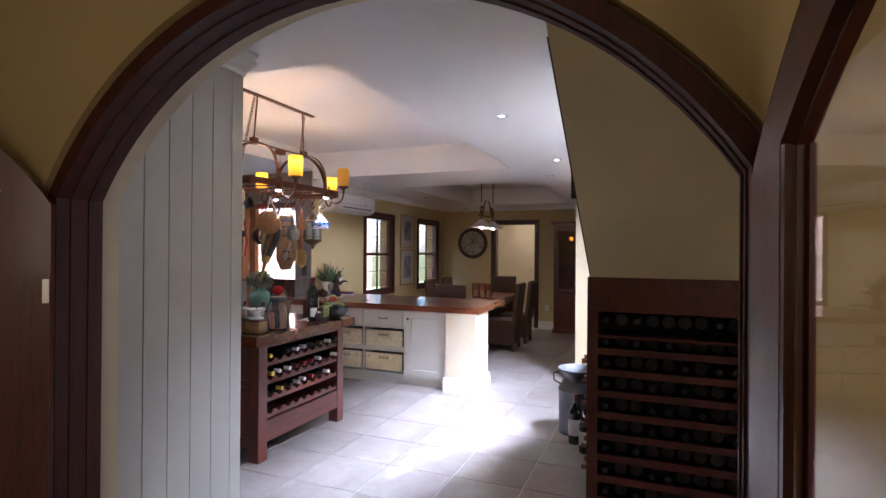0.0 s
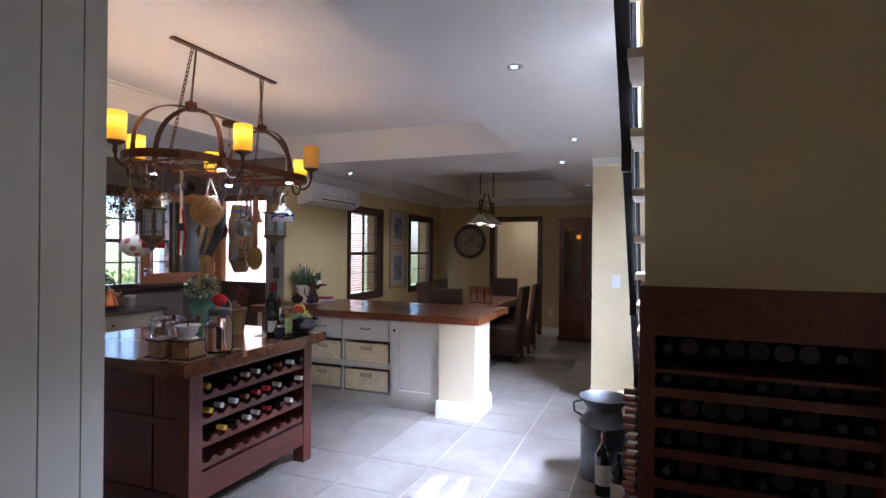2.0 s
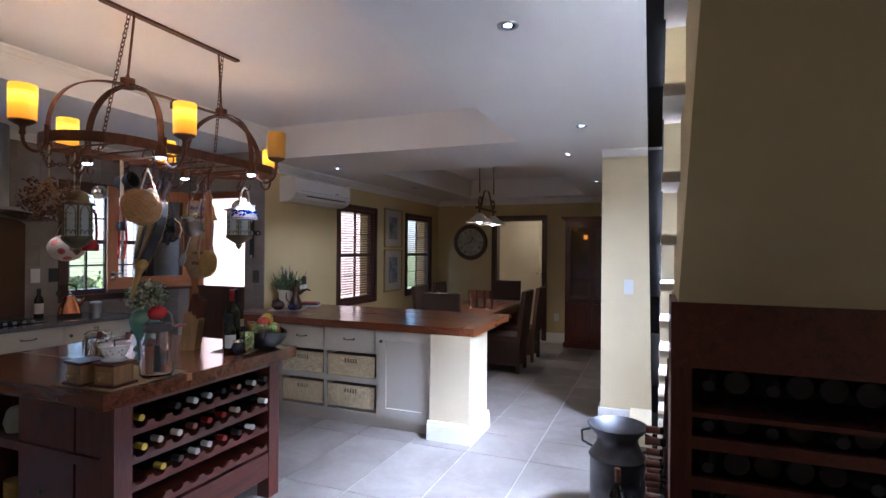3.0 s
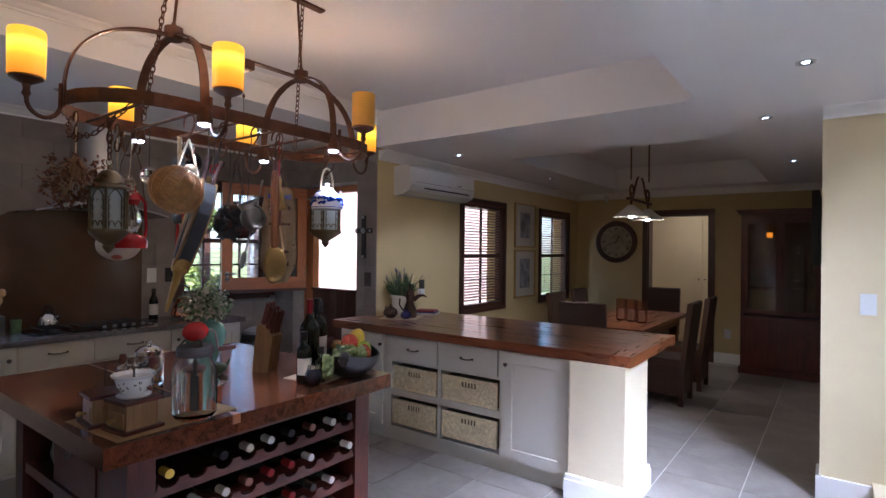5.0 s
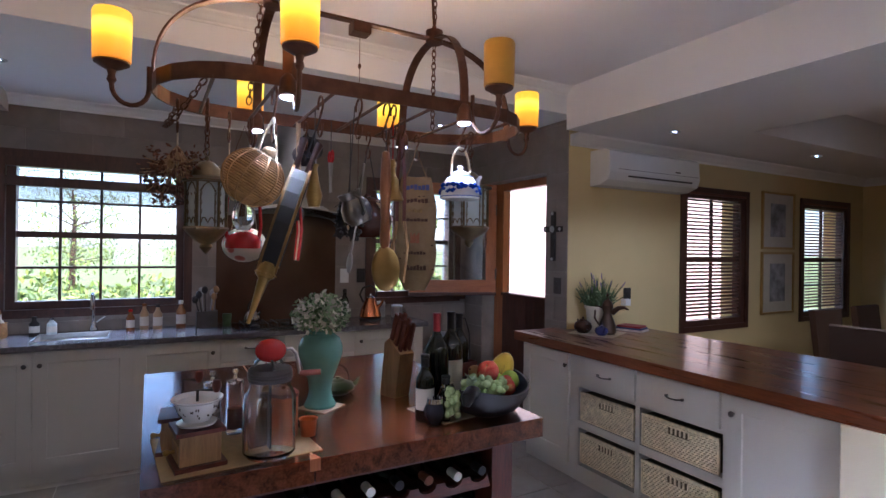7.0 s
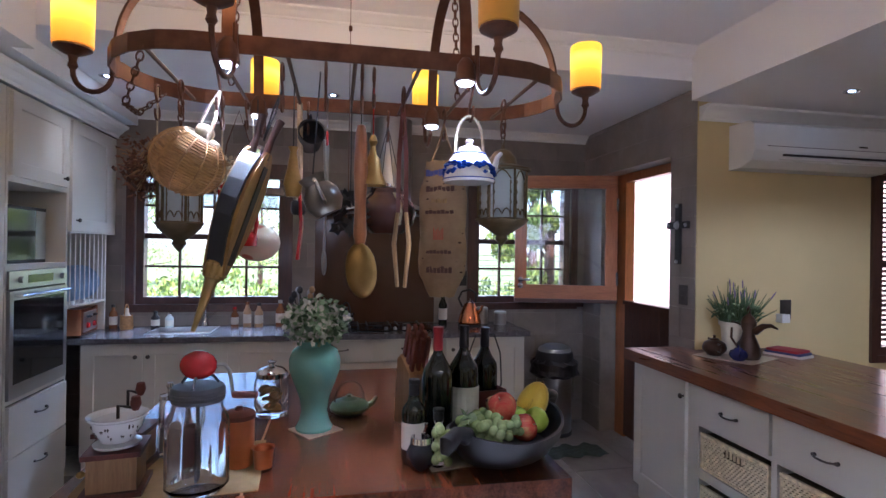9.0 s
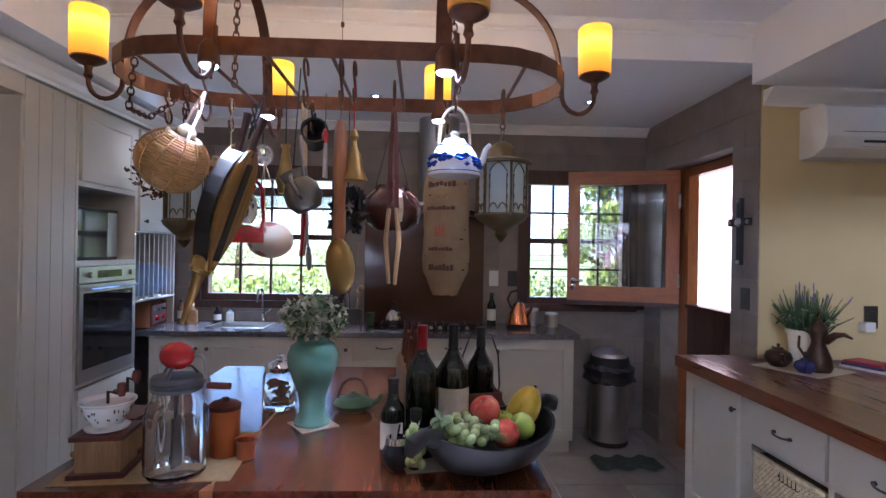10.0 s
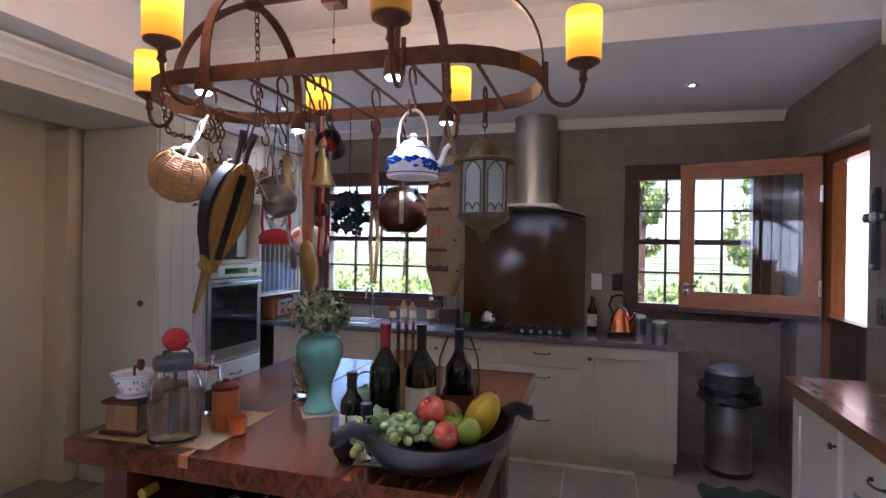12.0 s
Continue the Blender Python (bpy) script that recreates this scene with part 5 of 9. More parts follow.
        s = part("shade", lathe([(0.048, 0), (0.053, 0.002), (0.055, 0.148), (0.052, 0.155), (0.048, 0.151), (0.047, 0.03), (0, 0.028)], 28, at=(cx, cy, RZ + 0.047)), AMBER if lit else AMBER_OFF, t, "glowing amber candle shade" if lit else "unlit amber candle shade", smooth=True)
        if not lit:
            continue
        l = bpy.data.lights.new("candle_bulb", "POINT")
        l.energy, l.shadow_soft_size, l.color = 1.15, 0.03, (1.0, 0.66, 0.36)
        lo = new("candle_bulb", l)
        lo.matrix_world = pose(cx, cy, RZ + 0.24)
    for cx, cy in ((RX + HXX, HUBS[0] - 0.0), (RX + HXX, HUBS[1]), (RX - HXX, HUBS[0]), (RX - HXX, HUBS[1])):
        part("spot_cup", lathe([(0.012, 0.05), (0.026, 0.03), (0.030, -0.015), (0.026, -0.018)], 18, at=(cx, cy, RZ - 0.035)), IRON, t, smooth=True)
        part("spot_lens", lathe([(0.024, -0.001), (0.021, -0.006), (0.012, -0.009), (0, -0.010)], 18, at=(cx, cy, RZ - 0.0545)), LED, t, "bright white spot lens")
        l = bpy.data.lights.new("rack_spot", "SPOT")
        l.energy, l.spot_size, l.spot_blend, l.shadow_soft_size, l.color = 30, radians(70), 0.6, 0.025, (0.88, 0.94, 1.0)
        lo = new("rack_spot", l)
        lo.matrix_world = pose(cx, cy, RZ - 0.058)


make_rack_light()


def downlight(x, y, z, power=7.0, rot=0.0):
    t = thing("recessed_downlight", "recessed white ceiling downlight, lit", "ceiling light", pose(x, y, z), "ceiling downlights")
    part("trim_ring", lathe([(0.030, 0.0), (0.034, -0.006), (0.043, -0.005), (0.045, 0.0)], 24), STEEL, t, "brushed metal ring", smooth=True)
    part("reflector", lathe([(0.030, -0.0015), (0.016, -0.0008)], 20), DARK, t, "dark recessed reflector")
    part("lens", lathe([(0.016, -0.0015), (0, -0.003)], 20), LED, t)
    l = bpy.data.lights.new("downlight_beam", "SPOT")
    l.energy, l.spot_size, l.spot_blend, l.shadow_soft_size, l.color = power, radians(95), 0.8, 0.03, (1.0, 0.95, 0.90)
    lo = new("downlight_beam", l)
    lo.matrix_world = pose(x, y, z - 0.012)


for x, y in ((-0.98, 3.5), (-0.93, 5.37), (-1.2, 6.48), (-1.15, 8.57), (-3.76, 6.5), (-3.72, 8.47), (-5.0, 5.12), (-4.93, 2.21), (-5.0, 3.6)):
    downlight(x, y, CEIL_K if x < -4.4 else CEIL, 3.6 if y < 6 else 1.5)

# ---- dining room ----


def wicker_chair(m, tall=1.04):
    t = thing("dining_chair", "dark brown woven high backed dining chair at the table", "dining chair", m, "chairs round the table")
    part("seat", box(-0.23, 0.23, -0.24, 0.22, 0.40, 0.47), DARK_WICKER, t, bevel=0.012, seg=2)
    bm = prism([(-0.21, 0.40), (-0.255, 0.40), (-0.33, tall), (-0.30, tall + 0.012), (-0.275, tall)], -0.23, 0.23, "x")
    part("backrest", bm, DARK_WICKER, t, bevel=0.01, seg=2)
    for x in (-0.20, 0.20):
        for y in (-0.22, 0.19):
            part("leg", box(x - 0.022, x + 0.022, y - 0.022, y + 0.022, 0, 0.40), DARK_FRAME, t, bevel=0.002)
    part("skirt", box(-0.222, 0.222, -0.236, 0.212, 0.10, 0.405), DARK_WICKER, t, bevel=0.006)
    return t


def mat_wicker():
    n = N("dark_brown_wicker", 0.55)
    co = n.coords((60, 60, 60))
    w = n.node("ShaderNodeTexWave", Scale=2.2, Distortion=1.5, Detail=2.0)
    n.link(co, w.inputs["Vector"])
    n.color(n.ramp(w.outputs["Fac"], [(0.2, (0.022, 0.010, 0.006)), (0.8, (0.085, 0.038, 0.022))]))
    n.bump(w.outputs["Fac"], 0.6, 0.003)
    return n.m


DARK_WICKER = mat_wicker()
TX0, TX1, TY0, TY1 = -3.22, -2.36, 7.75, 9.75
t = thing("dining_table", "long warm wooden dining table with plank top", "dining table")
for k in range(5):
    a = TX0 + (TX1 - TX0) * k / 5
    part("top_plank", box(a, a + (TX1 - TX0) / 5 - 0.001, TY0, TY1, 0.72, 0.765), WORKTOP_END, t, bevel=0.002)
for x in (TX0 + 0.08, TX1 - 0.17):
    for y in (TY0 + 0.12, TY1 - 0.21):
        part("leg", box(x, x + 0.09, y, y + 0.09, 0, 0.66), MAHOGANY_UP, t, bevel=0.004)
part("apron", boxes([(TX0 + 0.08, TX1 - 0.08, TY0 + 0.12, TY0 + 0.14, 0.62, 0.72), (TX0 + 0.08, TX1 - 0.08, TY1 - 0.14, TY1 - 0.12, 0.62, 0.72), (TX0 + 0.08, TX0 + 0.1, TY0 + 0.14, TY1 - 0.14, 0.62, 0.72), (TX1 - 0.1, TX1 - 0.08, TY0 + 0.14, TY1 - 0.14, 0.62, 0.72)]), MAHOGANY, t)
chair = wicker_chair(pose(-2.27, 8.22, 0, 0, 0, 90))
for x, y, r in ((-2.25, 8.98, 90), (-2.80, 10.0, 180), (-3.32, 8.45, -90), (-3.34, 9.25, -90), (-2.84, 7.62, 4)):
    copy_thing(chair, pose(x, y, 0, 0, 0, r))

VASE_PINK = mat_glass("pale_pink_glass", (0.85, 0.62, 0.55), 0.15)
for k in range(3):
    q = thing("candle_glass", "pale pink glass candle holder on the dining table", "candle holder", pose(-2.80 + 0.13 * k, 8.45 - 0.05 * k, 0.765), "table candle holders")
    part("glass_body", lathe([(0, 0.006), (0.045, 0), (0.058, 0.01), (0.062, 0.25), (0.055, 0.25), (0.052, 0.02), (0, 0.02)], 20), VASE_PINK, q, smooth=True)
    part("candle", lathe([(0.032, 0.02), (0.032, 0.13), (0, 0.13)], 14), PAPER, q)


def pendant():
    cx, cy = -2.50, 8.1
    t = thing("dining_pendant", "dark iron scroll pendant with two white glass shades over the table", "pendant light")
    part("canopy", lathe([(0.06, 0), (0.055, -0.02), (0, -0.025)], 18, at=(cx, cy, TOP)), IRON, t)
    part("drop_rod", tube([(cx - 0.05, cy - 0.15, TOP), (cx - 0.05, cy - 0.15, 2.32)], 0.008, 8), IRON, t)
    part("drop_rod", tube([(cx + 0.05, cy + 0.15, TOP), (cx + 0.05, cy + 0.15, 2.32)], 0.008, 8), IRON, t)
    part("cross_bar", tube([(cx, cy - 0.42, 2.10), (cx, cy + 0.42, 2.10)], 0.016, 8), IRON, t)
    for s in (-1, 1):
        pts = []
        for k in range(26):
            a = radians(-90 + 400 * k / 25)
            r = 0.085 * (1 - 0.7 * k / 25)
            pts.append((cx, cy + s * (0.27 + r * math.cos(a)), 2.19 + r * math.sin(a)))
        part("scroll", tube(pts, 0.011, 6), IRON, t, smooth=True)
        pts = [(cx, cy + s * (0.26 - 0.20 * (k / 12) ** 0.8), 2.11 + 0.24 * math.sin(math.pi / 2 * k / 12)) for k in range(13)]
        part("curved_stay", tube(pts, 0.011, 6), IRON, t, smooth=True)
        y = cy + s * 0.30
        part("stem", tube([(cx, y, 2.10), (cx, y, 2.03)], 0.012, 8), IRON, t)
        part("shade", lathe([(0.03, 2.04), (0.06, 2.01), (0.12, 1.96), (0.175, 1.92), (0.172, 1.916), (0.115, 1.952), (0.05, 2.0), (0.028, 2.03)], 28, at=(cx, y, 0)), FROST, t, "white glass bell shade", smooth=True)
        part("bulb", lathe([(0, 1.90), (0.022, 1.91), (0.03, 1.935), (0.02, 1.965), (0, 1.97)], 14, at=(cx, y, 0)), BULB, t, smooth=True)
        l = bpy.data.lights.new("pendant_bulb", "SPOT")
        l.energy, l.shadow_soft_size, l.color, l.spot_size, l.spot_blend = 4.2, 0.03, (1.0, 0.85, 0.62), radians(140), 0.5
        lo = new("pendant_bulb", l)
        lo.matrix_world = pose(cx, y, 1.89)


FROST = mat_simple("frosted_white_glass", (0.72, 0.68, 0.62), 0.35)
BULB = mat_glow("warm_bulb", (1.0, 0.88, 0.7), 18)
pendant()


def clock():
    cx, cz, y = -3.60, 1.715, YN
    t = thing("wall_clock", "large round dark framed clock with a cream face", "clock")
    q = pose(cx, y, cz, 90, 0, 0)
    part("rim", lathe([(0.25, 0.0), (0.325, 0.0), (0.33, 0.02), (0.315, 0.045), (0.28, 0.05), (0.255, 0.035), (0.25, 0.02)], 40), DARK_FRAME, t, m=q, smooth=True)
    part("dial", lathe([(0, 0.012), (0.255, 0.012)], 40), CLOCK_FACE, t, m=q)
    nums = ["XII", "I", "II", "III", "IIII", "V", "VI", "VII", "VIII", "IX", "X", "XI"]
    bm = bmesh.new()
    for k in range(12):
        a = radians(90 - 30 * k)
        for s in range(len(nums[k])):
            off = (s - (len(nums[k]) - 1) / 2) * 0.013
            c = Vector((math.cos(a) * 0.205 - math.sin(a) * off, math.sin(a) * 0.205 + math.cos(a) * off, 0))
            u = Vector((math.cos(a), math.sin(a), 0))
            tube([c - u * 0.026 + Vector((0, 0, 0.014)), c + u * 0.026 + Vector((0, 0, 0.014))], 0, 4, bm, flat=(0.006, 0.002))
    part("numeral", bm, DARK, t, m=q)
    for a, l, w in ((60, 0.11, 0.012), (200, 0.16, 0.008)):
        a = radians(a)
        part("clock_hand", tube([(-math.cos(a) * 0.03, -math.sin(a) * 0.03, 0.018), (math.cos(a) * l, math.sin(a) * l, 0.018)], 0, 4, flat=(w, 0.002)), DARK, t, m=q)
    part("inner_ring", lathe([(0.10, 0.0135), (0.104, 0.0135)], 32), DARK, t, m=q)


CLOCK_FACE = mat_simple("aged_cream_dial", (0.36, 0.31, 0.22), 0.6, 0, 0.25, 5)
clock()

casing("y", YN, *BDOOR, -1, DARK_FRAME, 0.07, 0.03)
structure("door_back_lining", boxes([(BDOOR[0], BDOOR[0] + 0.02, YN, YN + 0.2, 0, 2.12), (BDOOR[1] - 0.02, BDOOR[1], YN, YN + 0.2, 0, 2.12), (BDOOR[0] + 0.02, BDOOR[1] - 0.02, YN, YN + 0.2, 2.10, 2.12)]), DARK_FRAME, "dark wooden door lining")

t = thing("display_cabinet", "tall dark wooden glazed display cabinet against the end wall", "display cabinet")
part("carcass", boxes([(-1.80, -1.77, 10.15, 10.6, 0.06, 2.06), (-0.95, -0.92, 10.15, 10.6, 0.06, 2.06), (-1.77, -0.95, 10.57, 10.6, 0.06, 2.06), (-1.77, -0.95, 10.15, 10.57, 0.06, 0.75), (-1.77, -0.95, 10.15, 10.57, 2.0, 2.06)]), MAHOGANY_UP, t)
part("cornice", prism([(-1.86, 2.12), (-0.86, 2.12), (-0.90, 2.06), (-1.82, 2.06)], 10.09, 10.62, "y"), MAHOGANY, t)
part("plinth", box(-1.82, -0.90, 10.13, 10.6, 0, 0.08), MAHOGANY, t)
for k in range(2):
    x0 = -1.77 + 0.41 * k
    part("door", boxes([(x0, x0 + 0.05, 10.13, 10.15, 0.78, 2.0), (x0 + 0.36, x0 + 0.41, 10.13, 10.15, 0.78, 2.0), (x0 + 0.05, x0 + 0.36, 10.13, 10.15, 0.78, 0.84), (x0 + 0.05, x0 + 0.36, 10.13, 10.15, 1.94, 2.0)]), MAHOGANY_UP, t, bevel=0.002)
    part("door_glass", box(x0 + 0.05, x0 + 0.36, 10.138, 10.142, 0.84, 1.94), GLASS, t)
    part("lower_door", box(x0 + 0.01, x0 + 0.40, 10.13, 10.15, 0.10, 0.72), MAHOGANY_UP, t, bevel=0.004)
for z in (1.10, 1.45, 1.75):
    part("shelf", box(-1.77, -0.95, 10.2, 10.57, z, z + 0.01), GLASS, t)
t2 = thing("candle_lamp", "small lit amber lamp inside the display cabinet", "lamp", pose(-1.5, 10.35, 1.76))
part("shade", lathe([(0.03, 0), (0.035, 0.07), (0, 0.07)], 14), AMBER, t2)
rr = random.Random(3)
gob = None
for z in (1.11, 1.46):
    for k in range(5):
        m = pose(-1.68 + 0.16 * k, 10.36 + rr.uniform(-0.05, 0.08), z)
        if gob is None:
            gob = thing("goblet", "clear stemmed glass in the display cabinet", "glass", m, "glasses in the cabinet")
            part("bowl", lathe([(0, 0), (0.035, 0.002), (0.005, 0.01), (0.005, 0.08), (0.035, 0.11), (0.038, 0.16), (0.032, 0.20), (0.030, 0.20), (0.035, 0.15), (0.03, 0.115), (0, 0.09)], 16), GLASS, gob, smooth=True)
        else:
            copy_thing(gob, m)
t = thing("wall_television", "flat dark television on the side wall edge on", "television")
part("casing", box(-0.99, -0.93, 8.3, 9.5, 1.45, 2.15), DARK, t, bevel=0.006)
part("wall_arm", box(-0.93, -0.879, 8.8, 9.0, 1.7, 1.9), DARK, t)
structure("wall_dining_right", box(-0.88, -0.68, YW + 0.225, YN - 0.003, 0, TOP), YELLOW_PAINT, "cream yellow plaster side wall of the dining room")


def framed_print(x, y0, y1, z0, z1, label):
    t = thing("framed_print", label, "picture")
    part("frame", boxes([(x, x + 0.022, y0, y0 + 0.022, z0, z1), (x, x + 0.022, y1 - 0.022, y1, z0, z1), (x, x + 0.022, y0 + 0.022, y1 - 0.022, z0, z0 + 0.022), (x, x + 0.022, y0 + 0.022, y1 - 0.022, z1 - 0.022, z1)]), GILT, t, "narrow gilt frame", 0.003)
    part("mount", box(x, x + 0.008, y0 + 0.022, y1 - 0.022, z0 + 0.022, z1 - 0.022), MOUNT, t, "off white mount")
    part("print", box(x + 0.0081, x + 0.0095, y0 + 0.16, y1 - 0.16, z0 + 0.13, z1 - 0.12), PRINT_GREY, t, "faded grey drawing")


GILT = mat_simple("dull_gilt", (0.42, 0.28, 0.10), 0.4, 0.6)
MOUNT = mat_simple("aged_mount_board", (0.48, 0.44, 0.36), 0.7, 0, 0.05)
PRINT_GREY = mat_simple("grey_print", (0.22, 0.22, 0.23), 0.7, 0, 0.5, 9)
framed_print(XA, 8.50, 9.10, 1.60, 2.20, "gilt framed print above its pair on the yellow wall")
framed_print(XA, 8.50, 9.10, 0.92, 1.57, "gilt framed pale print below its pair on the yellow wall")


def air_conditioner():
    t = thing("air_conditioner", "white wall mounted split air conditioner on the yellow wall", "air conditioner")
    prof = [(XA, 2.365), (XA + 0.17, 2.365), (XA + 0.205, 2.34), (XA + 0.215, 2.18), (XA + 0.19, 2.12), (XA + 0.10, 2.085), (XA, 2.08)]
    part("casing", prism([(p, q) for p, q in prof], 6.11, 7.20, "y"), AC_WHITE, t, "glossy white casing", 0.006, 2)
    part("outlet", box(XA + 0.175, XA + 0.2135, 6.32, 7.10, 2.150, 2.162), DARK, t)
    part("flap", prism([(XA + 0.12, 2.092), (XA + 0.205, 2.132), (XA + 0.203, 2.138), (XA + 0.118, 2.098)], 6.30, 7.12, "y"), AC_WHITE, t)
    part("seam_line", box(XA + 0.2125, XA + 0.2165, 6.20, 7.18, 2.205, 2.208), PEWTER, t)
    part("badge", box(XA + 0.213, XA + 0.2175, 6.88, 6.94, 2.225, 2.235), PEWTER, t)


AC_WHITE = mat_simple("glossy_white_plastic", (0.72, 0.72, 0.70), 0.22, 0, 0.02)
air_conditioner()


def plate_switch(name, label, m, toggles=1, mat=None):
    t = thing(name, label, "switch", m)
    part("plate", box(-0.04, 0.04, -0.008, 0, -0.065, 0.065), mat or AC_WHITE, t, bevel=0.003)
    for k in range(toggles):
        z = 0.0 if toggles == 1 else -0.02 + 0.04 * k
        part("rocker", box(-0.016, 0.016, -0.012, -0.008, z - 0.014, z + 0.014), mat or AC_WHITE, t, bevel=0.002)


plate_switch("light_switch", "white light switch on the cream wall", pose(-0.645, YW, 1.25), 2)
plate_switch("wall_socket", "white wall socket low on the end wall", pose(-2.02, YN, 0.42))
plate_switch("wall_socket", "dark wall socket beside the stable door", pose(-4.355, YD - 0.008, 1.27), 2, PEWTER)
plate_switch("wall_socket", "dark double socket on the yellow wall above the worktop", pose(XA, 6.55, 1.18, 0, 0, 90), 2, PEWTER)
plate_switch("wall_socket", "white double socket beside the hob", pose(XB + 0.008, 4.56, 1.295, 0, 0, 90), 2)
plate_switch("wall_socket", "dark socket with plugs beside the hob", pose(XB + 0.008, 4.72, 1.295, 0, 0, 90), 2, DARK)


def crucifix():
    t = thing("wall_cross", "dark metal ornamental cross hanging on the tiled wall", "cross", pose(-4.40, YD - 0.012, 1.70))
    part("upright", box(-0.022, 0.022, -0.02, 0, -0.23, 0.17), DARK, t, bevel=0.004)
    part("arm", box(-0.105, 0.105, -0.022, -0.002, 0.005, 0.05), DARK, t, bevel=0.004)
    part("boss", lathe([(0, 0.028), (0.02, 0.024), (0.028, 0.010), (0.028, 0)], 14), STEEL, t, m=pose(0, -0.01, 0.027, 90, 0, 0), smooth=True)
    for x, z in ((-0.09, 0.027), (0.09, 0.027), (0, 0.155), (0, -0.215)):
        part("tip", lathe([(0, 0.018), (0.012, 0.014), (0.014, 0)], 10), STEEL, t, m=pose(x, -0.015, z, 90, 0, 0), smooth=True)


crucifix()

t = thing("motion_sensor", "small white motion sensor high on the dining end wall", "sensor", pose(-3.75, YN, 2.40))
part("bracket", box(-0.015, 0.015, -0.03, 0, 0.02, 0.05), AC_WHITE, t)
part("casing", lathe([(0, -0.055), (0.02, -0.05), (0.032, -0.02), (0.032, 0.03), (0.022, 0.05), (0, 0.052)], 18, at=(0, -0.045, 0)), AC_WHITE, t, smooth=True)

# ---- living room glimpse ----
structure("wall_living_end", box(0.62, 4.0, 5.9, 6.0, 0, CEIL), YELLOW_PAINT, "cream yellow wall of the living room")
LEATHER = mat_simple("dark_brown_leather", (0.045, 0.018, 0.012), 0.35, 0, 0.3, 5, 0.4)


def sofa():
    t = thing("leather_sofa", "dark brown leather sofa against the living room wall", "sofa")
    part("base", box(0.85, 2.9, 4.95, 5.8, 0.0, 0.30), LEATHER, t, bevel=0.03, seg=3)
    for k in range(2):
        part("seat_cushion", box(1.08 + 0.8 * k, 1.86 + 0.8 * k, 4.93, 5.55, 0.30, 0.46), LEATHER, t, bevel=0.05, seg=3, smooth=True)
        part("back_cushion", box(1.08 + 0.8 * k, 1.86 + 0.8 * k, 5.5, 5.8, 0.44, 0.85), LEATHER, t, bevel=0.07, seg=3, smooth=True)
    part("arm", box(0.82, 1.08, 4.95, 5.8, 0.28, 0.62), LEATHER, t, bevel=0.06, seg=3, smooth=True)
    part("arm", box(2.68, 2.94, 4.95, 5.8, 0.28, 0.62), LEATHER, t, bevel=0.06, seg=3, smooth=True)
    p = thing("throw_pillow", "white patterned throw pillow on the leather sofa", "pillow", pose(1.55, 5.35, 0.62, 65, 20, 10))
    bm = bmesh.new()
    n = 10
    for s in (1, -1):
        g = [[bm.verts.new((0.22 * (-1 + 2 * i / n), 0.22 * (-1 + 2 * j / n), s * 0.07 * ((1 - (-1 + 2 * i / n) ** 4) * (1 - (-1 + 2 * j / n) ** 4)) ** 0.5)) for j in range(n + 1)] for i in range(n + 1)]
        for i in range(n):
            for j in range(n):
                bm.faces.new((g[i][j], g[i + 1][j], g[i + 1][j + 1], g[i][j + 1]))
    bmesh.ops.remove_doubles(bm, verts=bm.verts[:], dist=1e-4)
    part("cover", bm, AC_WHITE, p, smooth=True)
    b = thing("sofa_throw", "mustard knitted throw over the sofa back", "blanket")
    part("cloth", box(1.0, 2.2, 5.62, 5.84, 0.84, 0.88), MUSTARD, b, bevel=0.012, seg=2)


sofa()


def painting():
    t = thing("living_room_painting", "colourful painting of a blue house in a gilt frame", "picture")
    x0, x1, z0, z1, y = 1.52, 2.2, 1.10, 1.86, 5.9
    part("frame", boxes([(x0, x0 + 0.06, y - 0.04, y, z0, z1), (x1 - 0.06, x1, y - 0.04, y, z0, z1), (x0 + 0.06, x1 - 0.06, y - 0.04, y, z0, z0 + 0.06), (x0 + 0.06, x1 - 0.06, y - 0.04, y, z1 - 0.06, z1)]), GILT, t, bevel=0.006)
    cols = ((0, 1, 0.62, 1, (0.30, 0.36, 0.42)), (0, 1, 0, 0.62, (0.42, 0.20, 0.06)), (0.05, 0.55, 0.25, 0.72, (0.05, 0.12, 0.33)), (0.14, 0.32, 0.32, 0.68, (0.6, 0.62, 0.62)), (0.5, 0.95, 0.45, 0.70, (0.40, 0.05, 0.03)), (0.2, 0.75, 0.05, 0.22, (0.12, 0.16, 0.20)))
    w, h = x1 - x0 - 0.12, z1 - z0 - 0.12
    for k, (a, b, c, d, col) in enumerate(cols):
        part("paint_area", box(x0 + 0.06 + w * a, x0 + 0.06 + w * b, y - 0.012 - 0.0012 * k, y - 0.003, z0 + 0.06 + h * c, z0 + 0.06 + h * d), mat_simple("oil_paint_%d" % k, col, 0.6, 0, 0.3, 10), t)


painting()
t = thing("wall_shelf", "small dark wooden wall shelf with carved ornaments", "shelf")
part("board", box(1.05, 1.30, 5.74, 5.9, 1.35, 1.41), MAHOGANY, t)
part("ornament", lathe([(0.03, 0), (0.04, 0.06), (0.015, 0.11), (0.03, 0.15), (0, 0.17)], 12, at=(1.17, 5.82, 1.41)), DARK, t, smooth=True)
t = thing("floor_pouf", "round pale hide pouf on the living room floor", "pouf")
part("cushion", lathe([(0, 0), (0.26, 0), (0.30, 0.08), (0.29, 0.22), (0.22, 0.30), (0, 0.32)], 28, at=(0.95, 4.15, 0.012)), TREAD, t, smooth=True)
t = thing("floor_rug", "pale cream woven rug under the pouf", "rug")
part("pile", box(0.62, 2.4, 3.6, 4.9, 0.0, 0.012), PAPER, t)
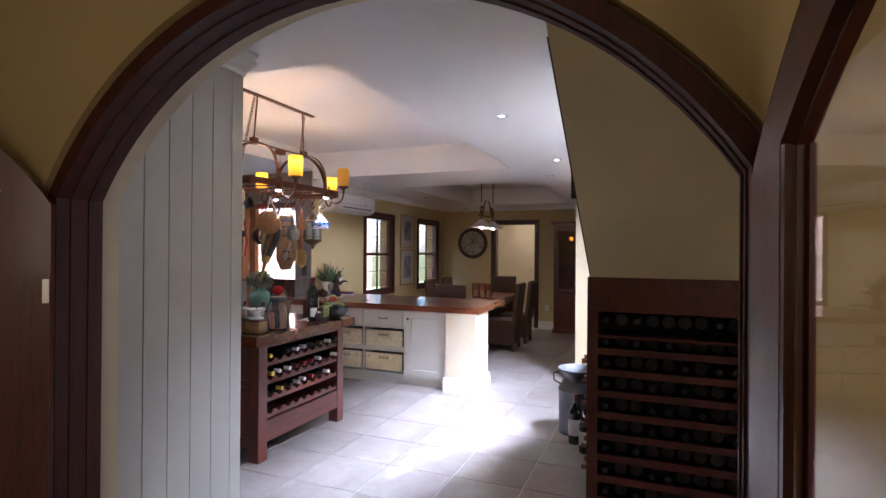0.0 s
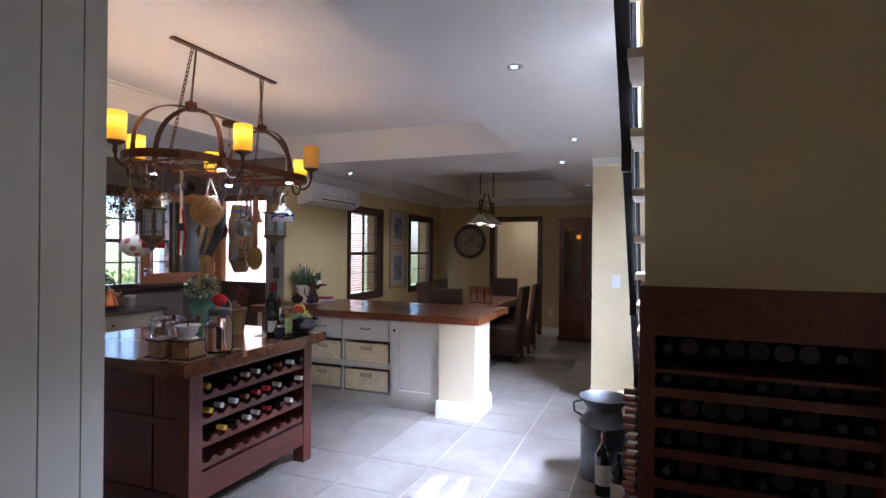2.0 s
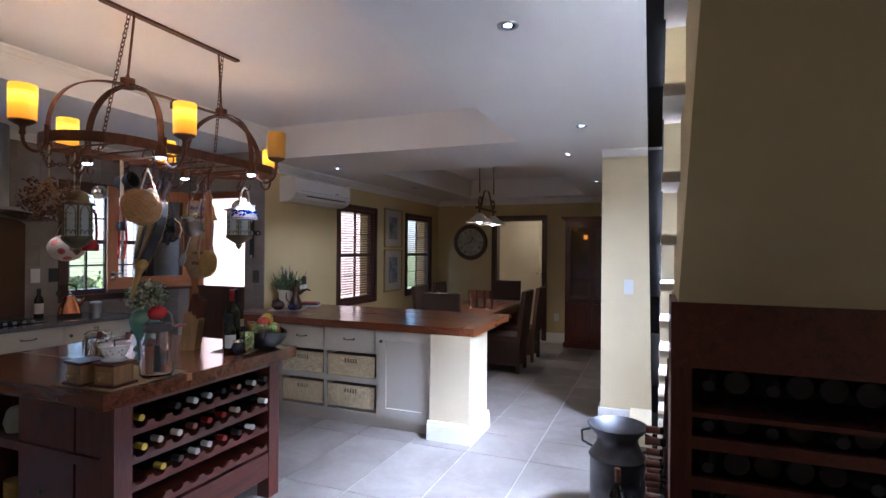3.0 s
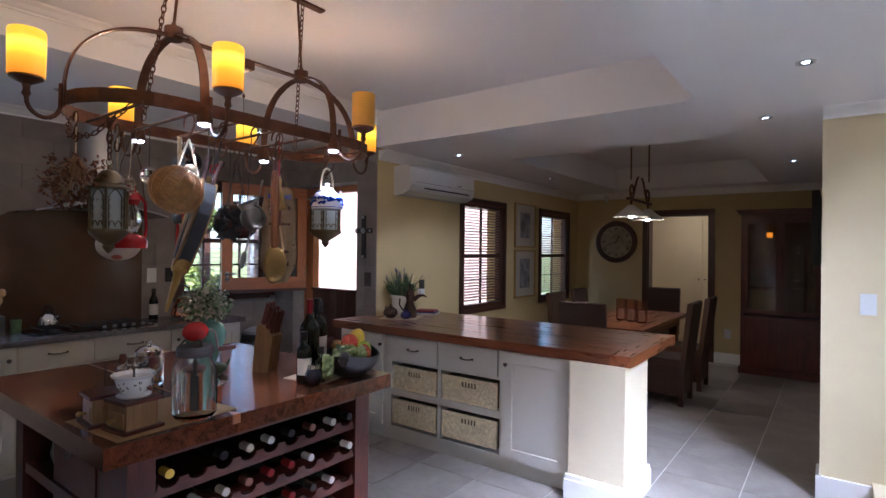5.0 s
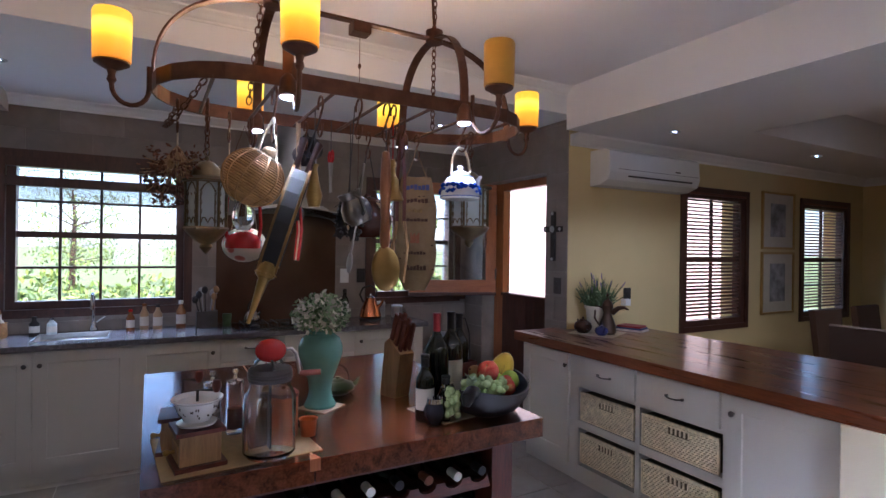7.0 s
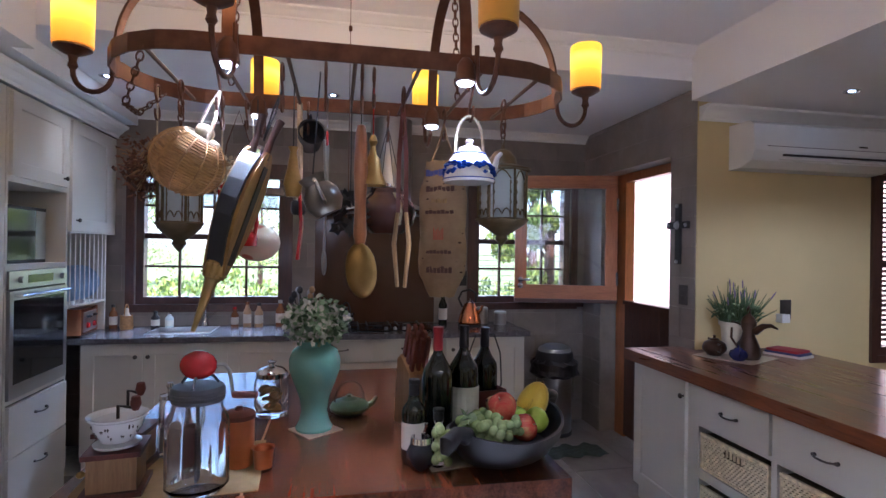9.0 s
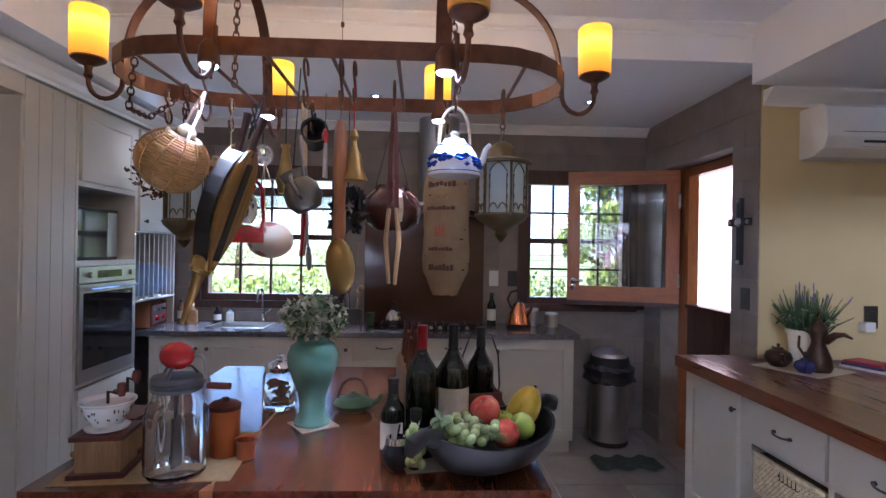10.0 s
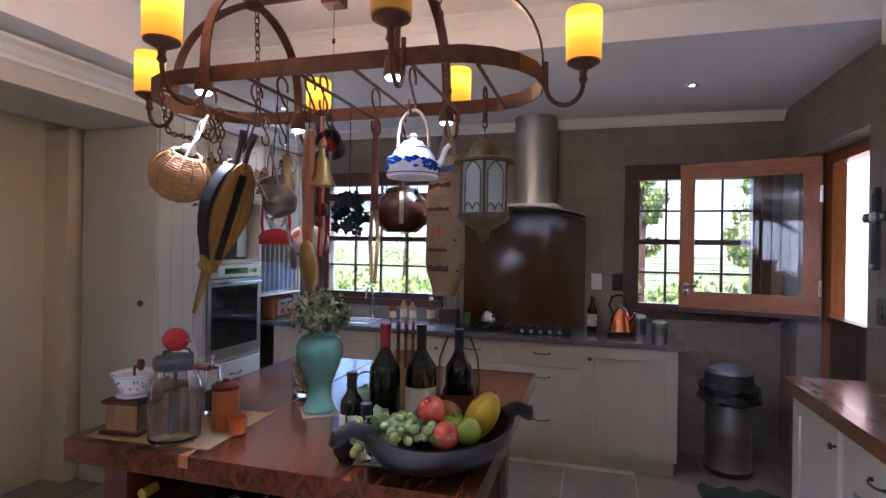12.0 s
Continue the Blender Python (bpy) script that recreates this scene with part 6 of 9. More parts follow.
# Fill lamp added for the living room side; no window is built behind it.
area_lamp("living_window_light", (3.6, 3.0, 1.7), (0.8, 5.0, 0.6), 1.6, 1.2, 8.5, (0.95, 0.95, 1.0))

# ---- things hung from the rack ----
WICKER_TAN = mat_simple("golden_wicker", (0.47, 0.25, 0.085), 0.6, 0, 0.3, 30, 0.6)
ROPE = mat_simple("pale_rope", (0.55, 0.45, 0.30), 0.85, 0, 0.2, 60, 0.6)
BRASS = mat_simple("aged_brass", (0.42, 0.27, 0.09), 0.32, 0.9, 0.25, 10)
BLACK_LEATHER = mat_simple("black_leather", (0.015, 0.014, 0.015), 0.5, 0, 0.2, 20)
TAN_WOOD = mat_wood("pale_tan_wood", (0.28, 0.15, 0.06), (0.50, 0.30, 0.13), 0.4, 1.0, "z", 0.2)
LANTERN_GLASS = mat_simple("frosted_lantern_glass", (0.50, 0.56, 0.55), 0.3, 0, 0.1, 6)
BLUE = mat_simple("cobalt_glaze", (0.02, 0.06, 0.35), 0.15)
WHITE_GLAZE = mat_simple("white_glaze", (0.72, 0.73, 0.74), 0.12, 0, 0.03)
RED_TIN = mat_simple("red_enamel", (0.40, 0.015, 0.015), 0.22, 0, 0.15)
DRIED = mat_simple("dried_flower_heads", (0.16, 0.07, 0.04), 0.9, 0, 0.6, 30, 0.5)


def s_hook(x, y, z, size=0.05, mat=None, parent=None):
    """An S hook whose top bends over a rod at (x, y, z)."""
    size *= 1.6
    pts = []
    for k in range(13):
        a = radians(200 - 230 * k / 12)
        pts.append((x + 0.3 * size * math.cos(a), y, z - 0.3 * size + 0.3 * size * math.sin(a) + 0.006))
    for k in range(13):
        a = radians(150 + 230 * k / 12)
        pts.append((x + 0.3 * size * math.cos(a), y, z - 1.05 * size + 0.3 * size * math.sin(a)))
    t = thing("s_hook", "dark iron s shaped hook over the rack rod", "hook", None, "hooks on the rack")
    part("rod", tube(pts, 0.004, 6), mat or IRON, t, smooth=True)
    return t


RODZ = RZ - 0.018


def ellipsoid(rx, ry, rz, n=20, m=12, z0=-1.0, z1=1.0):
    prof = []
    for k in range(m + 1):
        a = -math.pi / 2 + math.pi * k / m
        q = math.sin(a)
        if z0 <= q <= z1:
            prof.append((math.cos(a), q))
    bm = lathe([(max(0, r), z) for r, z in prof], n)
    for v in bm.verts:
        v.co = Vector((v.co.x * rx, v.co.y * ry, v.co.z * rz))
    return bm


def hung_basket():
    c = Vector((-2.747, 3.253, 1.762))
    s_hook(-2.79, 3.32, RODZ, 0.08)
    t = thing("hanging_wicker_basket", "round golden wicker basket with a rope handle hanging from the rack", "basket", Matrix.Translation(c) @ pose(0, 0, 0, -20, 25, 30) @ Matrix.Scale(0.94, 4))
    part("body", ellipsoid(0.092, 0.092, 0.085, 24, 12, -0.95, 0.86), WICKER_TAN, t, smooth=True)
    for k in range(26):
        bm = bmesh.new()
        a = radians(-78 + 140 * k / 25)
        r = 0.094 * math.cos(a)
        tube([(r * math.cos(2 * math.pi * q / 24), r * math.sin(2 * math.pi * q / 24), 0.087 * math.sin(a)) for q in range(24)], 0.0036, 5, bm, closed=True)
        part("cane_ring", bm, WICKER_TAN, t, smooth=True)
    bm = bmesh.new()
    for q in range(12):
        b = 2 * math.pi * q / 12
        tube([(0.099 * math.cos(radians(a)) * math.cos(b), 0.099 * math.cos(radians(a)) * math.sin(b), 0.092 * math.sin(radians(a))) for a in range(-70, 66, 15)], 0.0028, 5, bm)
    part("rib", bm, WICKER_TAN, t, smooth=True)
    part("rim", tube([(0.045 * math.cos(2 * math.pi * q / 20), 0.045 * math.sin(2 * math.pi * q / 20), 0.078) for q in range(20)], 0.007, 6, closed=True), ROPE, t, smooth=True)
    part("knot", ellipsoid(0.026, 0.026, 0.022), ROPE, t, smooth=True, m=pose(0.0, 0, 0.095))
    inv = (Matrix.Translation(c) @ pose(0, 0, 0, -20, 25, 30) @ Matrix.Scale(0.94, 4)).inverted()
    top = inv @ Vector((-2.79, 3.32, RODZ - 0.095))
    for sx in (-1, 1):
        part("rope_handle", tube([(0.05 * sx, 0, 0.075), ((0.05 * sx + top.x) / 2, top.y / 2 + 0.006 * sx, (0.075 + top.z) / 2), top], 0.005, 6), ROPE, t, smooth=True)


hung_basket()


GOLD_WOOD = mat_wood("varnished_golden_wood", (0.15, 0.07, 0.014), (0.42, 0.22, 0.045), 0.35, 1.0, "z", 0.3)


def bellows():
    t = thing("fire_bellows", "old wooden fire bellows with black leather and brass studs hanging", "bellows", pose(-2.826, 3.42, 1.813, -17.6, -5, -12) @ Matrix.Diagonal((0.88, 0.88, 1.0, 1.0)))
    side = [(0.022, 0.0), (0.042, -0.015), (0.068, -0.05), (0.088, -0.10), (0.095, -0.15), (0.090, -0.20), (0.070, -0.26), (0.042, -0.31), (0.022, -0.345), (0.016, -0.36)]
    outline = [(x * 0.84, z) for x, z in side] + [(-x * 0.84, z) for x, z in side[::-1]]
    part("front_board", prism(outline, -0.036, -0.026, "y"), GOLD_WOOD, t, "golden wooden board", 0.003)
    part("back_board", prism(outline, 0.026, 0.036, "y"), GOLD_WOOD, t, "golden wooden board", 0.003)
    inner = [(x * 1.0, z) for x, z in side[1:]]
    part("leather", prism(inner + [(-x, z) for x, z in inner[::-1]], -0.0258, 0.0258, "y"), BLACK_LEATHER, t, "black folded leather")
    part("leather_strap", boxes([(-0.016, 0.016, -0.040, -0.0362, -0.33, -0.04)]), BLACK_LEATHER, t)
    part("leather_strap", boxes([(-0.016, 0.016, 0.0362, 0.040, -0.33, -0.04)]), BLACK_LEATHER, t)
    for y in (-0.024, 0.024):
        part("handle", tube([(0, y, -0.02), (0.0, y, 0.04), (0, y * 1.3, 0.10)], [0.014, 0.010, 0.015], 10), DARK_FRAME, t, smooth=True)
    part("collar", lathe([(0.034, -0.375), (0.036, -0.33), (0.030, -0.325)], 16), BRASS, t, smooth=True)
    part("nozzle", lathe([(0, -0.53), (0.007, -0.53), (0.012, -0.46), (0.020, -0.385), (0.03, -0.375), (0.03, -0.36), (0, -0.36)], 16), BRASS, t, "tapered brass nozzle", smooth=True)
    spots = [(q * (x - 0.006), y, z) for x, z in side[3:-1] for q in (-1, 1) for y in (-0.022, 0.022)]
    spots += [(0.036 * math.cos(math.pi * k / 6), 0.036 * math.sin(math.pi * k / 6), z) for k in range(12) for z in (-0.365, -0.335)]
    stud = part("stud", lathe([(0, -0.004), (0.0052, 0), (0, 0.004)], 6), BRASS, t, "round brass stud", m=pose(*spots[0])).data
    for p in spots[1:]:
        o = new("stud", stud)
        o.parent = t
        o.matrix_basis = pose(*p)
    part("loop", tube([(0, 0, 0.03), (0.012, 0, 0.12), (0.0, 0, (RODZ - 0.06 - 1.813) / 0.953), (-0.012, 0, 0.12), (0, 0, 0.03)], 0.003, 6), BLACK_LEATHER, t)
    s_hook(-2.826, 3.42 + 0.318 * (RODZ - 0.06 - 1.813), RODZ, 0.06)


bellows()


def lantern(x, y, z, name_label, h=0.15, r=0.062, rot=0, body=None):
    t = thing("hanging_lantern", name_label, "lantern", pose(x, y, z, 0, 0, rot))
    n = 6
    top, bot = h / 2, -h / 2
    part("cap", lathe([(0, top + 0.095), (0.006, top + 0.09), (0.008, top + 0.075), (0.026, top + 0.068), (0.046, top + 0.045), (0.050, top + 0.02), (r * 1.18, top + 0.006), (r * 1.18, top), (0, top)], 24), body or LANTERN_METAL, t, "domed metal cap", smooth=True)
    pts = [(r * math.cos(2 * math.pi * k / n), r * math.sin(2 * math.pi * k / n)) for k in range(n)]
    for k in range(n):
        a, b = Vector((*pts[k], 0)), Vector((*pts[(k + 1) % n], 0))
        q = part("glass_panel", bmesh_quad(a * 0.94, b * 0.94, bot, top), LANTERN_GLASS, t)
        part("corner_post", tube([(a.x, a.y, bot - 0.008), (a.x, a.y, top + 0.008)], 0.0045, 6), body or LANTERN_METAL, t)
        bm = bmesh.new()
        for s in range(2):
            for u0, w0 in ((0.5, 0.30),):
                arcp = []
                for i in range(13):
                    f = -1 + 2 * i / 12
                    p = a.lerp(b, 0.5 + f * 0.36)
                    zz = top - 0.035 + 0.03 * math.cos(f * math.pi / 2) if s == 0 else bot + 0.012 + 0.02 * abs(math.sin(f * math.pi))
                    arcp.append((p.x * 0.985, p.y * 0.985, zz))
                tube(arcp, 0.0022, 5, bm)
        for f in (0.16, 0.84):
            p = a.lerp(b, f)
            tube([(p.x * 0.985, p.y * 0.985, bot), (p.x * 0.985, p.y * 0.985, top - 0.04)], 0.002, 5, bm)
            for q2 in range(4):
                zc = bot + 0.02 + q2 * h * 0.2
                tube([(p.x * 0.985 + 0.007 * math.cos(v * 1.05), p.y * 0.985, zc + 0.007 * math.sin(v * 1.05)) for v in range(6)], 0.0014, 4, bm, closed=True)
        part("filigree", bm, body or LANTERN_METAL, t)
    for zz in (bot - 0.004, top + 0.002):
        part("ring", tube([(p[0] * 1.04, p[1] * 1.04, zz) for p in pts], 0.006, 6, closed=True), body or LANTERN_METAL, t)
    part("base_bowl", lathe([(r * 1.05, bot - 0.006), (r * 0.95, bot - 0.02), (0.034, bot - 0.048), (0.018, bot - 0.058), (0.022, bot - 0.068), (0.010, bot - 0.085), (0, bot - 0.095)], 24), body or LANTERN_METAL, t, smooth=True)
    part("ring_handle", tube([(0.014 * math.cos(k * 0.63), 0, top + 0.105 + 0.014 * math.sin(k * 0.63)) for k in range(10)], 0.0022, 5, closed=True), body or LANTERN_METAL, t)
    chain(t, (0, 0, top + 0.115), (0, 0, RODZ - 0.03 - z), 0.03)
    s_hook(x, y, RODZ, 0.05)


def bmesh_quad(a, b, z0, z1):
    bm = bmesh.new()
    d = Vector((a.x + b.x, a.y + b.y, 0)).normalized() * 0.0015
    v = [bm.verts.new(p) for p in ((a.x, a.y, z0), (b.x, b.y, z0), (b.x, b.y, z1), (a.x, a.y, z1), (a.x - d.x, a.y - d.y, z0), (b.x - d.x, b.y - d.y, z0), (b.x - d.x, b.y - d.y, z1), (a.x - d.x, a.y - d.y, z1))]
    for q in ((0, 1, 2, 3), (7, 6, 5, 4), (0, 4, 5, 1), (2, 6, 7, 3), (1, 5, 6, 2), (0, 3, 7, 4)):
        bm.faces.new([v[i] for i in q])
    return bm


LANTERN_METAL = mat_simple("tarnished_lantern_metal", (0.17, 0.13, 0.07), 0.42, 0.8, 0.3, 15)
lantern(-3.02, 4.195, 1.735, "tarnished gold filigree lantern with frosted panes", 0.165, 0.083, 12)
lantern(-3.06, 3.15, 1.695, "tarnished brown filigree lantern with frosted panes", 0.155, 0.066, 30)


def blue_kettle():
    t = thing("blue_white_kettle", "blue and white china kettle with a wound wire handle", "kettle", pose(-2.814, 4.024, 1.745, 0, 0, 100))
    part("body", lathe([(0, 0), (0.074, 0), (0.078, 0.006), (0.076, 0.012), (0.074, 0.03), (0.066, 0.06), (0.050, 0.085), (0.038, 0.095), (0, 0.097)], 32), WHITE_GLAZE, t, "white glazed body", smooth=True)
    part("lid", lathe([(0.034, 0.097), (0.030, 0.106), (0.012, 0.112), (0.010, 0.118), (0.014, 0.124), (0.008, 0.131), (0, 0.132)], 24), WHITE_GLAZE, t, smooth=True)
    bm = bmesh.new()
    for z, r in ((0.009, 0.0784), (0.085, 0.0512)):
        tube([(r * math.cos(2 * math.pi * q / 32), r * math.sin(2 * math.pi * q / 32), z) for q in range(32)], 0.0016, 5, bm, closed=True)
    part("blue_band", bm, BLUE, t)
    bm = bmesh.new()
    rb = random.Random(5)
    for k in range(12):
        a = 2 * math.pi * k / 12
        for j in range(9):
            b = a + rb.uniform(-0.28, 0.28)
            z = 0.035 + rb.uniform(-0.014, 0.022)
            r = 0.0735 - (z - 0.03) * 0.26
            c = Vector((math.cos(b) * r, math.sin(b) * r, z))
            lathe([(0, -0.007), (0.0105, 0), (0, 0.007)], 7, bm, c)
    part("blue_flower", bm, BLUE, t)
    part("spout", tube([(0.06, 0, 0.03), (0.085, 0, 0.05), (0.095, 0, 0.085), (0.108, 0, 0.098)], [0.014, 0.011, 0.008, 0.007], 10), WHITE_GLAZE, t, smooth=True)
    hp = [(0.045 * math.cos(radians(a)) * 1.0, 0, 0.115 + 0.085 * math.sin(radians(a))) for a in range(0, 181, 12)]
    part("handle", tube([(0.046, 0, 0.08)] + hp + [(-0.046, 0, 0.08)], 0.005, 8), ROPE, t, "pale wound handle", smooth=True)
    s_hook(-2.80, 4.024, RODZ, 0.06)
    for k in (0, 1):
        part("lug", lathe([(0, 0.0), (0.008, 0.004), (0, 0.012)], 8, at=((0.046, -0.046)[k], 0, 0.078)), WHITE_GLAZE, t)


blue_kettle()


def sack():
    t = thing("printed_sack", "crumpled tan cloth sack with printed marks hanging by its strap", "sack", pose(-3.19, 4.02, 1.37, 0, 0, 60))
    bm = bmesh.new()
    n, m = 24, 18
    rs = random.Random(8)
    rings = []
    for j in range(m + 1):
        z = 0.50 * j / m
        w = 0.090 * (1 - 0.03 * math.sin(j * 0.9)) * (0.55 + 0.45 * min(1, j / 3.0)) * (1 - 0.25 * max(0, (j - 14) / 4))
        d = 0.048 * (0.4 + 0.6 * math.sin(math.pi * (j + 1) / (m + 2)))
        rings.append([bm.verts.new((w * math.cos(2 * math.pi * i / n) * (1 + rs.uniform(-0.03, 0.03)), d * math.sin(2 * math.pi * i / n) * (1 + rs.uniform(-0.05, 0.05)), z + 0.004 * math.sin(i * 1.7 + j * 0.3))) for i in range(n)])
    for a, b in zip(rings, rings[1:]):
        for i in range(n):
            bm.faces.new((a[i], a[(i + 1) % n], b[(i + 1) % n], b[i]))
    bm.faces.new(rings[0][::-1])
    bm.faces.new(rings[-1])
    part("cloth", bm, SACK, t, "tan printed cloth", smooth=True)
    for z, hw, hh, mat in ((0.455, 0.060, 0.012, SACK_BLUE), (0.395, 0.055, 0.010, SACK_PRINT), (0.35, 0.030, 0.008, MUSTARD), (0.31, 0.055, 0.007, SACK_PRINT), (0.23, 0.020, 0.022, SACK_RED), (0.165, 0.048, 0.007, SACK_PRINT), (0.10, 0.050, 0.012, SACK_PRINT)):
        for k in range(7):
            u0, u1 = -hw + 2 * hw * k / 7 + 0.001, -hw + 2 * hw * (k + 1) / 7 - 0.001
            d = 0.048 * (0.4 + 0.6 * math.sin(math.pi * (z / 0.50 * 18 + 1) / 20)) * 1.0
            yy = -d * math.sqrt(max(0.05, 1 - (((u0 + u1) / 2) / 0.092) ** 2)) - 0.0005
            part("print_mark", box(u0, u1, yy - 0.0015, yy + 0.004, z - hh, z + hh * (0.5 + 0.5 * ((k * 7 + int(z * 1000)) % 3) / 2)), mat, t)
    for x in (-0.05, 0.05):
        part("strap", tube([(x, 0, 0.49), (x * 0.3, 0, 0.58), (0, 0, RODZ - 0.05 - 1.37)], 0, 4, flat=(0.016, 0.003)), SACK, t)
    s_hook(-3.19, 4.02, RODZ, 0.05)


def mat_sack():
    n = N("tan_printed_cloth", 0.85)
    co = n.coords()
    f = n.noise(co, 9, 5)
    base = n.ramp(f, [(0.3, (0.24, 0.15, 0.075)), (0.7, (0.38, 0.27, 0.15))])
    br = n.node("ShaderNodeTexVoronoi", Scale=26.0)
    n.link(n.coords((1, 1, 2.2)), br.inputs["Vector"])
    dark = n.ramp(br.outputs["Distance"], [(0.0, (0.10, 0.05, 0.03)), (0.16, (0.12, 0.06, 0.035)), (0.2, (1, 1, 1))])
    sel = n.ramp(n.noise(co, 5.5, 2), [(0.50, (0, 0, 0)), (0.56, (1, 1, 1))])
    both = n.mix(sel, n.ramp(f, [(0, (1, 1, 1)), (1, (1, 1, 1))]), dark)
    n.color(n.mix(1.0, base, both, "MULTIPLY"))
    n.bump(n.noise(co, 14, 4), 0.5, 0.006)
    return n.m


SACK = mat_sack()
SACK_BLUE = mat_simple("faded_blue_print", (0.10, 0.12, 0.35), 0.85)
SACK_PRINT = mat_simple("faded_brown_print", (0.10, 0.05, 0.035), 0.85)
SACK_RED = mat_simple("faded_red_print", (0.42, 0.12, 0.06), 0.85)
sack()


def round_pot():
    t = thing("round_lidded_pot", "dark brown round pot with pale straps hanging from the rack", "pot", pose(-3.27, 3.82, 1.60))
    part("body", lathe([(0, 0), (0.06, 0), (0.10, 0.035), (0.112, 0.075), (0.10, 0.115), (0.065, 0.145), (0.06, 0.155), (0, 0.156)], 32), POT_BROWN, t, "dark red brown glaze", smooth=True)
    part("lid", lathe([(0.066, 0.155), (0.06, 0.168), (0.02, 0.178), (0.012, 0.19), (0, 0.192)], 24), POT_BROWN, t, smooth=True)
    for a in (0, 90, 180, 270):
        q = radians(a + 20)
        part("strap", tube([(0.066 * math.cos(q), 0.066 * math.sin(q), 0.15), (0.103 * math.cos(q), 0.103 * math.sin(q), 0.116), (0.115 * math.cos(q), 0.115 * math.sin(q), 0.075), (0.10 * math.cos(q), 0.10 * math.sin(q), 0.03)], 0, 4, flat=(0.016, 0.003)), ROPE, t)
        part("cord", tube([(0.066 * math.cos(q), 0.066 * math.sin(q), 0.15), (0, 0, RODZ - 0.05 - 1.60)], 0.002, 5), BLACK_LEATHER, t)
    s_hook(-3.27, 3.82, RODZ, 0.05)


POT_BROWN = mat_simple("dark_red_brown_glaze", (0.06, 0.018, 0.012), 0.2, 0, 0.4, 12)
round_pot()


def on_cord(t, x, y, z_top, z_base, mat=None):
    part("cord", tube([(0, 0, z_base), (0, 0, z_top)], 0.0022, 5), mat or BLACK_LEATHER, t)


def simple_hung():
    # wooden ladle
    t = thing("wooden_ladle", "turned wooden handled ladle with a brass spoon bowl", "ladle", pose(-2.78, 3.70, 1.42))
    part("handle", lathe([(0, 0.12), (0.012, 0.12), (0.019, 0.16), (0.016, 0.24), (0.02, 0.34), (0.017, 0.44), (0.012, 0.47), (0, 0.475)], 16), ORANGE_WOOD, t, smooth=True)
    part("bowl", ellipsoid(0.050, 0.016, 0.080), BRASS, t, "worn brass bowl", smooth=True, m=pose(0, 0.004, 0.06, 8, 0, 60))
    on_cord(t, 0, 0, RODZ - 0.05 - 1.42, 0.47)
    s_hook(-2.78, 3.70, RODZ, 0.06)
    # spoon
    t = thing("metal_spoon", "long dull metal serving spoon hanging", "spoon", pose(-2.86, 3.60, 1.50, 0, 22, 0))
    part("bowl", ellipsoid(0.022, 0.008, 0.04), STEEL, t, smooth=True)
    part("handle", tube([(0, 0, 0.035), (0, 0.004, 0.15), (0, 0, 0.36)], [0.004, 0.003, 0.004], 8), STEEL, t, smooth=True)
    # bell
    t = thing("brass_bell", "small aged brass hand bell on a leather thong", "bell", pose(-2.80, 3.735, 1.725) @ Matrix.Diagonal((0.97, 0.97, 1.25, 1.0)))
    part("body", lathe([(0.042, 0), (0.040, 0.006), (0.026, 0.03), (0.022, 0.06), (0.012, 0.07), (0.008, 0.09), (0.014, 0.10), (0.008, 0.115), (0, 0.118)], 22), BRASS, t, smooth=True)
    on_cord(t, 0, 0, (RODZ - 0.03 - 1.725) / 1.25, 0.115, RED_TIN)
    s_hook(-2.80, 3.735, RODZ, 0.05)
    # mug
    t = thing("pewter_mug", "small round silver grey metal mug hanging by its ear", "mug", pose(-2.785, 3.615, 1.64, 25, 0, 0) @ Matrix.Scale(1.4, 4))
    part("body", lathe([(0, 0), (0.026, 0), (0.038, 0.02), (0.036, 0.045), (0.024, 0.062), (0.030, 0.080), (0.026, 0.080), (0.020, 0.064), (0, 0.05)], 24), OLD_SILVER, t, smooth=True)
    part("ear", tube([(0.03, 0, 0.07), (0.055, 0, 0.06), (0.052, 0, 0.025), (0.036, 0, 0.02)], 0.004, 6), OLD_SILVER, t, smooth=True)
    part("cord", tube([(0.0, 0, 0.08), (0.0, 0.10, 0.265)], 0.0015, 5), BLACK_LEATHER, t)
    s_hook(-2.785, 3.60, RODZ, 0.06)
    # black mug
    t = thing("black_enamel_mug", "black enamel mug hanging open side out", "mug", pose(-3.27, 3.53, 1.93, 0, 75, 10))
    part("body", lathe([(0, 0), (0.044, 0), (0.046, 0.085), (0.049, 0.09), (0.043, 0.088), (0.042, 0.006), (0, 0.006)], 24), DARK, t, smooth=True)
    part("ear", tube([(-0.045, 0, 0.07), (-0.075, 0, 0.065), (-0.075, 0, 0.025), (-0.045, 0, 0.02)], 0.005, 6), DARK, t, smooth=True)
    s_hook(-3.22, 3.53, RODZ, 0.05)
    # red storm lantern
    t = thing("red_storm_lantern", "red enamel storm lantern with a glass chimney", "lantern", pose(-3.22, 3.295, 1.545) @ Matrix.Diagonal((1.12, 1.12, 1.42, 1.0)))
    part("tank", lathe([(0, 0), (0.058, 0), (0.060, 0.02), (0.05, 0.035), (0.02, 0.045), (0, 0.046)], 22), RED_TIN, t, smooth=True)
    part("chimney", lathe([(0.022, 0.05), (0.038, 0.075), (0.036, 0.10), (0.022, 0.13)], 20), GLASS, t, smooth=True)
    part("top_cap", lathe([(0.026, 0.13), (0.034, 0.145), (0.022, 0.165), (0.016, 0.19), (0, 0.195)], 20), RED_TIN, t, smooth=True)
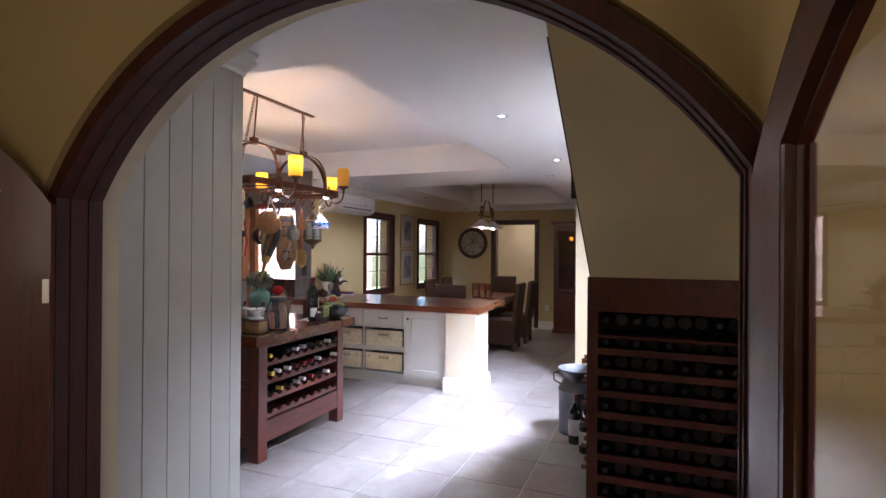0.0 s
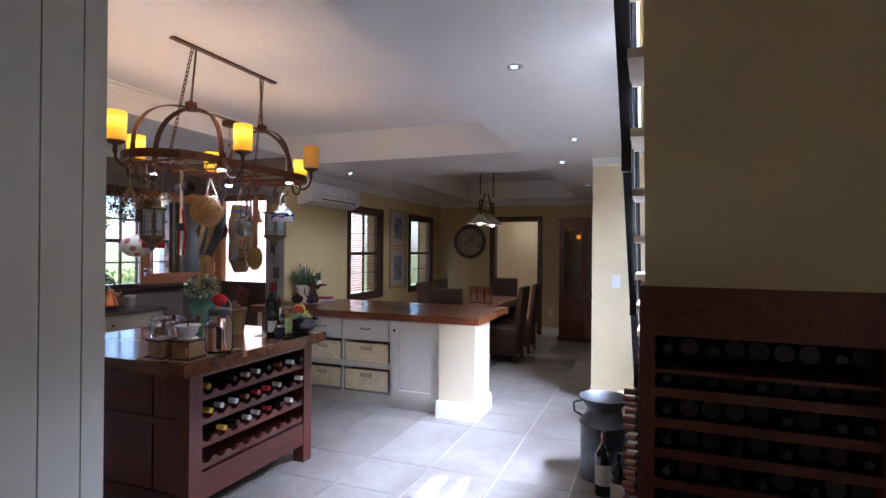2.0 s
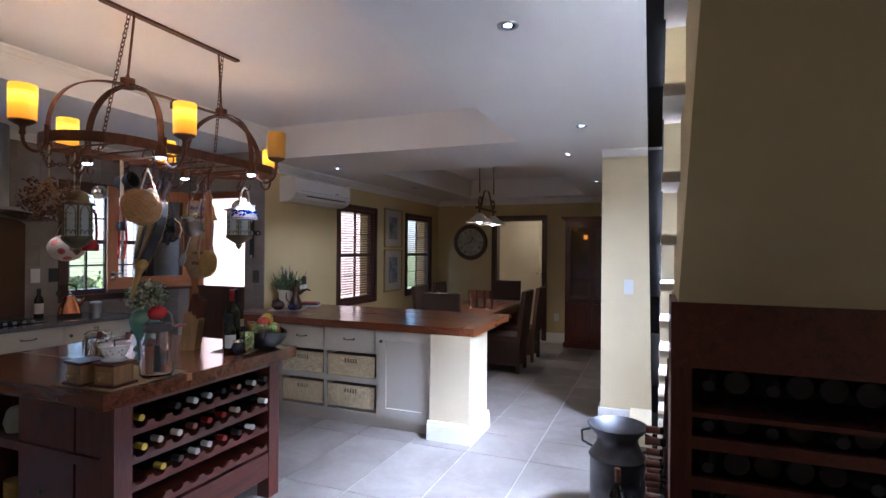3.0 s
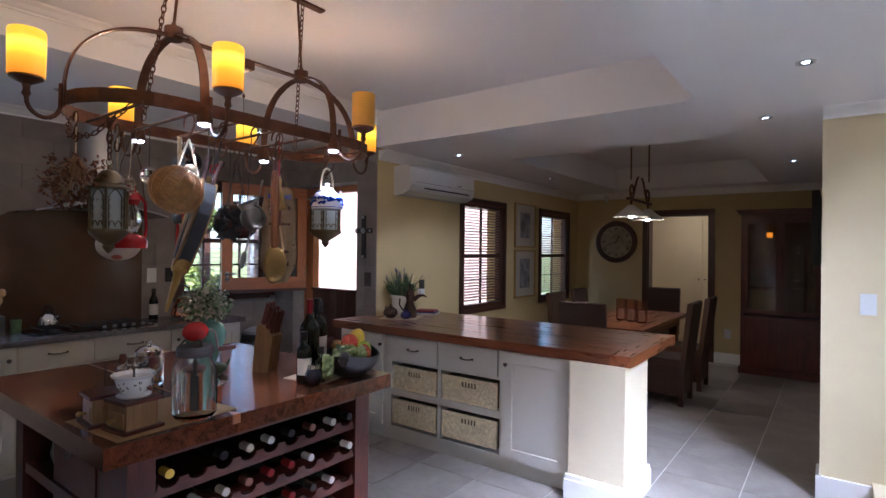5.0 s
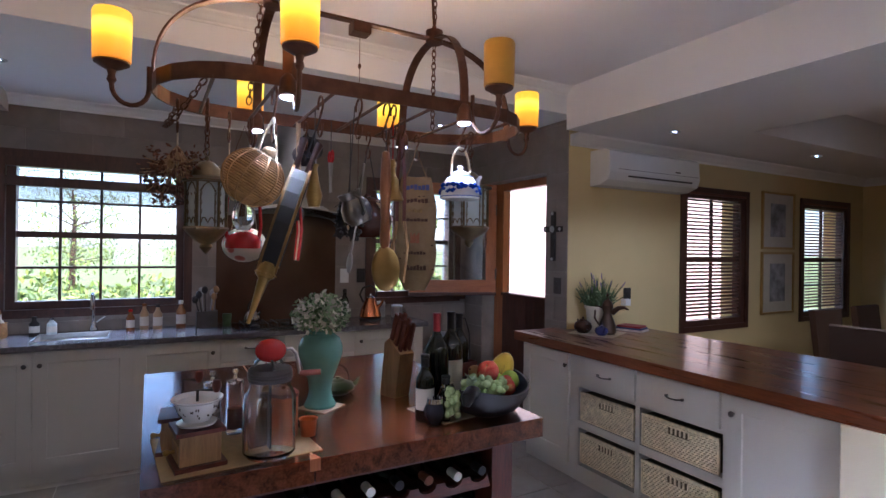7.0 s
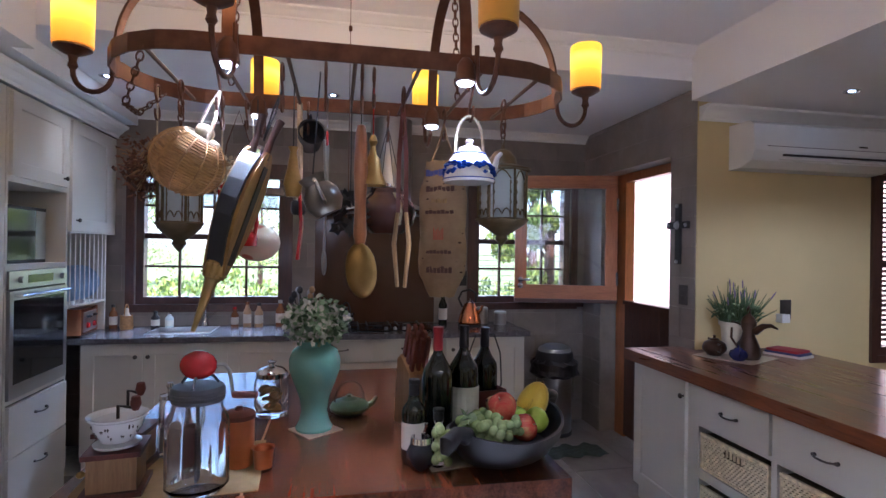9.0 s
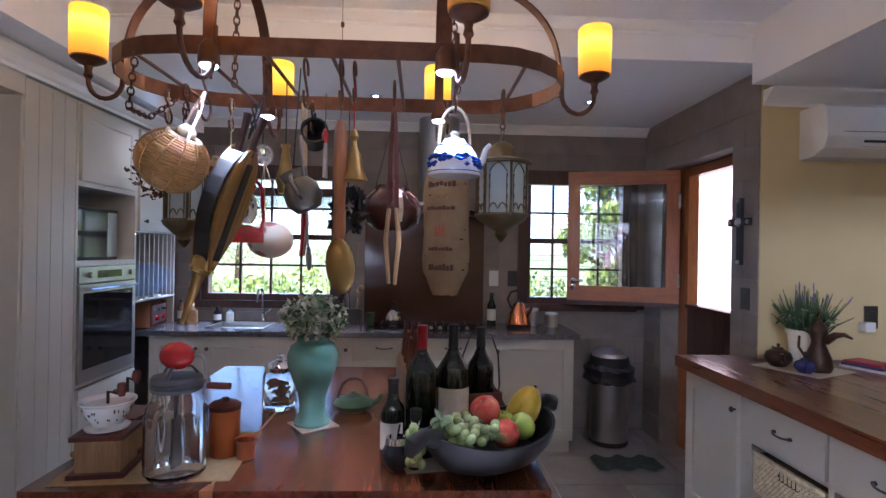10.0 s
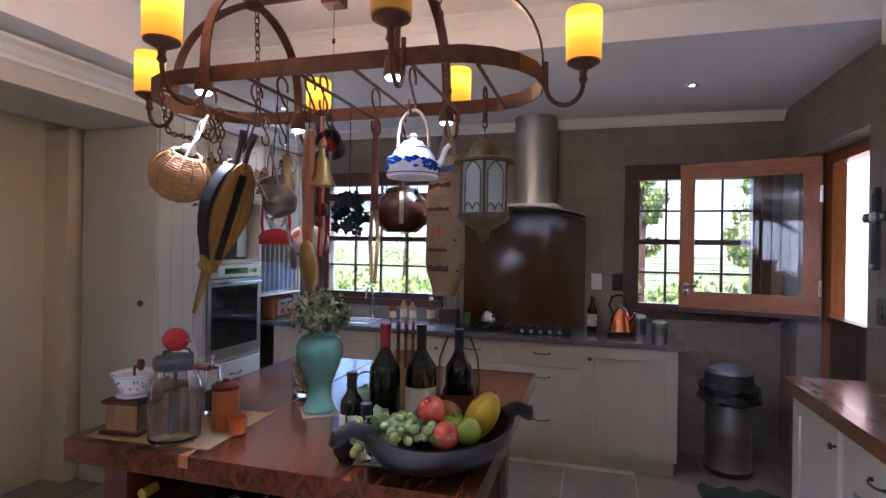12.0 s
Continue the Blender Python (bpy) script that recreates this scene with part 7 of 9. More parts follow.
    for s in (-1, 1):
        part("side_tube", tube([(0, 0.05 * s, 0.02), (0, 0.058 * s, 0.06), (0, 0.052 * s, 0.14), (0, 0.02 * s, 0.17)], 0.006, 8), RED_TIN, t, smooth=True)
    part("wire_handle", tube([(0, -0.055, 0.12), (0, -0.035, 0.25), (0, 0, (RODZ - 0.04 - 1.545) / 1.42), (0, 0.035, 0.25), (0, 0.055, 0.12)], 0.002, 5), IRON, t)
    s_hook(-3.22, 3.32, RODZ, 0.05)
    # patterned hanging bowl
    t = thing("patterned_hanging_bowl", "round red and white patterned hanging bowl against the window", "bowl", pose(-3.42, 3.33, 1.56))
    part("body", ellipsoid(0.090, 0.090, 0.073), PATTERNED, t, "red and cream speckled glaze", smooth=True)
    for a in (0, 120, 240):
        q = radians(a)
        part("cord", tube([(0.07 * math.cos(q), 0.07 * math.sin(q), 0.02), (0.10, 0, 0.30), (0.13, 0, RODZ - 1.56)], 0.0018, 5), ROPE, t)
    # rope whip
    t = thing("rope_bundle", "plaited red and white cord bundle hanging in a loop", "rope", pose(-3.22, 3.50, 1.50))
    for k in range(3):
        part("strand", tube([(0.012 * (k - 1), 0, 0.30), (0.03 * (k - 1), 0.012, 0.12), (0.022 * (k - 1), 0, 0.0)], 0.006, 6), ROPE if k % 2 else RED_TIN, t, smooth=True)
    part("binding", lathe([(0.02, 0.16), (0.026, 0.17), (0.026, 0.20), (0.02, 0.21)], 12), BLACK_LEATHER, t, smooth=True)
    part("plait", tube([(0, 0, 0.2), (0, 0.004, 0.35), (0, 0, RODZ - 1.50)], 0.010, 8), ROPE, t, smooth=True)
    # tongs
    t = thing("wooden_tongs", "pair of pale wooden tongs with a leather strap", "tongs", pose(-2.96, 3.84, 1.42))
    for s in (-1, 1):
        part("arm", tube([(0.012 * s, 0.010 * s, 0), (0.02 * s, 0.022 * s, 0.14), (0.008 * s, 0.012 * s, 0.24)], [0.006, 0.008, 0.007], 8), TAN_WOOD, t, smooth=True)
        part("strap", tube([(0.008 * s, 0.012 * s, 0.23), (0.012 * s, 0.010 * s, 0.42), (0, 0, RODZ - 0.06 - 1.42)], 0, 4, flat=(0.014, 0.003)), REDBROWN, t)
    s_hook(-2.96, 3.84, RODZ, 0.07)
    # leaf trivet
    t = thing("black_leaf_cluster", "black iron cluster of leaves and berries hanging from the rack", "ornament", pose(-3.10, 3.68, 1.66))
    rv = random.Random(41)
    leaf = None
    for k in range(30):
        a, b, e = rv.uniform(0, 6.3), rv.uniform(-1.3, 1.2), rv.uniform(0.45, 1.0)
        m = pose(0.055 * e * math.cos(a) * math.cos(b), 0.085 * e * math.sin(a) * math.cos(b), 0.085 * e * math.sin(b), rv.uniform(0, 90), rv.uniform(0, 180), rv.uniform(0, 360))
        if leaf is None:
            outline = [(0.034 * (1 if i % 2 == 0 else 0.62) * math.cos(math.pi * i / 5), 0.026 * (1 if i % 2 == 0 else 0.62) * math.sin(math.pi * i / 5)) for i in range(10)]
            leaf = part("leaf", prism(outline, -0.0012, 0.0012, "z"), DARK, t, m=m).data
        else:
            o = new("leaf", leaf)
            o.parent, o.matrix_basis = t, m
    for k in range(12):
        part("berry", ellipsoid(0.009, 0.009, 0.010, 10, 6), DARK, t, smooth=True, m=pose(rv.uniform(-0.04, 0.04), rv.uniform(-0.05, 0.05), rv.uniform(-0.09, 0.02)))
    part("cord", tube([(0, 0, 0.05), (0, 0, RODZ - 1.66)], 0.002, 5), BLACK_LEATHER, t)
    # glass funnel lamp
    t = thing("wire_and_glass_float", "clear glass ball in a wire cage hanging by the window", "ornament", pose(-3.20, 3.36, 1.86))
    part("glass_ball", ellipsoid(0.036, 0.036, 0.036), GLASS, t, smooth=True)
    for k in range(4):
        part("wire", tube([(0.038 * math.cos(a * 0.5236) * math.cos(k * 0.785), 0.038 * math.cos(a * 0.5236) * math.sin(k * 0.785), 0.038 * math.sin(a * 0.5236)) for a in range(12)], 0.0015, 4, closed=True), STEEL, t)
    on_cord(t, 0, 0, RODZ - 1.86, 0.036)
    # scissors
    t = thing("red_handled_scissors", "red handled kitchen scissors hanging from a hook", "scissors", pose(-3.10, 3.60, 1.86))
    for s in (-1, 1):
        part("finger_loop", tube([(0.018 * s + 0.015 * math.cos(q * 0.7), 0, 0.05 + 0.022 * math.sin(q * 0.7)) for q in range(9)], 0.004, 6, closed=True), RED_TIN, t, smooth=True)
        part("blade", tube([(0.01 * s, 0.002 * s, 0.03), (-0.012 * s, 0.002 * s, -0.09)], 0, 4, flat=(0.010, 0.002)), STEEL, t)
    part("cord", tube([(0, 0, 0.07), (0, 0, RODZ - 1.86)], 0.002, 5), BLACK_LEATHER, t)
    # gold cloth bag
    t = thing("small_oil_lamp", "tall thin brass oil jug hanging among the tools", "jug", pose(-2.97, 3.50, 1.70))
    part("body", lathe([(0, 0), (0.02, 0), (0.03, 0.04), (0.018, 0.09), (0.010, 0.14), (0.016, 0.155), (0, 0.156)], 18), BRASS, t, smooth=True)
    on_cord(t, 0, 0, RODZ - 1.70 + 0.006, 0.155)


OLD_SILVER = mat_simple("tarnished_silver", (0.24, 0.22, 0.19), 0.28, 1.0, 0.3, 18)
REDBROWN = mat_simple("red_brown_leather", (0.14, 0.035, 0.022), 0.5, 0, 0.2, 20)


def mat_patterned():
    n = N("speckled_red_cream_glaze", 0.3)
    v = n.node("ShaderNodeTexVoronoi", Scale=14.0)
    n.link(n.coords(), v.inputs["Vector"])
    n.color(n.ramp(v.outputs["Distance"], [(0.0, (0.42, 0.05, 0.03)), (0.28, (0.45, 0.12, 0.08)), (0.34, (0.62, 0.54, 0.44))]))
    return n.m


PATTERNED = mat_patterned()
simple_hung()


def dried_bunch(x, y, z, r, seed, label, mats, count=420):
    t = thing("dried_flower_bunch", label, "dried flowers", pose(x, y, z))
    rs = random.Random(seed)
    bm = bmesh.new()
    for k in range(70):
        a, b = rs.uniform(0, 6.3), rs.uniform(-1, 0.7)
        e = Vector((math.cos(a) * math.cos(b), math.sin(a) * math.cos(b), math.sin(b))) * r * rs.uniform(0.7, 1.1)
        tube([(0, 0, r * 0.9), e * 0.5 + Vector((0, 0, 0.01)), e], 0.0014, 4, bm)
    part("stem", bm, mats[0], t)
    bm = bmesh.new()
    for k in range(count):
        a, b = rs.uniform(0, 6.3), rs.uniform(-1.2, 0.9)
        e = Vector((math.cos(a) * math.cos(b), math.sin(a) * math.cos(b), math.sin(b))) * r * rs.uniform(0.55, 1.12)
        s = rs.uniform(0.007, 0.015)
        u = Vector((rs.uniform(-1, 1), rs.uniform(-1, 1), rs.uniform(-1, 1))).normalized()
        w = u.cross(Vector((rs.uniform(-1, 1), 0.3, 1))).normalized()
        v = [bm.verts.new(e + q) for q in (u * s, w * s * 0.6, -u * s, -w * s * 0.6)]
        top = bm.verts.new(e + u.cross(w) * s * 0.5)
        for i in range(4):
            bm.faces.new((v[i], v[(i + 1) % 4], top))
    part("petals", bm, mats[1], t)
    part("twine", tube([(0, 0, r * 0.85), (0, 0, RODZ - z)], 0.003, 5), ROPE, t)
    s_hook(x, y, RODZ, 0.05)


dried_bunch(-3.13, 3.06, 1.80, 0.115, 21, "brown and cream dried flower bunch hanging head down", (TAN_WOOD, DRIED))
dried_bunch(-3.22, 3.24, 1.80, 0.07, 22, "pale grey dried herb bunch hanging head down", (TAN_WOOD, ROPE), 200)
t = thing("garland_chain", "dark iron chain looped along the end of the rack", "chain")
for a, b in (((-3.20, 3.06, RZ - 0.02), (-3.08, 3.02, RZ - 0.12)), ((-3.08, 3.02, RZ - 0.12), (-2.92, 3.04, RZ - 0.13)), ((-2.92, 3.04, RZ - 0.13), (-2.80, 3.12, RZ - 0.02))):
    chain(t, a, b, 0.032)

# ---- things on the island ----
TZ = IZ + 0.0005
CELADON = mat_simple("celadon_green_glaze", (0.16, 0.34, 0.28), 0.1, 0, 0.10, 6, 0.05)
RAFFIA = mat_simple("tan_paper_mat", (0.36, 0.25, 0.12), 0.85, 0, 0.1, 40, 0.3)
LINEN = mat_simple("pale_linen", (0.55, 0.50, 0.40), 0.9, 0, 0.08, 50, 0.3)
ORANGE_CLAY = mat_simple("orange_enamel", (0.50, 0.13, 0.035), 0.3, 0, 0.1, 8)
LEAF_PALE = mat_simple("grey_green_leaf", (0.27, 0.35, 0.19), 0.6, 0, 0.35, 20)
LEAF_DARK = mat_simple("deep_green_leaf", (0.07, 0.12, 0.05), 0.6, 0, 0.35, 20)
PETAL = mat_simple("cream_petal", (0.62, 0.58, 0.46), 0.6, 0, 0.1)
LILAC = mat_simple("lavender_flower", (0.20, 0.15, 0.24), 0.7, 0, 0.3)


def mat_flat(name, x0, x1, y0, y1, z, mat, rot, label, cat="mat"):
    t = thing(name, label, cat, pose((x0 + x1) / 2, (y0 + y1) / 2, z, 0, 0, rot))
    part("cloth", box(-(x1 - x0) / 2, (x1 - x0) / 2, -(y1 - y0) / 2, (y1 - y0) / 2, 0, 0.003), mat, t)


mat_flat("table_mat", -3.00, -2.64, 3.0, 3.44, TZ, RAFFIA, 4, "tan paper place mat under the jar and grinders")
mat_flat("linen_napkin", -3.16, -3.03, 3.51, 3.64, TZ, LINEN, 35, "pale linen napkin under the green vase")
mat_flat("linen_napkin", -2.95, -2.72, 3.88, 4.18, TZ, LINEN, 10, "pale linen napkin under bottles and fruit bowl")
MZ = TZ + 0.0032


def big_jar():
    t = thing("glass_storage_jar", "large clear ribbed glass jar with a grey screw lid", "jar", pose(-2.69, 3.30, MZ))
    r, h = 0.076, 0.225
    bm = bmesh.new()
    n = 48
    prof = [(0, 0.004), (r * 0.85, 0), (r, 0.015), (r, h * 0.70), (r * 0.96, h * 0.80), (r * 0.78, h * 0.90), (r * 0.76, h)]
    prof += [(r * 0.73, h), (r * 0.75, h * 0.90), (r * 0.92, h * 0.79), (r * 0.955, h * 0.7), (r * 0.955, 0.02), (r * 0.8, 0.008), (0, 0.010)]
    lathe(prof, n, bm)
    for v in bm.verts:
        rr_ = math.hypot(v.co.x, v.co.y)
        if rr_ > r * 0.98 and v.co.z > 0.012:
            k = 1 + 0.012 * math.cos(12 * math.atan2(v.co.y, v.co.x))
            v.co.x *= k
            v.co.y *= k
    part("glass_body", bm, GLASS, t, smooth=True)
    part("lid", lathe([(r * 0.80, h - 0.004), (r * 0.83, h), (r * 0.83, h + 0.028), (r * 0.78, h + 0.034), (r * 0.3, h + 0.036), (0, h + 0.036)], 32), OLD_METAL, t, "grey ridged metal lid", smooth=True)
    for z in (h + 0.006, h + 0.014, h + 0.022):
        part("lid_ridge", tube([(r * 0.835 * math.cos(2 * math.pi * q / 32), r * 0.835 * math.sin(2 * math.pi * q / 32), z) for q in range(32)], 0.002, 5, closed=True), OLD_METAL, t)
    part("paddle", boxes([(-0.022, 0.022, -0.003, 0.003, 0.03, 0.15), (-0.004, 0.004, -0.004, 0.004, 0.15, h)]), PEWTER, t)
    e = part("crank_housing", ellipsoid(0.046, 0.036, 0.036), RED_TIN, t, "red painted gear housing", smooth=True, m=pose(0, 0, h + 0.085, 0, 0, 75))
    for k in range(3):
        a = 2.1 * k
        part("housing_leg", tube([(0.05 * math.cos(a), 0.05 * math.sin(a), h + 0.036), (0.035 * math.cos(a), 0.035 * math.sin(a), h + 0.055), (0.01 * math.cos(a), 0.01 * math.sin(a), h + 0.06)], 0.004, 6), OLD_METAL, t, smooth=True)
    part("crank", tube([(0, 0.035, h + 0.085), (0, 0.062, h + 0.085), (0.005, 0.075, h + 0.07), (0.01, 0.085, h + 0.01)], 0.005, 8), STEEL, t, smooth=True)
    part("crank_grip", tube([(0.01, 0.085, h + 0.01), (0.025, 0.145, h + 0.012)], 0.009, 10), REDBROWN, t, smooth=True)


big_jar()


def grinder(x, y, rot, cup):
    t = thing("coffee_grinder", "small wooden box coffee grinder with a dark rim", "coffee grinder", pose(x, y, MZ, 0, 0, rot))
    part("foot_board", box(-0.068, 0.068, -0.068, 0.068, 0, 0.012), MAHOGANY, t, bevel=0.004)
    part("box_body", box(-0.054, 0.054, -0.054, 0.054, 0.012, 0.095), TAN_WOOD, t, "golden wooden box", 0.002)
    part("top_board", box(-0.064, 0.064, -0.064, 0.064, 0.095, 0.107), MAHOGANY, t, bevel=0.004)
    part("drawer_front", box(0.054, 0.058, -0.04, 0.04, 0.02, 0.065), TAN_WOOD, t, bevel=0.001)
    knob(t, 0.058, 0, 0.042, (1, 0), BRASS, 0.009)
    if cup:
        part("china_bowl", lathe([(0.034, 0.107), (0.052, 0.111), (0.054, 0.117), (0.036, 0.122), (0.040, 0.130), (0.053, 0.150), (0.060, 0.176), (0.069, 0.181), (0.069, 0.186), (0.060, 0.184), (0.052, 0.176), (0, 0.174)], 28), WHITE_GLAZE, t, "white china bowl with grey leaf pattern", smooth=True)
        bm = bmesh.new()
        rb = random.Random(2)
        for k in range(70):
            a = rb.uniform(0, 6.3)
            z = rb.uniform(0.138, 0.166)
            r = 0.0455 + (z - 0.138) * 0.46
            c = Vector((math.cos(a) * r, math.sin(a) * r, z))
            lathe([(0, -0.006), (0.0025, 0), (0, 0.006)], 5, bm, c)
        part("leaf_pattern", bm, PEWTER, t)
    part("crank", tube([(0, 0, 0.13), (0, 0, 0.206), (-0.03, 0.02, 0.206), (-0.045, 0.028, 0.206)], 0.004, 8), DARK, t, smooth=True)
    part("crank_knob", lathe([(0.007, 0.200), (0.013, 0.216), (0.010, 0.234), (0, 0.237)], 14, at=(-0.045, 0.028, 0)), REDBROWN, t, smooth=True)


grinder(-2.725, 3.105, -83, True)
grinder(-2.875, 3.075, -95, False)


def canister():
    t = thing("orange_canister", "orange lidded enamel canister on the mat", "canister", pose(-2.83, 3.375, MZ))
    part("body", lathe([(0, 0), (0.040, 0), (0.042, 0.004), (0.042, 0.125), (0.038, 0.13), (0, 0.13)], 28), ORANGE_CLAY, t, smooth=True)
    part("lid", lathe([(0.044, 0.13), (0.045, 0.142), (0.035, 0.15), (0.012, 0.153), (0.010, 0.162), (0, 0.164)], 28), REDBROWN, t, smooth=True)
    t = thing("orange_cup", "small orange cup beside the canister", "cup", pose(-2.80, 3.445, MZ))
    part("body", lathe([(0, 0), (0.024, 0), (0.028, 0.05), (0.032, 0.055), (0.026, 0.052), (0.022, 0.006), (0, 0.006)], 22), ORANGE_CLAY, t, smooth=True)
    for k, (x, y) in enumerate(((-2.935, 3.165), (-2.935, 3.235))):
        t = thing("glass_shaker", "small glass shaker with a chrome top", "shaker", pose(x, y, MZ) @ Matrix.Diagonal((1.05, 1.05, 1.65, 1.0)))
        part("glass_body", lathe([(0, 0.003), (0.026, 0), (0.030, 0.01), (0.026, 0.10), (0.023, 0.10), (0.026, 0.012), (0, 0.01)], 20), GLASS, t, smooth=True)
        part("contents", lathe([(0, 0.011), (0.0235, 0.011), (0.0225, 0.05), (0, 0.055)], 16), REDBROWN if k else LINEN, t, smooth=True)
        part("top", lathe([(0.026, 0.10), (0.026, 0.106), (0.008, 0.109), (0.005, 0.116), (0.010, 0.121), (0.008, 0.127), (0, 0.129)], 20), CHROME, t, smooth=True)


canister()


def foliage_ball(parent, cx, cy, cz, rx, rz, count, size, seed, mats, name="leaves", flat=0.4):
    r = random.Random(seed)
    vs, fs, ms = [], [], []
    for k in range(count):
        a, b = r.uniform(0, 6.3), math.asin(r.uniform(-0.75, 1))
        e = r.uniform(0.45, 1.08)
        c = Vector((cx + rx * e * math.cos(a) * math.cos(b), cy + rx * e * math.sin(a) * math.cos(b), cz + rz * e * math.sin(b)))
        q = Euler((r.uniform(-1.2, 1.2), r.uniform(-1.2, 1.2), r.uniform(0, 6.3))).to_matrix()
        s = size * r.uniform(0.6, 1.3)
        n = len(vs)
        for v in ((-0.5, 0, 0), (-0.2, -flat * 0.5, 0.06), (0.25, -flat * 0.45, 0.05), (0.5, 0, -0.05), (0.25, flat * 0.45, 0.05), (-0.2, flat * 0.5, 0.06)):
            vs.append(c + q @ (Vector(v) * s))
        fs.append(tuple(range(n, n + 6)))
        ms.append(r.choices(range(len(mats)), weights=[5] + [2] * (len(mats) - 1))[0])
    me = bpy.data.meshes.new(name)
    me.from_pydata([tuple(v) for v in vs], [], fs)
    for m in mats:
        me.materials.append(m)
    me.polygons.foreach_set("material_index", ms)
    o = new(name, me)
    o.parent = parent
    tagged(o, kind="stuff")
    return o


def vase():
    t = thing("celadon_vase", "tall glossy celadon green vase holding small cream flowers", "vase", pose(-3.10, 3.57, MZ) @ Matrix.Scale(1.07, 4))
    part("body", lathe([(0, 0), (0.055, 0), (0.058, 0.008), (0.046, 0.03), (0.040, 0.06), (0.046, 0.10), (0.064, 0.145), (0.079, 0.19), (0.080, 0.22), (0.068, 0.25), (0.050, 0.262), (0.048, 0.275), (0.052, 0.28), (0.044, 0.278), (0.04, 0.262), (0, 0.25)], 40), CELADON, t, smooth=True)
    f = thing("flower_bunch", "bunch of grey green leaves and tiny cream flowers in the vase", "flowers", pose(-3.10, 3.57, MZ + 0.285) @ Matrix.Scale(1.12, 4))
    bm = bmesh.new()
    r = random.Random(31)
    for k in range(36):
        a, b = r.uniform(0, 6.3), r.uniform(0.2, 1.5)
        e = Vector((math.cos(a) * math.cos(b) * 0.09, math.sin(a) * math.cos(b) * 0.09, 0.03 + 0.10 * math.sin(b)))
        tube([(0.02 * math.cos(a), 0.02 * math.sin(a), -0.10), (0.03 * math.cos(a), 0.03 * math.sin(a), 0.01), e], 0.0015, 4, bm)
    part("stem", bm, LEAF_PALE, f)
    foliage_ball(f, 0, 0, 0.065, 0.094, 0.075, 1150, 0.019, 5, (LEAF_PALE, LEAF_DARK, PETAL, PETAL), flat=0.7)


vase()


def cookie_jar():
    t = thing("cookie_jar", "clear glass cookie jar with a chrome lid, part full", "jar", pose(-3.29, 3.41, TZ))
    part("glass_body", lathe([(0, 0.003), (0.055, 0), (0.062, 0.01), (0.062, 0.12), (0.052, 0.14), (0.049, 0.14), (0.058, 0.118), (0.058, 0.014), (0, 0.008)], 32), GLASS, t, smooth=True)
    r = random.Random(6)
    for k in range(16):
        part("biscuit", lathe([(0, 0), (0.018, 0), (0.021, 0.004), (0.017, 0.010), (0, 0.011)], 12), BISCUIT, t, m=pose(r.uniform(-0.026, 0.026), r.uniform(-0.026, 0.026), 0.018 + 0.005 * k, r.uniform(-35, 35), r.uniform(-35, 35), 0))
    part("lid", lathe([(0.055, 0.138), (0.056, 0.155), (0.04, 0.170), (0.012, 0.178), (0.010, 0.186), (0.016, 0.194), (0, 0.20)], 28), CHROME, t, "chrome domed lid", smooth=True)


BISCUIT = mat_simple("baked_biscuit", (0.45, 0.27, 0.10), 0.8, 0, 0.25, 30)
cookie_jar()


def teapot(x, y, z, r, h, mat, label, rot=0, loop=True):
    t = thing("teapot", label, "teapot", pose(x, y, z, 0, 0, rot))
    part("body", lathe([(0, 0), (r * 0.55, 0), (r * 0.95, h * 0.30), (r, h * 0.48), (r * 0.85, h * 0.75), (r * 0.42, h * 0.92), (0, h * 0.93)], 28), mat, t, smooth=True)
    part("lid", lathe([(r * 0.42, h * 0.92), (r * 0.34, h), (r * 0.12, h * 1.04), (r * 0.10, h * 1.10), (r * 0.16, h * 1.17), (0, h * 1.22)], 22), mat, t, smooth=True)
    part("spout", tube([(r * 0.85, 0, h * 0.35), (r * 1.25, 0, h * 0.55), (r * 1.45, 0, h * 0.9)], [r * 0.20, r * 0.13, r * 0.09], 10), mat, t, smooth=True)
    if loop:
        part("handle", tube([(r * 0.75 * math.cos(radians(a)), 0, h * 0.8 + r * 1.0 * math.sin(radians(a))) for a in range(0, 181, 15)], r * 0.055, 8), DARK, t, "black bow handle", smooth=True)
    else:
        part("handle", tube([(-r * 0.85, 0, h * 0.75), (-r * 1.4, 0, h * 0.75), (-r * 1.45, 0, h * 0.4), (-r * 0.95, 0, h * 0.3)], r * 0.08, 8), mat, t, smooth=True)
    return t


teapot(-3.25, 3.69, TZ, 0.072, 0.062, mat_simple("olive_green_cast_iron", (0.05, 0.09, 0.03), 0.4, 0.2, 0.3, 15), "low olive green cast iron teapot on the island", 100)


def knife_block():
    t = thing("knife_block", "slanted wooden knife block with red brown handled knives", "knife block", pose(-3.12, 3.90, TZ, 0, 0, 20) @ Matrix.Diagonal((0.9, 0.9, 1.32, 1.0)))
    part("block", prism([(-0.055, 0), (0.045, 0), (0.075, 0.14), (-0.005, 0.185), (-0.03, 0.17)], -0.045, 0.045, "y"), TAN_WOOD, t, bevel=0.004)
    for i in range(3):
        for j in range(3):
            x, z = 0.055 - 0.028 * i, 0.148 + 0.015 * i
            y = -0.028 + 0.028 * j
            part("knife_handle", tube([(x, y, z), (x + 0.035, y, z + 0.085)], 0, 4, flat=(0.012, 0.018)), REDBROWN, t, bevel=0.002)


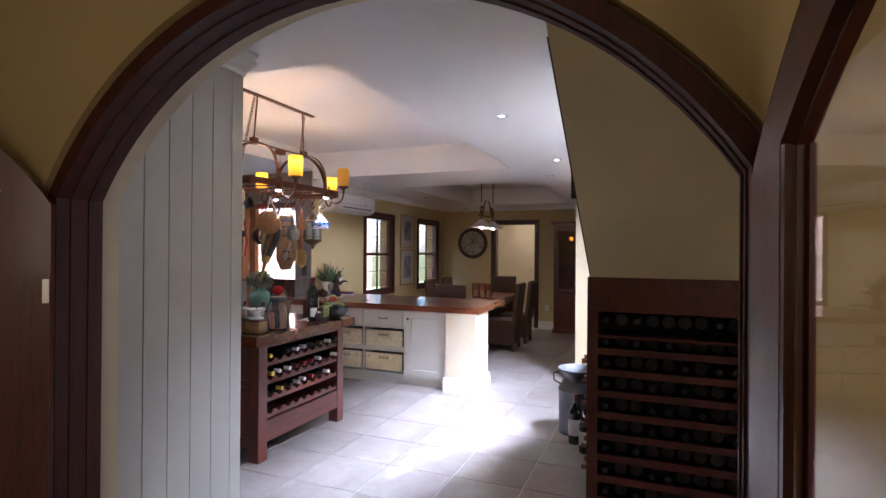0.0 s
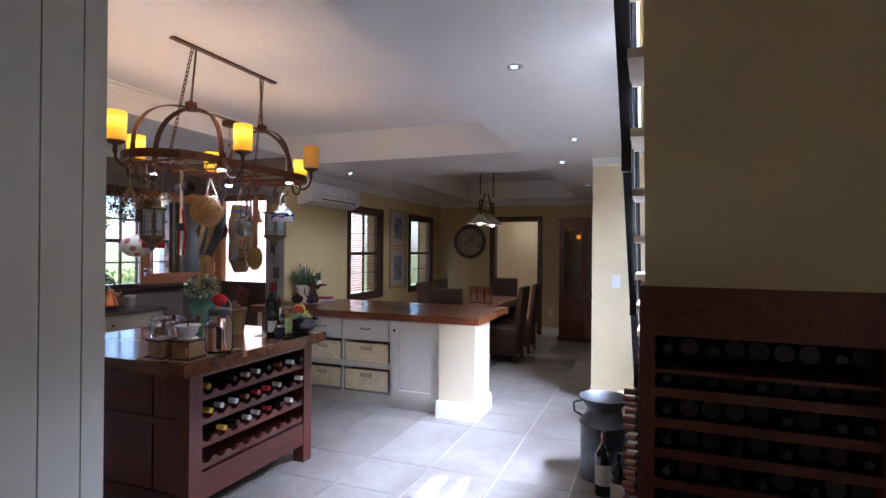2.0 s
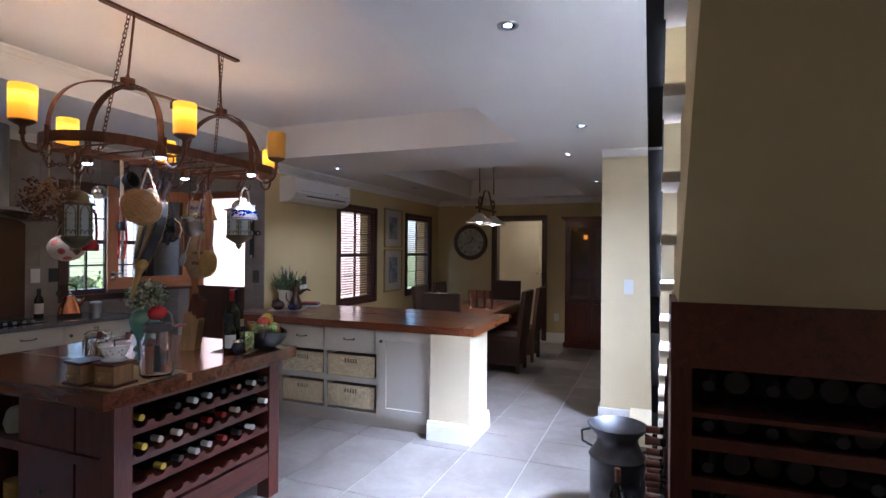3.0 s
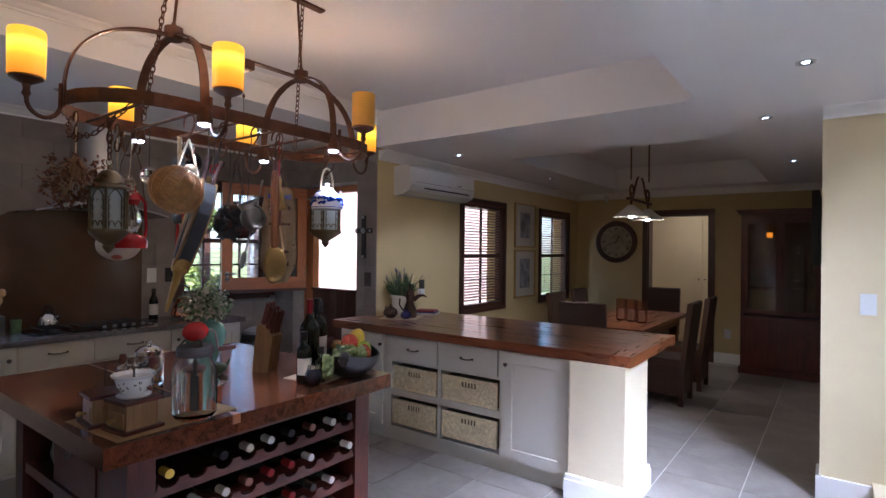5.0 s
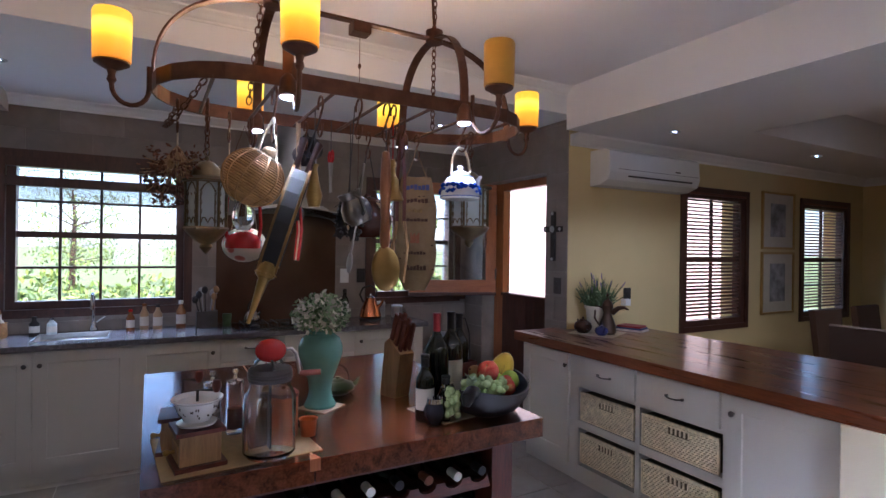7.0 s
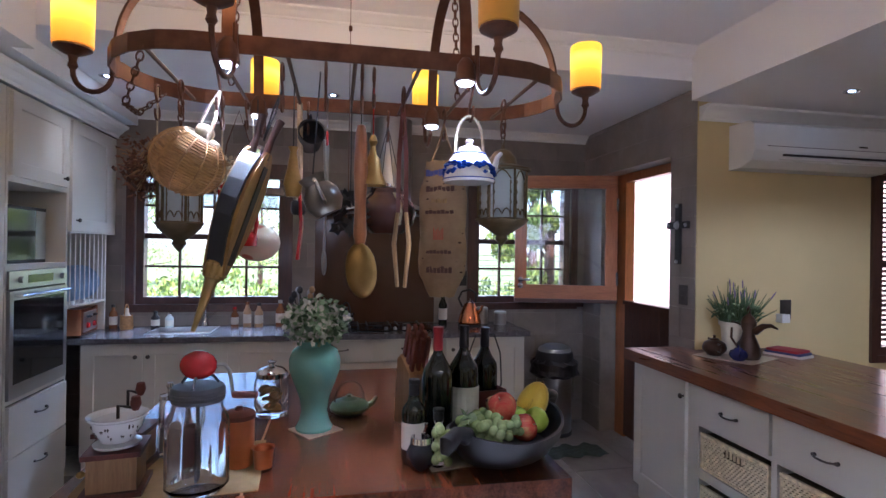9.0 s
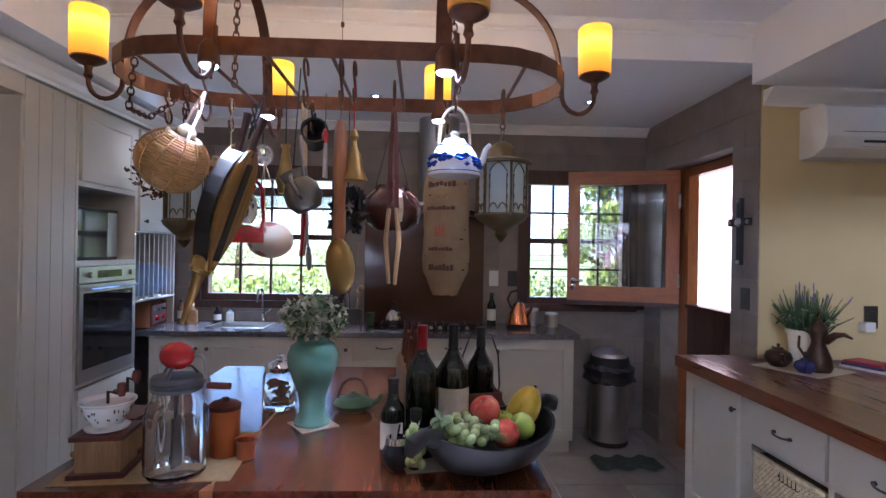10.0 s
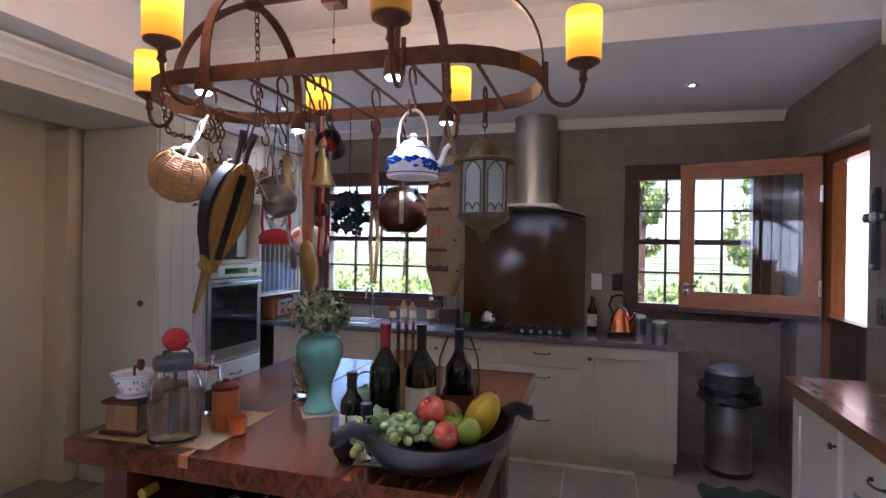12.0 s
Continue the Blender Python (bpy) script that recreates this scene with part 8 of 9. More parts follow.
knife_block()
make_bottle("dark red wine bottle with a dark red capsule on the island", FOILS[3], pose(-2.83, 3.94, MZ, 0, 0, -160), 0.375, 0.047, paper=False)
b2 = make_bottle("dark wine bottle with a plain cream label on the island", FOILS[4], pose(-2.89, 4.035, MZ, 0, 0, 10), 0.37, 0.048)
b3 = make_bottle("dark wine bottle with a small neck tag in the leather caddy", FOILS[4], pose(-2.985, 4.13, MZ + 0.008, 0, 0, -30), 0.34, 0.043, paper=False)
b4 = make_bottle("small dark spirit bottle with a pale label on the island", FOILS[4], pose(-2.77, 3.86, MZ, 0, 0, -20), 0.235, 0.034)
b5 = make_bottle("slim clear bottle with a blue cap on the island", FOILS[4], pose(-2.73, 3.925, MZ, 0, 0, -30), 0.16, 0.02, paper=False, glass=GLASS)


def caddy():
    t = thing("leather_bottle_caddy", "brown leather bottle caddy with a tall thin looped handle", "bottle caddy", pose(-2.985, 4.13, MZ, 0, 0, 12))
    for x0, x1, y0, y1 in ((-0.055, -0.05, -0.055, 0.055), (0.05, 0.055, -0.055, 0.055), (-0.05, 0.05, -0.055, -0.05), (-0.05, 0.05, 0.05, 0.055)):
        part("panel", box(x0, x1, y0, y1, 0, 0.15), REDBROWN, t, bevel=0.001)
    part("base", box(-0.05, 0.05, -0.05, 0.05, 0, 0.006), REDBROWN, t)
    part("handle", tube([(0, -0.055, 0.09), (0, -0.066, 0.16), (0, -0.06, 0.26), (0, -0.035, 0.325), (0, 0.035, 0.325), (0, 0.06, 0.26), (0, 0.066, 0.16), (0, 0.055, 0.09)], 0.003, 6), BLACK_LEATHER, t, smooth=True)


caddy()
t = thing("mate_cup", "small round dark gourd cup with a silver rim", "cup", pose(-2.717, 3.874, MZ))
part("body", lathe([(0, 0), (0.024, 0), (0.040, 0.025), (0.040, 0.05), (0.028, 0.075), (0, 0.07)], 26), mat_simple("dark_blue_black_gourd", (0.02, 0.022, 0.03), 0.15), t, smooth=True)
part("rim", lathe([(0.028, 0.070), (0.031, 0.074), (0.029, 0.090), (0.024, 0.090), (0.024, 0.076)], 26), CHROME, t, smooth=True)
part("straw", tube([(0.0, 0, 0.06), (0.012, 0.004, 0.10), (0.03, 0.01, 0.135)], 0.003, 6), CHROME, t, smooth=True)


def fruit_bowl():
    m = pose(-2.758, 4.136, MZ, 0, 0, 131) @ Matrix.Scale(1.36, 4)
    t = thing("carved_fruit_bowl", "dark carved oval wooden bowl with bird head handles", "bowl", m)
    prof = [(0, 0.004), (0.45, 0.0), (0.75, 0.02), (0.95, 0.055), (1.0, 0.082), (0.95, 0.084), (0.88, 0.060), (0.68, 0.028), (0, 0.016)]
    bm = lathe([(r, z) for r, z in prof], 36)
    for v in bm.verts:
        rad = math.hypot(v.co.x, v.co.y)
        a = abs(v.co.x)
        v.co = Vector((v.co.x * 0.165, v.co.y * 0.110, v.co.z * 0.85 + 0.022 * (a ** 3) * (v.co.z / 0.08)))
    part("body", bm, DARK_BOWL, t, smooth=True)
    for s in (-1, 1):
        part("bird_handle", tube([(s * 0.150, 0, 0.085), (s * 0.185, 0, 0.098), (s * 0.212, 0, 0.088), (s * 0.222, 0, 0.07)], [0.018, 0.015, 0.018, 0.008], 12), DARK_BOWL, t, smooth=True)
    def w(x, y, z):
        return m @ Vector((x, y, z))
    def fruit(kind, label, x, y, z, rx, rz, mat, rot=(0, 0, 0), stem=True):
        q = thing(kind, label, kind, Matrix.Translation(w(x, y, z)) @ pose(0, 0, 0, *rot) @ Matrix.Scale(1.36 if kind == "mango" else 1.2, 4))
        if kind == "apple":
            bm = lathe([(0, -0.80 * rx), (0.35 * rx, -0.88 * rx), (0.75 * rx, -0.6 * rx), (0.97 * rx, -0.1 * rx), (1.0 * rx, 0.2 * rx), (0.88 * rx, 0.6 * rx), (0.55 * rx, 0.85 * rx), (0.25 * rx, 0.84 * rx), (0.06 * rx, 0.68 * rx), (0, 0.66 * rx)], 24)
            part("flesh", bm, mat, q, smooth=True)
            part("stalk", tube([(0, 0, 0.66 * rx), (0.003, 0, 1.0 * rx)], 0.0015, 5), TAN_WOOD, q)
        else:
            part("flesh", ellipsoid(rx, rx * 0.9, rz), mat, q, smooth=True)
            part("stalk", ellipsoid(0.004, 0.004, 0.004), DARK_FRAME, q, m=pose(0, 0, rz))
    fruit("apple", "red and green streaked apple on top of the bowl", -0.018, 0.0, 0.112, 0.035, 0, APPLE_RED, (25, 20, 0))
    fruit("apple", "pinkish red apple in the bowl", -0.016, -0.050, 0.078, 0.032, 0, APPLE_RED, (-20, 60, 40))
    fruit("apple", "bright green apple in the bowl", 0.040, -0.050, 0.080, 0.031, 0, APPLE_GREEN, (50, 10, 0))
    fruit("apple", "yellow green apple half hidden in the bowl", 0.030, -0.004, 0.078, 0.030, 0, APPLE_GREEN, (0, 0, 0))
    fruit("mango", "yellow speckled mango in the bowl", 0.092, -0.010, 0.095, 0.037, 0.056, MANGO, (-28, 0, 0))
    fruit("kiwi", "brown ginger coloured fruit in the bowl", 0.045, 0.050, 0.090, 0.028, 0.036, BISCUIT, (60, 10, 0))
    g = thing("grape_bunch", "bunch of pale green grapes spilling over the bowl", "grapes", m)
    r = random.Random(14)
    me = None
    placed = []
    for k in range(260):
        u = r.random()
        x = -0.130 + 0.095 * r.random()
        y = -0.062 + 0.105 * r.random()
        z = 0.078 + 0.028 * r.random() - 0.30 * max(0, abs(y + 0.01) - 0.035)
        if any((x - a) ** 2 + (y - b) ** 2 + (z - c) ** 2 < 0.0145 ** 2 for a, b, c in placed):
            continue
        placed.append((x, y, z))
        if me is None:
            o = part("grape", ellipsoid(0.0092, 0.0092, 0.0106, 14, 8), GRAPE, g, smooth=True, m=pose(x, y, z))
            me = o.data
        else:
            o = new("grape", me)
            o.parent = g
            o.matrix_basis = pose(x, y, z, r.uniform(0, 90), r.uniform(0, 90), 0)
    for k in range(16):
        o = new("grape", me)
        o.parent = g
        o.matrix_basis = pose(-0.150 - 0.010 * (k % 2), 0.070 - 0.012 * (k % 3), 0.088 - 0.009 * (k // 2))
    foliage_ball(g, -0.125, 0.02, 0.108, 0.025, 0.01, 8, 0.032, 8, (LEAF_PALE,), "leaf", 0.8)


DARK_BOWL = mat_simple("dark_carved_wood", (0.010, 0.009, 0.010), 0.38, 0, 0.3, 20, 0.3)


def mat_fruit(name, stops, scale, rough=0.25):
    n = N(name, rough)
    f = n.noise(n.coords((1, 1, 0.35)), scale, 5, 0.6, 0.8)
    n.color(n.ramp(f, stops))
    return n.m


APPLE_RED = mat_fruit("red_streaked_apple_skin", [(0.3, (0.50, 0.035, 0.03)), (0.55, (0.55, 0.12, 0.07)), (0.72, (0.60, 0.42, 0.14))], 28)
APPLE_GREEN = mat_fruit("green_apple_skin", [(0.3, (0.30, 0.42, 0.05)), (0.7, (0.46, 0.55, 0.10))], 20)
MANGO = mat_fruit("yellow_mango_skin", [(0.3, (0.20, 0.13, 0.03)), (0.42, (0.60, 0.42, 0.03)), (0.75, (0.66, 0.50, 0.05))], 40, 0.35)
GRAPE = mat_simple("green_grape_skin", (0.36, 0.44, 0.20), 0.22, 0, 0.2, 60, 0.0)
GRAPE.node_tree.nodes["Principled BSDF"].inputs["Subsurface Weight"].default_value = 0.2
GRAPE.node_tree.nodes["Principled BSDF"].inputs["Subsurface Radius"].default_value = (0.01, 0.01, 0.004)
fruit_bowl()
t = thing("spice_tin", "yellow and green tin on the lower side shelf", "tin", pose(-3.62, 3.2, 0.155))
part("body", lathe([(0, 0), (0.05, 0), (0.05, 0.15), (0.047, 0.155), (0, 0.155)], 22), MUSTARD, t, smooth=True)
t = thing("storage_pot", "pale round pot on the upper side shelf", "pot", pose(-3.60, 3.2, 0.575))
part("body", lathe([(0, 0), (0.05, 0), (0.065, 0.05), (0.05, 0.11), (0.03, 0.13), (0, 0.13)], 22), LANTERN_GLASS, t, smooth=True)

# ---- things on the peninsula ----
PZ = 0.9305
mat_flat("lace_mat", -4.18, -3.84, 5.80, 6.14, PZ, LINEN, 25, "pale mat under the pots on the peninsula")


def lavender():
    t = thing("lavender_pot", "cream flower pot with a bushy lavender plant", "potted plant", pose(-4.08, 6.04, PZ + 0.0035) @ Matrix.Scale(1.35, 4))
    part("pot", lathe([(0, 0), (0.055, 0), (0.066, 0.125), (0.074, 0.127), (0.074, 0.145), (0.064, 0.145), (0.062, 0.10), (0, 0.10)], 28), PETAL, t, smooth=True)
    r = random.Random(44)
    bm = bmesh.new()
    for k in range(150):
        a, b = r.uniform(0, 6.3), r.uniform(0.35, 1.45)
        L = r.uniform(0.10, 0.19)
        e = Vector((math.cos(a) * math.cos(b) * L, math.sin(a) * math.cos(b) * L, 0.14 + math.sin(b) * L))
        s = Vector((0.04 * math.cos(a), 0.04 * math.sin(a), 0.10))
        tube([s, (s + e) / 2 + Vector((0, 0, 0.015)), e], [0.0035, 0.003, 0.0015], 4, bm)
        if k % 7 == 0 and b > 0.7:
            d = (e - s).normalized()
            part("flower_spike", tube([e, e + d * 0.02, e + d * 0.035], [0.0025, 0.0035, 0.0015], 6), LILAC, t)
    part("foliage", bm, LEAF_DARK, t)
    foliage_ball(t, 0, 0, 0.19, 0.10, 0.05, 260, 0.032, 9, (LEAF_DARK, LEAF_PALE), "leaves", 0.25)


lavender()


def dallah():
    t = thing("arabic_coffee_pot", "dark bronze arabic coffee pot with a long beak", "coffee pot", pose(-3.94, 6.00, PZ + 0.0035, 0, 0, 20) @ Matrix.Scale(1.2, 4))
    part("body", lathe([(0, 0), (0.048, 0), (0.056, 0.02), (0.050, 0.06), (0.030, 0.11), (0.026, 0.13), (0.036, 0.165), (0.034, 0.175), (0, 0.175)], 28), BRONZE, t, smooth=True)
    part("lid", lathe([(0.036, 0.175), (0.026, 0.20), (0.010, 0.215), (0.007, 0.23), (0.011, 0.24), (0, 0.262)], 22), BRONZE, t, smooth=True)
    part("beak", tube([(0.03, 0, 0.135), (0.07, 0, 0.165), (0.105, 0, 0.172), (0.135, 0, 0.160)], [0.020, 0.014, 0.009, 0.004], 10), BRONZE, t, smooth=True)
    part("handle", tube([(-0.03, 0, 0.16), (-0.08, 0, 0.17), (-0.085, 0, 0.09), (-0.05, 0, 0.045)], 0.006, 8), BRONZE, t, smooth=True)


BRONZE = mat_simple("dark_bronze", (0.065, 0.035, 0.022), 0.35, 0.7, 0.3, 10)
dallah()
teapot(-4.06, 5.87, PZ + 0.0035, 0.068, 0.10, BRONZE, "dark brown clay teapot on the peninsula", 160, False)
teapot(-3.90, 5.90, PZ + 0.0035, 0.05, 0.072, mat_simple("deep_blue_glaze", (0.03, 0.03, 0.12), 0.15), "small deep blue teapot with a wire handle", -30)
t = thing("book_stack", "two thin books with red and blue covers on the peninsula", "books", pose(-4.0, 6.33, PZ, 0, 0, 20))
for k, (c, w) in enumerate((((0.62, 0.60, 0.55), 0.11), ((0.03, 0.05, 0.16), 0.10), ((0.30, 0.02, 0.03), 0.09))):
    part("book", box(-w, w, -0.07, 0.07, 0.014 * k, 0.014 * k + 0.0135), mat_simple("book_cover_%d" % k, c, 0.5), t, bevel=0.002)
t = thing("plug_adapter", "white plug adapter pushed into the wall socket", "plug", pose(XA, 6.50, 1.135))
part("casing", box(0.012, 0.062, -0.03, 0.03, -0.035, 0.02), AC_WHITE, t, bevel=0.008, seg=2)

# ---- things on the granite worktop ----
GZ = 0.911
COPPER = mat_simple("polished_copper", (0.62, 0.24, 0.11), 0.18, 1.0, 0.08, 6, 0.02)


def copper_kettle():
    t = thing("copper_kettle", "conical polished copper kettle with a black bow handle", "kettle", pose(-5.58, 4.74, GZ, 0, 0, 60) @ Matrix.Scale(1.15, 4))
    part("base", lathe([(0, 0), (0.085, 0), (0.086, 0.012), (0, 0.013)], 28), DARK, t)
    part("body", lathe([(0.080, 0.013), (0.086, 0.025), (0.072, 0.08), (0.045, 0.145), (0.034, 0.165), (0, 0.168)], 32), COPPER, t, "polished copper", smooth=True)
    part("lid", lathe([(0.032, 0.167), (0.022, 0.178), (0.008, 0.182), (0.010, 0.198), (0, 0.202)], 18), CHROME, t, smooth=True)
    part("spout", tube([(0.06, 0, 0.09), (0.085, 0, 0.12), (0.098, 0, 0.15)], [0.016, 0.011, 0.009], 10), COPPER, t, smooth=True)
    part("handle", tube([(-0.055, 0, 0.13), (-0.085, 0, 0.19), (-0.06, 0, 0.245), (0.0, 0, 0.262), (0.045, 0, 0.235), (0.045, 0, 0.17)], 0.008, 8), DARK, t, smooth=True)


copper_kettle()


def steel_kettle():
    t = thing("steel_hob_kettle", "small polished steel kettle standing on the hob", "kettle", pose(-5.60, 3.72, 0.9465, 0, 0, 40))
    part("body", lathe([(0, 0), (0.070, 0), (0.072, 0.02), (0.062, 0.06), (0.035, 0.092), (0, 0.096)], 28), CHROME, t, smooth=True)
    part("lid_knob", lathe([(0.014, 0.095), (0.010, 0.11), (0.014, 0.12), (0, 0.122)], 14), DARK, t, smooth=True)
    part("spout", tube([(0.055, 0, 0.05), (0.085, 0, 0.08)], [0.014, 0.010], 10), CHROME, t, smooth=True)
    part("handle", tube([(0.045 * math.cos(radians(a)), 0, 0.085 + 0.075 * math.sin(radians(a))) for a in range(0, 181, 15)], 0.005, 8), DARK, t, smooth=True)


steel_kettle()


def shop_bottle(x, y, h, r, body, cap, label, paper=True):
    t = thing("sauce_bottle", label, "bottle", pose(x, y, GZ))
    part("body", lathe([(0, 0), (r, 0), (r, h * 0.62), (r * 0.45, h * 0.78), (r * 0.42, h * 0.9), (0, h * 0.9)], 18), body, t, smooth=True)
    part("cap", lathe([(r * 0.5, h * 0.88), (r * 0.5, h), (0, h)], 14), cap, t, smooth=True)
    if paper:
        part("label", lathe([(r * 1.02, h * 0.15), (r * 1.02, h * 0.5)], 18), PAPER, t)


AMBER_LIQ = mat_simple("brown_sauce", (0.20, 0.08, 0.03), 0.2)
SAUCE = mat_simple("pale_brown_contents", (0.40, 0.26, 0.14), 0.3)
for x, y, h, r, b, c, lb in ((-5.66, 2.86, 0.16, 0.028, AMBER_LIQ, RED_TIN, "small brown sauce bottle with a red cap"), (-5.68, 2.95, 0.20, 0.03, SAUCE, AMBER_LIQ, "tan oil bottle with a pale label"), (-5.66, 3.04, 0.19, 0.032, SAUCE, DARK, "tan spice bottle with a pale label"),
                         (-5.68, 3.20, 0.21, 0.034, AMBER_LIQ, PAPER, "brown spirit bottle with a pale label and cap"), (-5.68, 2.28, 0.13, 0.03, DARK, DARK, "black lidded tin behind the sink"), (-5.68, 2.38, 0.12, 0.03, LANTERN_GLASS, CHROME, "pale tumbler behind the sink"),
                         (-5.68, 4.53, 0.27, 0.036, BOTTLE_GLASS, DARK, "dark olive oil bottle with a white label"), (-5.70, 1.98, 0.18, 0.028, AMBER_LIQ, DARK, "brown glass bottle near the toaster")):
    shop_bottle(x, y, h, r, b, c, lb)
for x, y, h, r in ((-5.70, 4.88, 0.15, 0.05), (-5.62, 5.02, 0.12, 0.052)):
    t = thing("grey_canister", "round pale grey lidded canister beside the window", "canister", pose(x, y, GZ))
    part("body", lathe([(0, 0), (r, 0), (r, h * 0.8), (0, h * 0.8)], 24), STEEL, t, smooth=True)
    part("lid", lathe([(r * 1.03, h * 0.78), (r * 1.03, h * 0.9), (r * 0.8, h * 0.95), (0.01, h * 0.96), (0.008, h), (0, h)], 24), LANTERN_GLASS, t, smooth=True)
t = thing("utensil_crock", "dark square utensil holder full of wooden and steel tools", "utensil holder", pose(-5.62, 3.38, GZ))
part("crock", box(-0.055, 0.055, -0.075, 0.075, 0, 0.13), PEWTER, t, bevel=0.006)
r = random.Random(17)
for k in range(9):
    x, y = r.uniform(-0.035, 0.035), r.uniform(-0.05, 0.05)
    q = (x * 2.2, y * 2.2, r.uniform(0.22, 0.30))
    part("utensil", tube([(x, y, 0.05), q], 0.004, 6), (TAN_WOOD, STEEL, DARK)[k % 3], t)
    part("utensil_head", ellipsoid(0.016, 0.022, 0.03), (TAN_WOOD, STEEL, DARK)[k % 3], t, smooth=True, m=pose(*q))
t = thing("herb_pot", "small dark pot with green herbs near the hob", "pot", pose(-5.62, 3.53, GZ))
part("body", lathe([(0, 0), (0.03, 0), (0.035, 0.10), (0, 0.10)], 18), LEAF_DARK, t, smooth=True)
t = thing("toaster", "orange toaster with a chrome front and two dials", "toaster", pose(-5.42, 1.84, GZ, 0, 0, 5))
part("body", box(-0.16, 0.16, -0.09, 0.09, 0.012, 0.19), COPPER, t, "copper orange body", 0.02, 3)
part("front_panel", box(-0.12, 0.12, 0.09, 0.096, 0.03, 0.165), STEEL, t, bevel=0.003)
for x in (-0.06, 0.06):
    part("dial", lathe([(0.02, 0), (0.018, 0.014), (0, 0.015)], 16), RED_TIN, t, m=pose(x, 0.096, 0.07, -90, 0, 0))
    part("lever", box(x - 0.02, x + 0.02, 0.096, 0.115, 0.125, 0.14), DARK, t, bevel=0.002)
    part("slot", box(x - 0.045, x + 0.045, -0.02, 0.02, 0.1885, 0.1915), DARK, t)
t = thing("wicker_bottle_holder", "small wicker basket holding a bottle beside the toaster", "basket", pose(-5.62, 2.10, GZ))
part("basket_body", lathe([(0, 0), (0.04, 0), (0.046, 0.02), (0.042, 0.10), (0.046, 0.105), (0.038, 0.10), (0.036, 0.01), (0, 0.01)], 20), WICKER_TAN, t, smooth=True)
part("hoop_handle", tube([(0.042 * math.cos(radians(a)), 0, 0.10 + 0.09 * math.sin(radians(a))) for a in range(0, 181, 15)], 0.004, 6), WICKER_TAN, t, smooth=True)
part("bottle", lathe([(0, 0.012), (0.03, 0.012), (0.03, 0.10), (0.012, 0.13), (0.012, 0.16), (0, 0.16)], 16), PETAL, t, smooth=True)


def bin_():
    t = thing("pedal_bin", "tall brushed steel bin with a black rim and domed lid", "bin", pose(-5.50, 5.47, 0) @ Matrix.Diagonal((1.0, 1.0, 1.05, 1.0)))
    part("body", lathe([(0, 0.0), (0.145, 0.0), (0.148, 0.01), (0.148, 0.55), (0, 0.55)], 36), STEEL, t, "brushed steel body", smooth=True)
    part("foot_ring", lathe([(0.149, 0.0), (0.153, 0.004), (0.153, 0.03), (0.149, 0.034)], 32), DARK, t)
    part("collar", lathe([(0.150, 0.54), (0.160, 0.555), (0.158, 0.62), (0.150, 0.66), (0.14, 0.665)], 32), DARK, t, "black plastic collar", smooth=True)
    part("lid", lathe([(0.14, 0.66), (0.13, 0.69), (0.08, 0.715), (0, 0.722)], 32), STEEL, t, smooth=True)
    bm = bmesh.new()
    rb = random.Random(3)
    rings = []
    for j, (rr2, z) in enumerate(((0.160, 0.60), (0.200, 0.575), (0.195, 0.53), (0.205, 0.49), (0.165, 0.47))):
        rings.append([bm.verts.new(((rr2 + rb.uniform(-0.008, 0.008)) * math.cos(2 * math.pi * i / 30), (rr2 + rb.uniform(-0.008, 0.008)) * math.sin(2 * math.pi * i / 30), z + rb.uniform(-0.012, 0.012))) for i in range(30)])
    for a, b in zip(rings, rings[1:]):
        for i in range(30):
            bm.faces.new((a[i], a[(i + 1) % 30], b[(i + 1) % 30], b[i]))
    part("liner", bm, BLACK_LEATHER, t, "crumpled black bag edge")


bin_()
t = thing("floor_cloth", "crumpled dark green cloth lying beside the bin", "cloth", pose(-5.05, 5.45, 0.0))
bm = bmesh.new()
rb = random.Random(19)
g = [[bm.verts.new((0.11 * (-1 + 2 * i / 14) * (1 + 0.2 * math.sin(j)), 0.24 * (-1 + 2 * j / 18), 0.008 + 0.022 * abs(math.sin(i * 0.9 + j * 0.5)) * (0 if i in (0, 14) or j in (0, 18) else 1))) for j in range(19)] for i in range(15)]
for i in range(14):
    for j in range(18):
        bm.faces.new((g[i][j], g[i + 1][j], g[i + 1][j + 1], g[i][j + 1]))
part("cloth", bm, mat_simple("dark_green_fabric", (0.05, 0.07, 0.06), 0.9), t, smooth=True)

# ---- garden planting ----
rl = random.Random(12)
LEAVES = [mat_simple("garden_leaf_%d" % k, c, 0.55, 0, 0.35, 6) for k, c in enumerate(((0.20, 0.26, 0.05), (0.32, 0.36, 0.07), (0.10, 0.15, 0.04)))]
for m_ in LEAVES:
    m_.node_tree.nodes["Principled BSDF"].inputs["Subsurface Weight"].default_value = 0.0


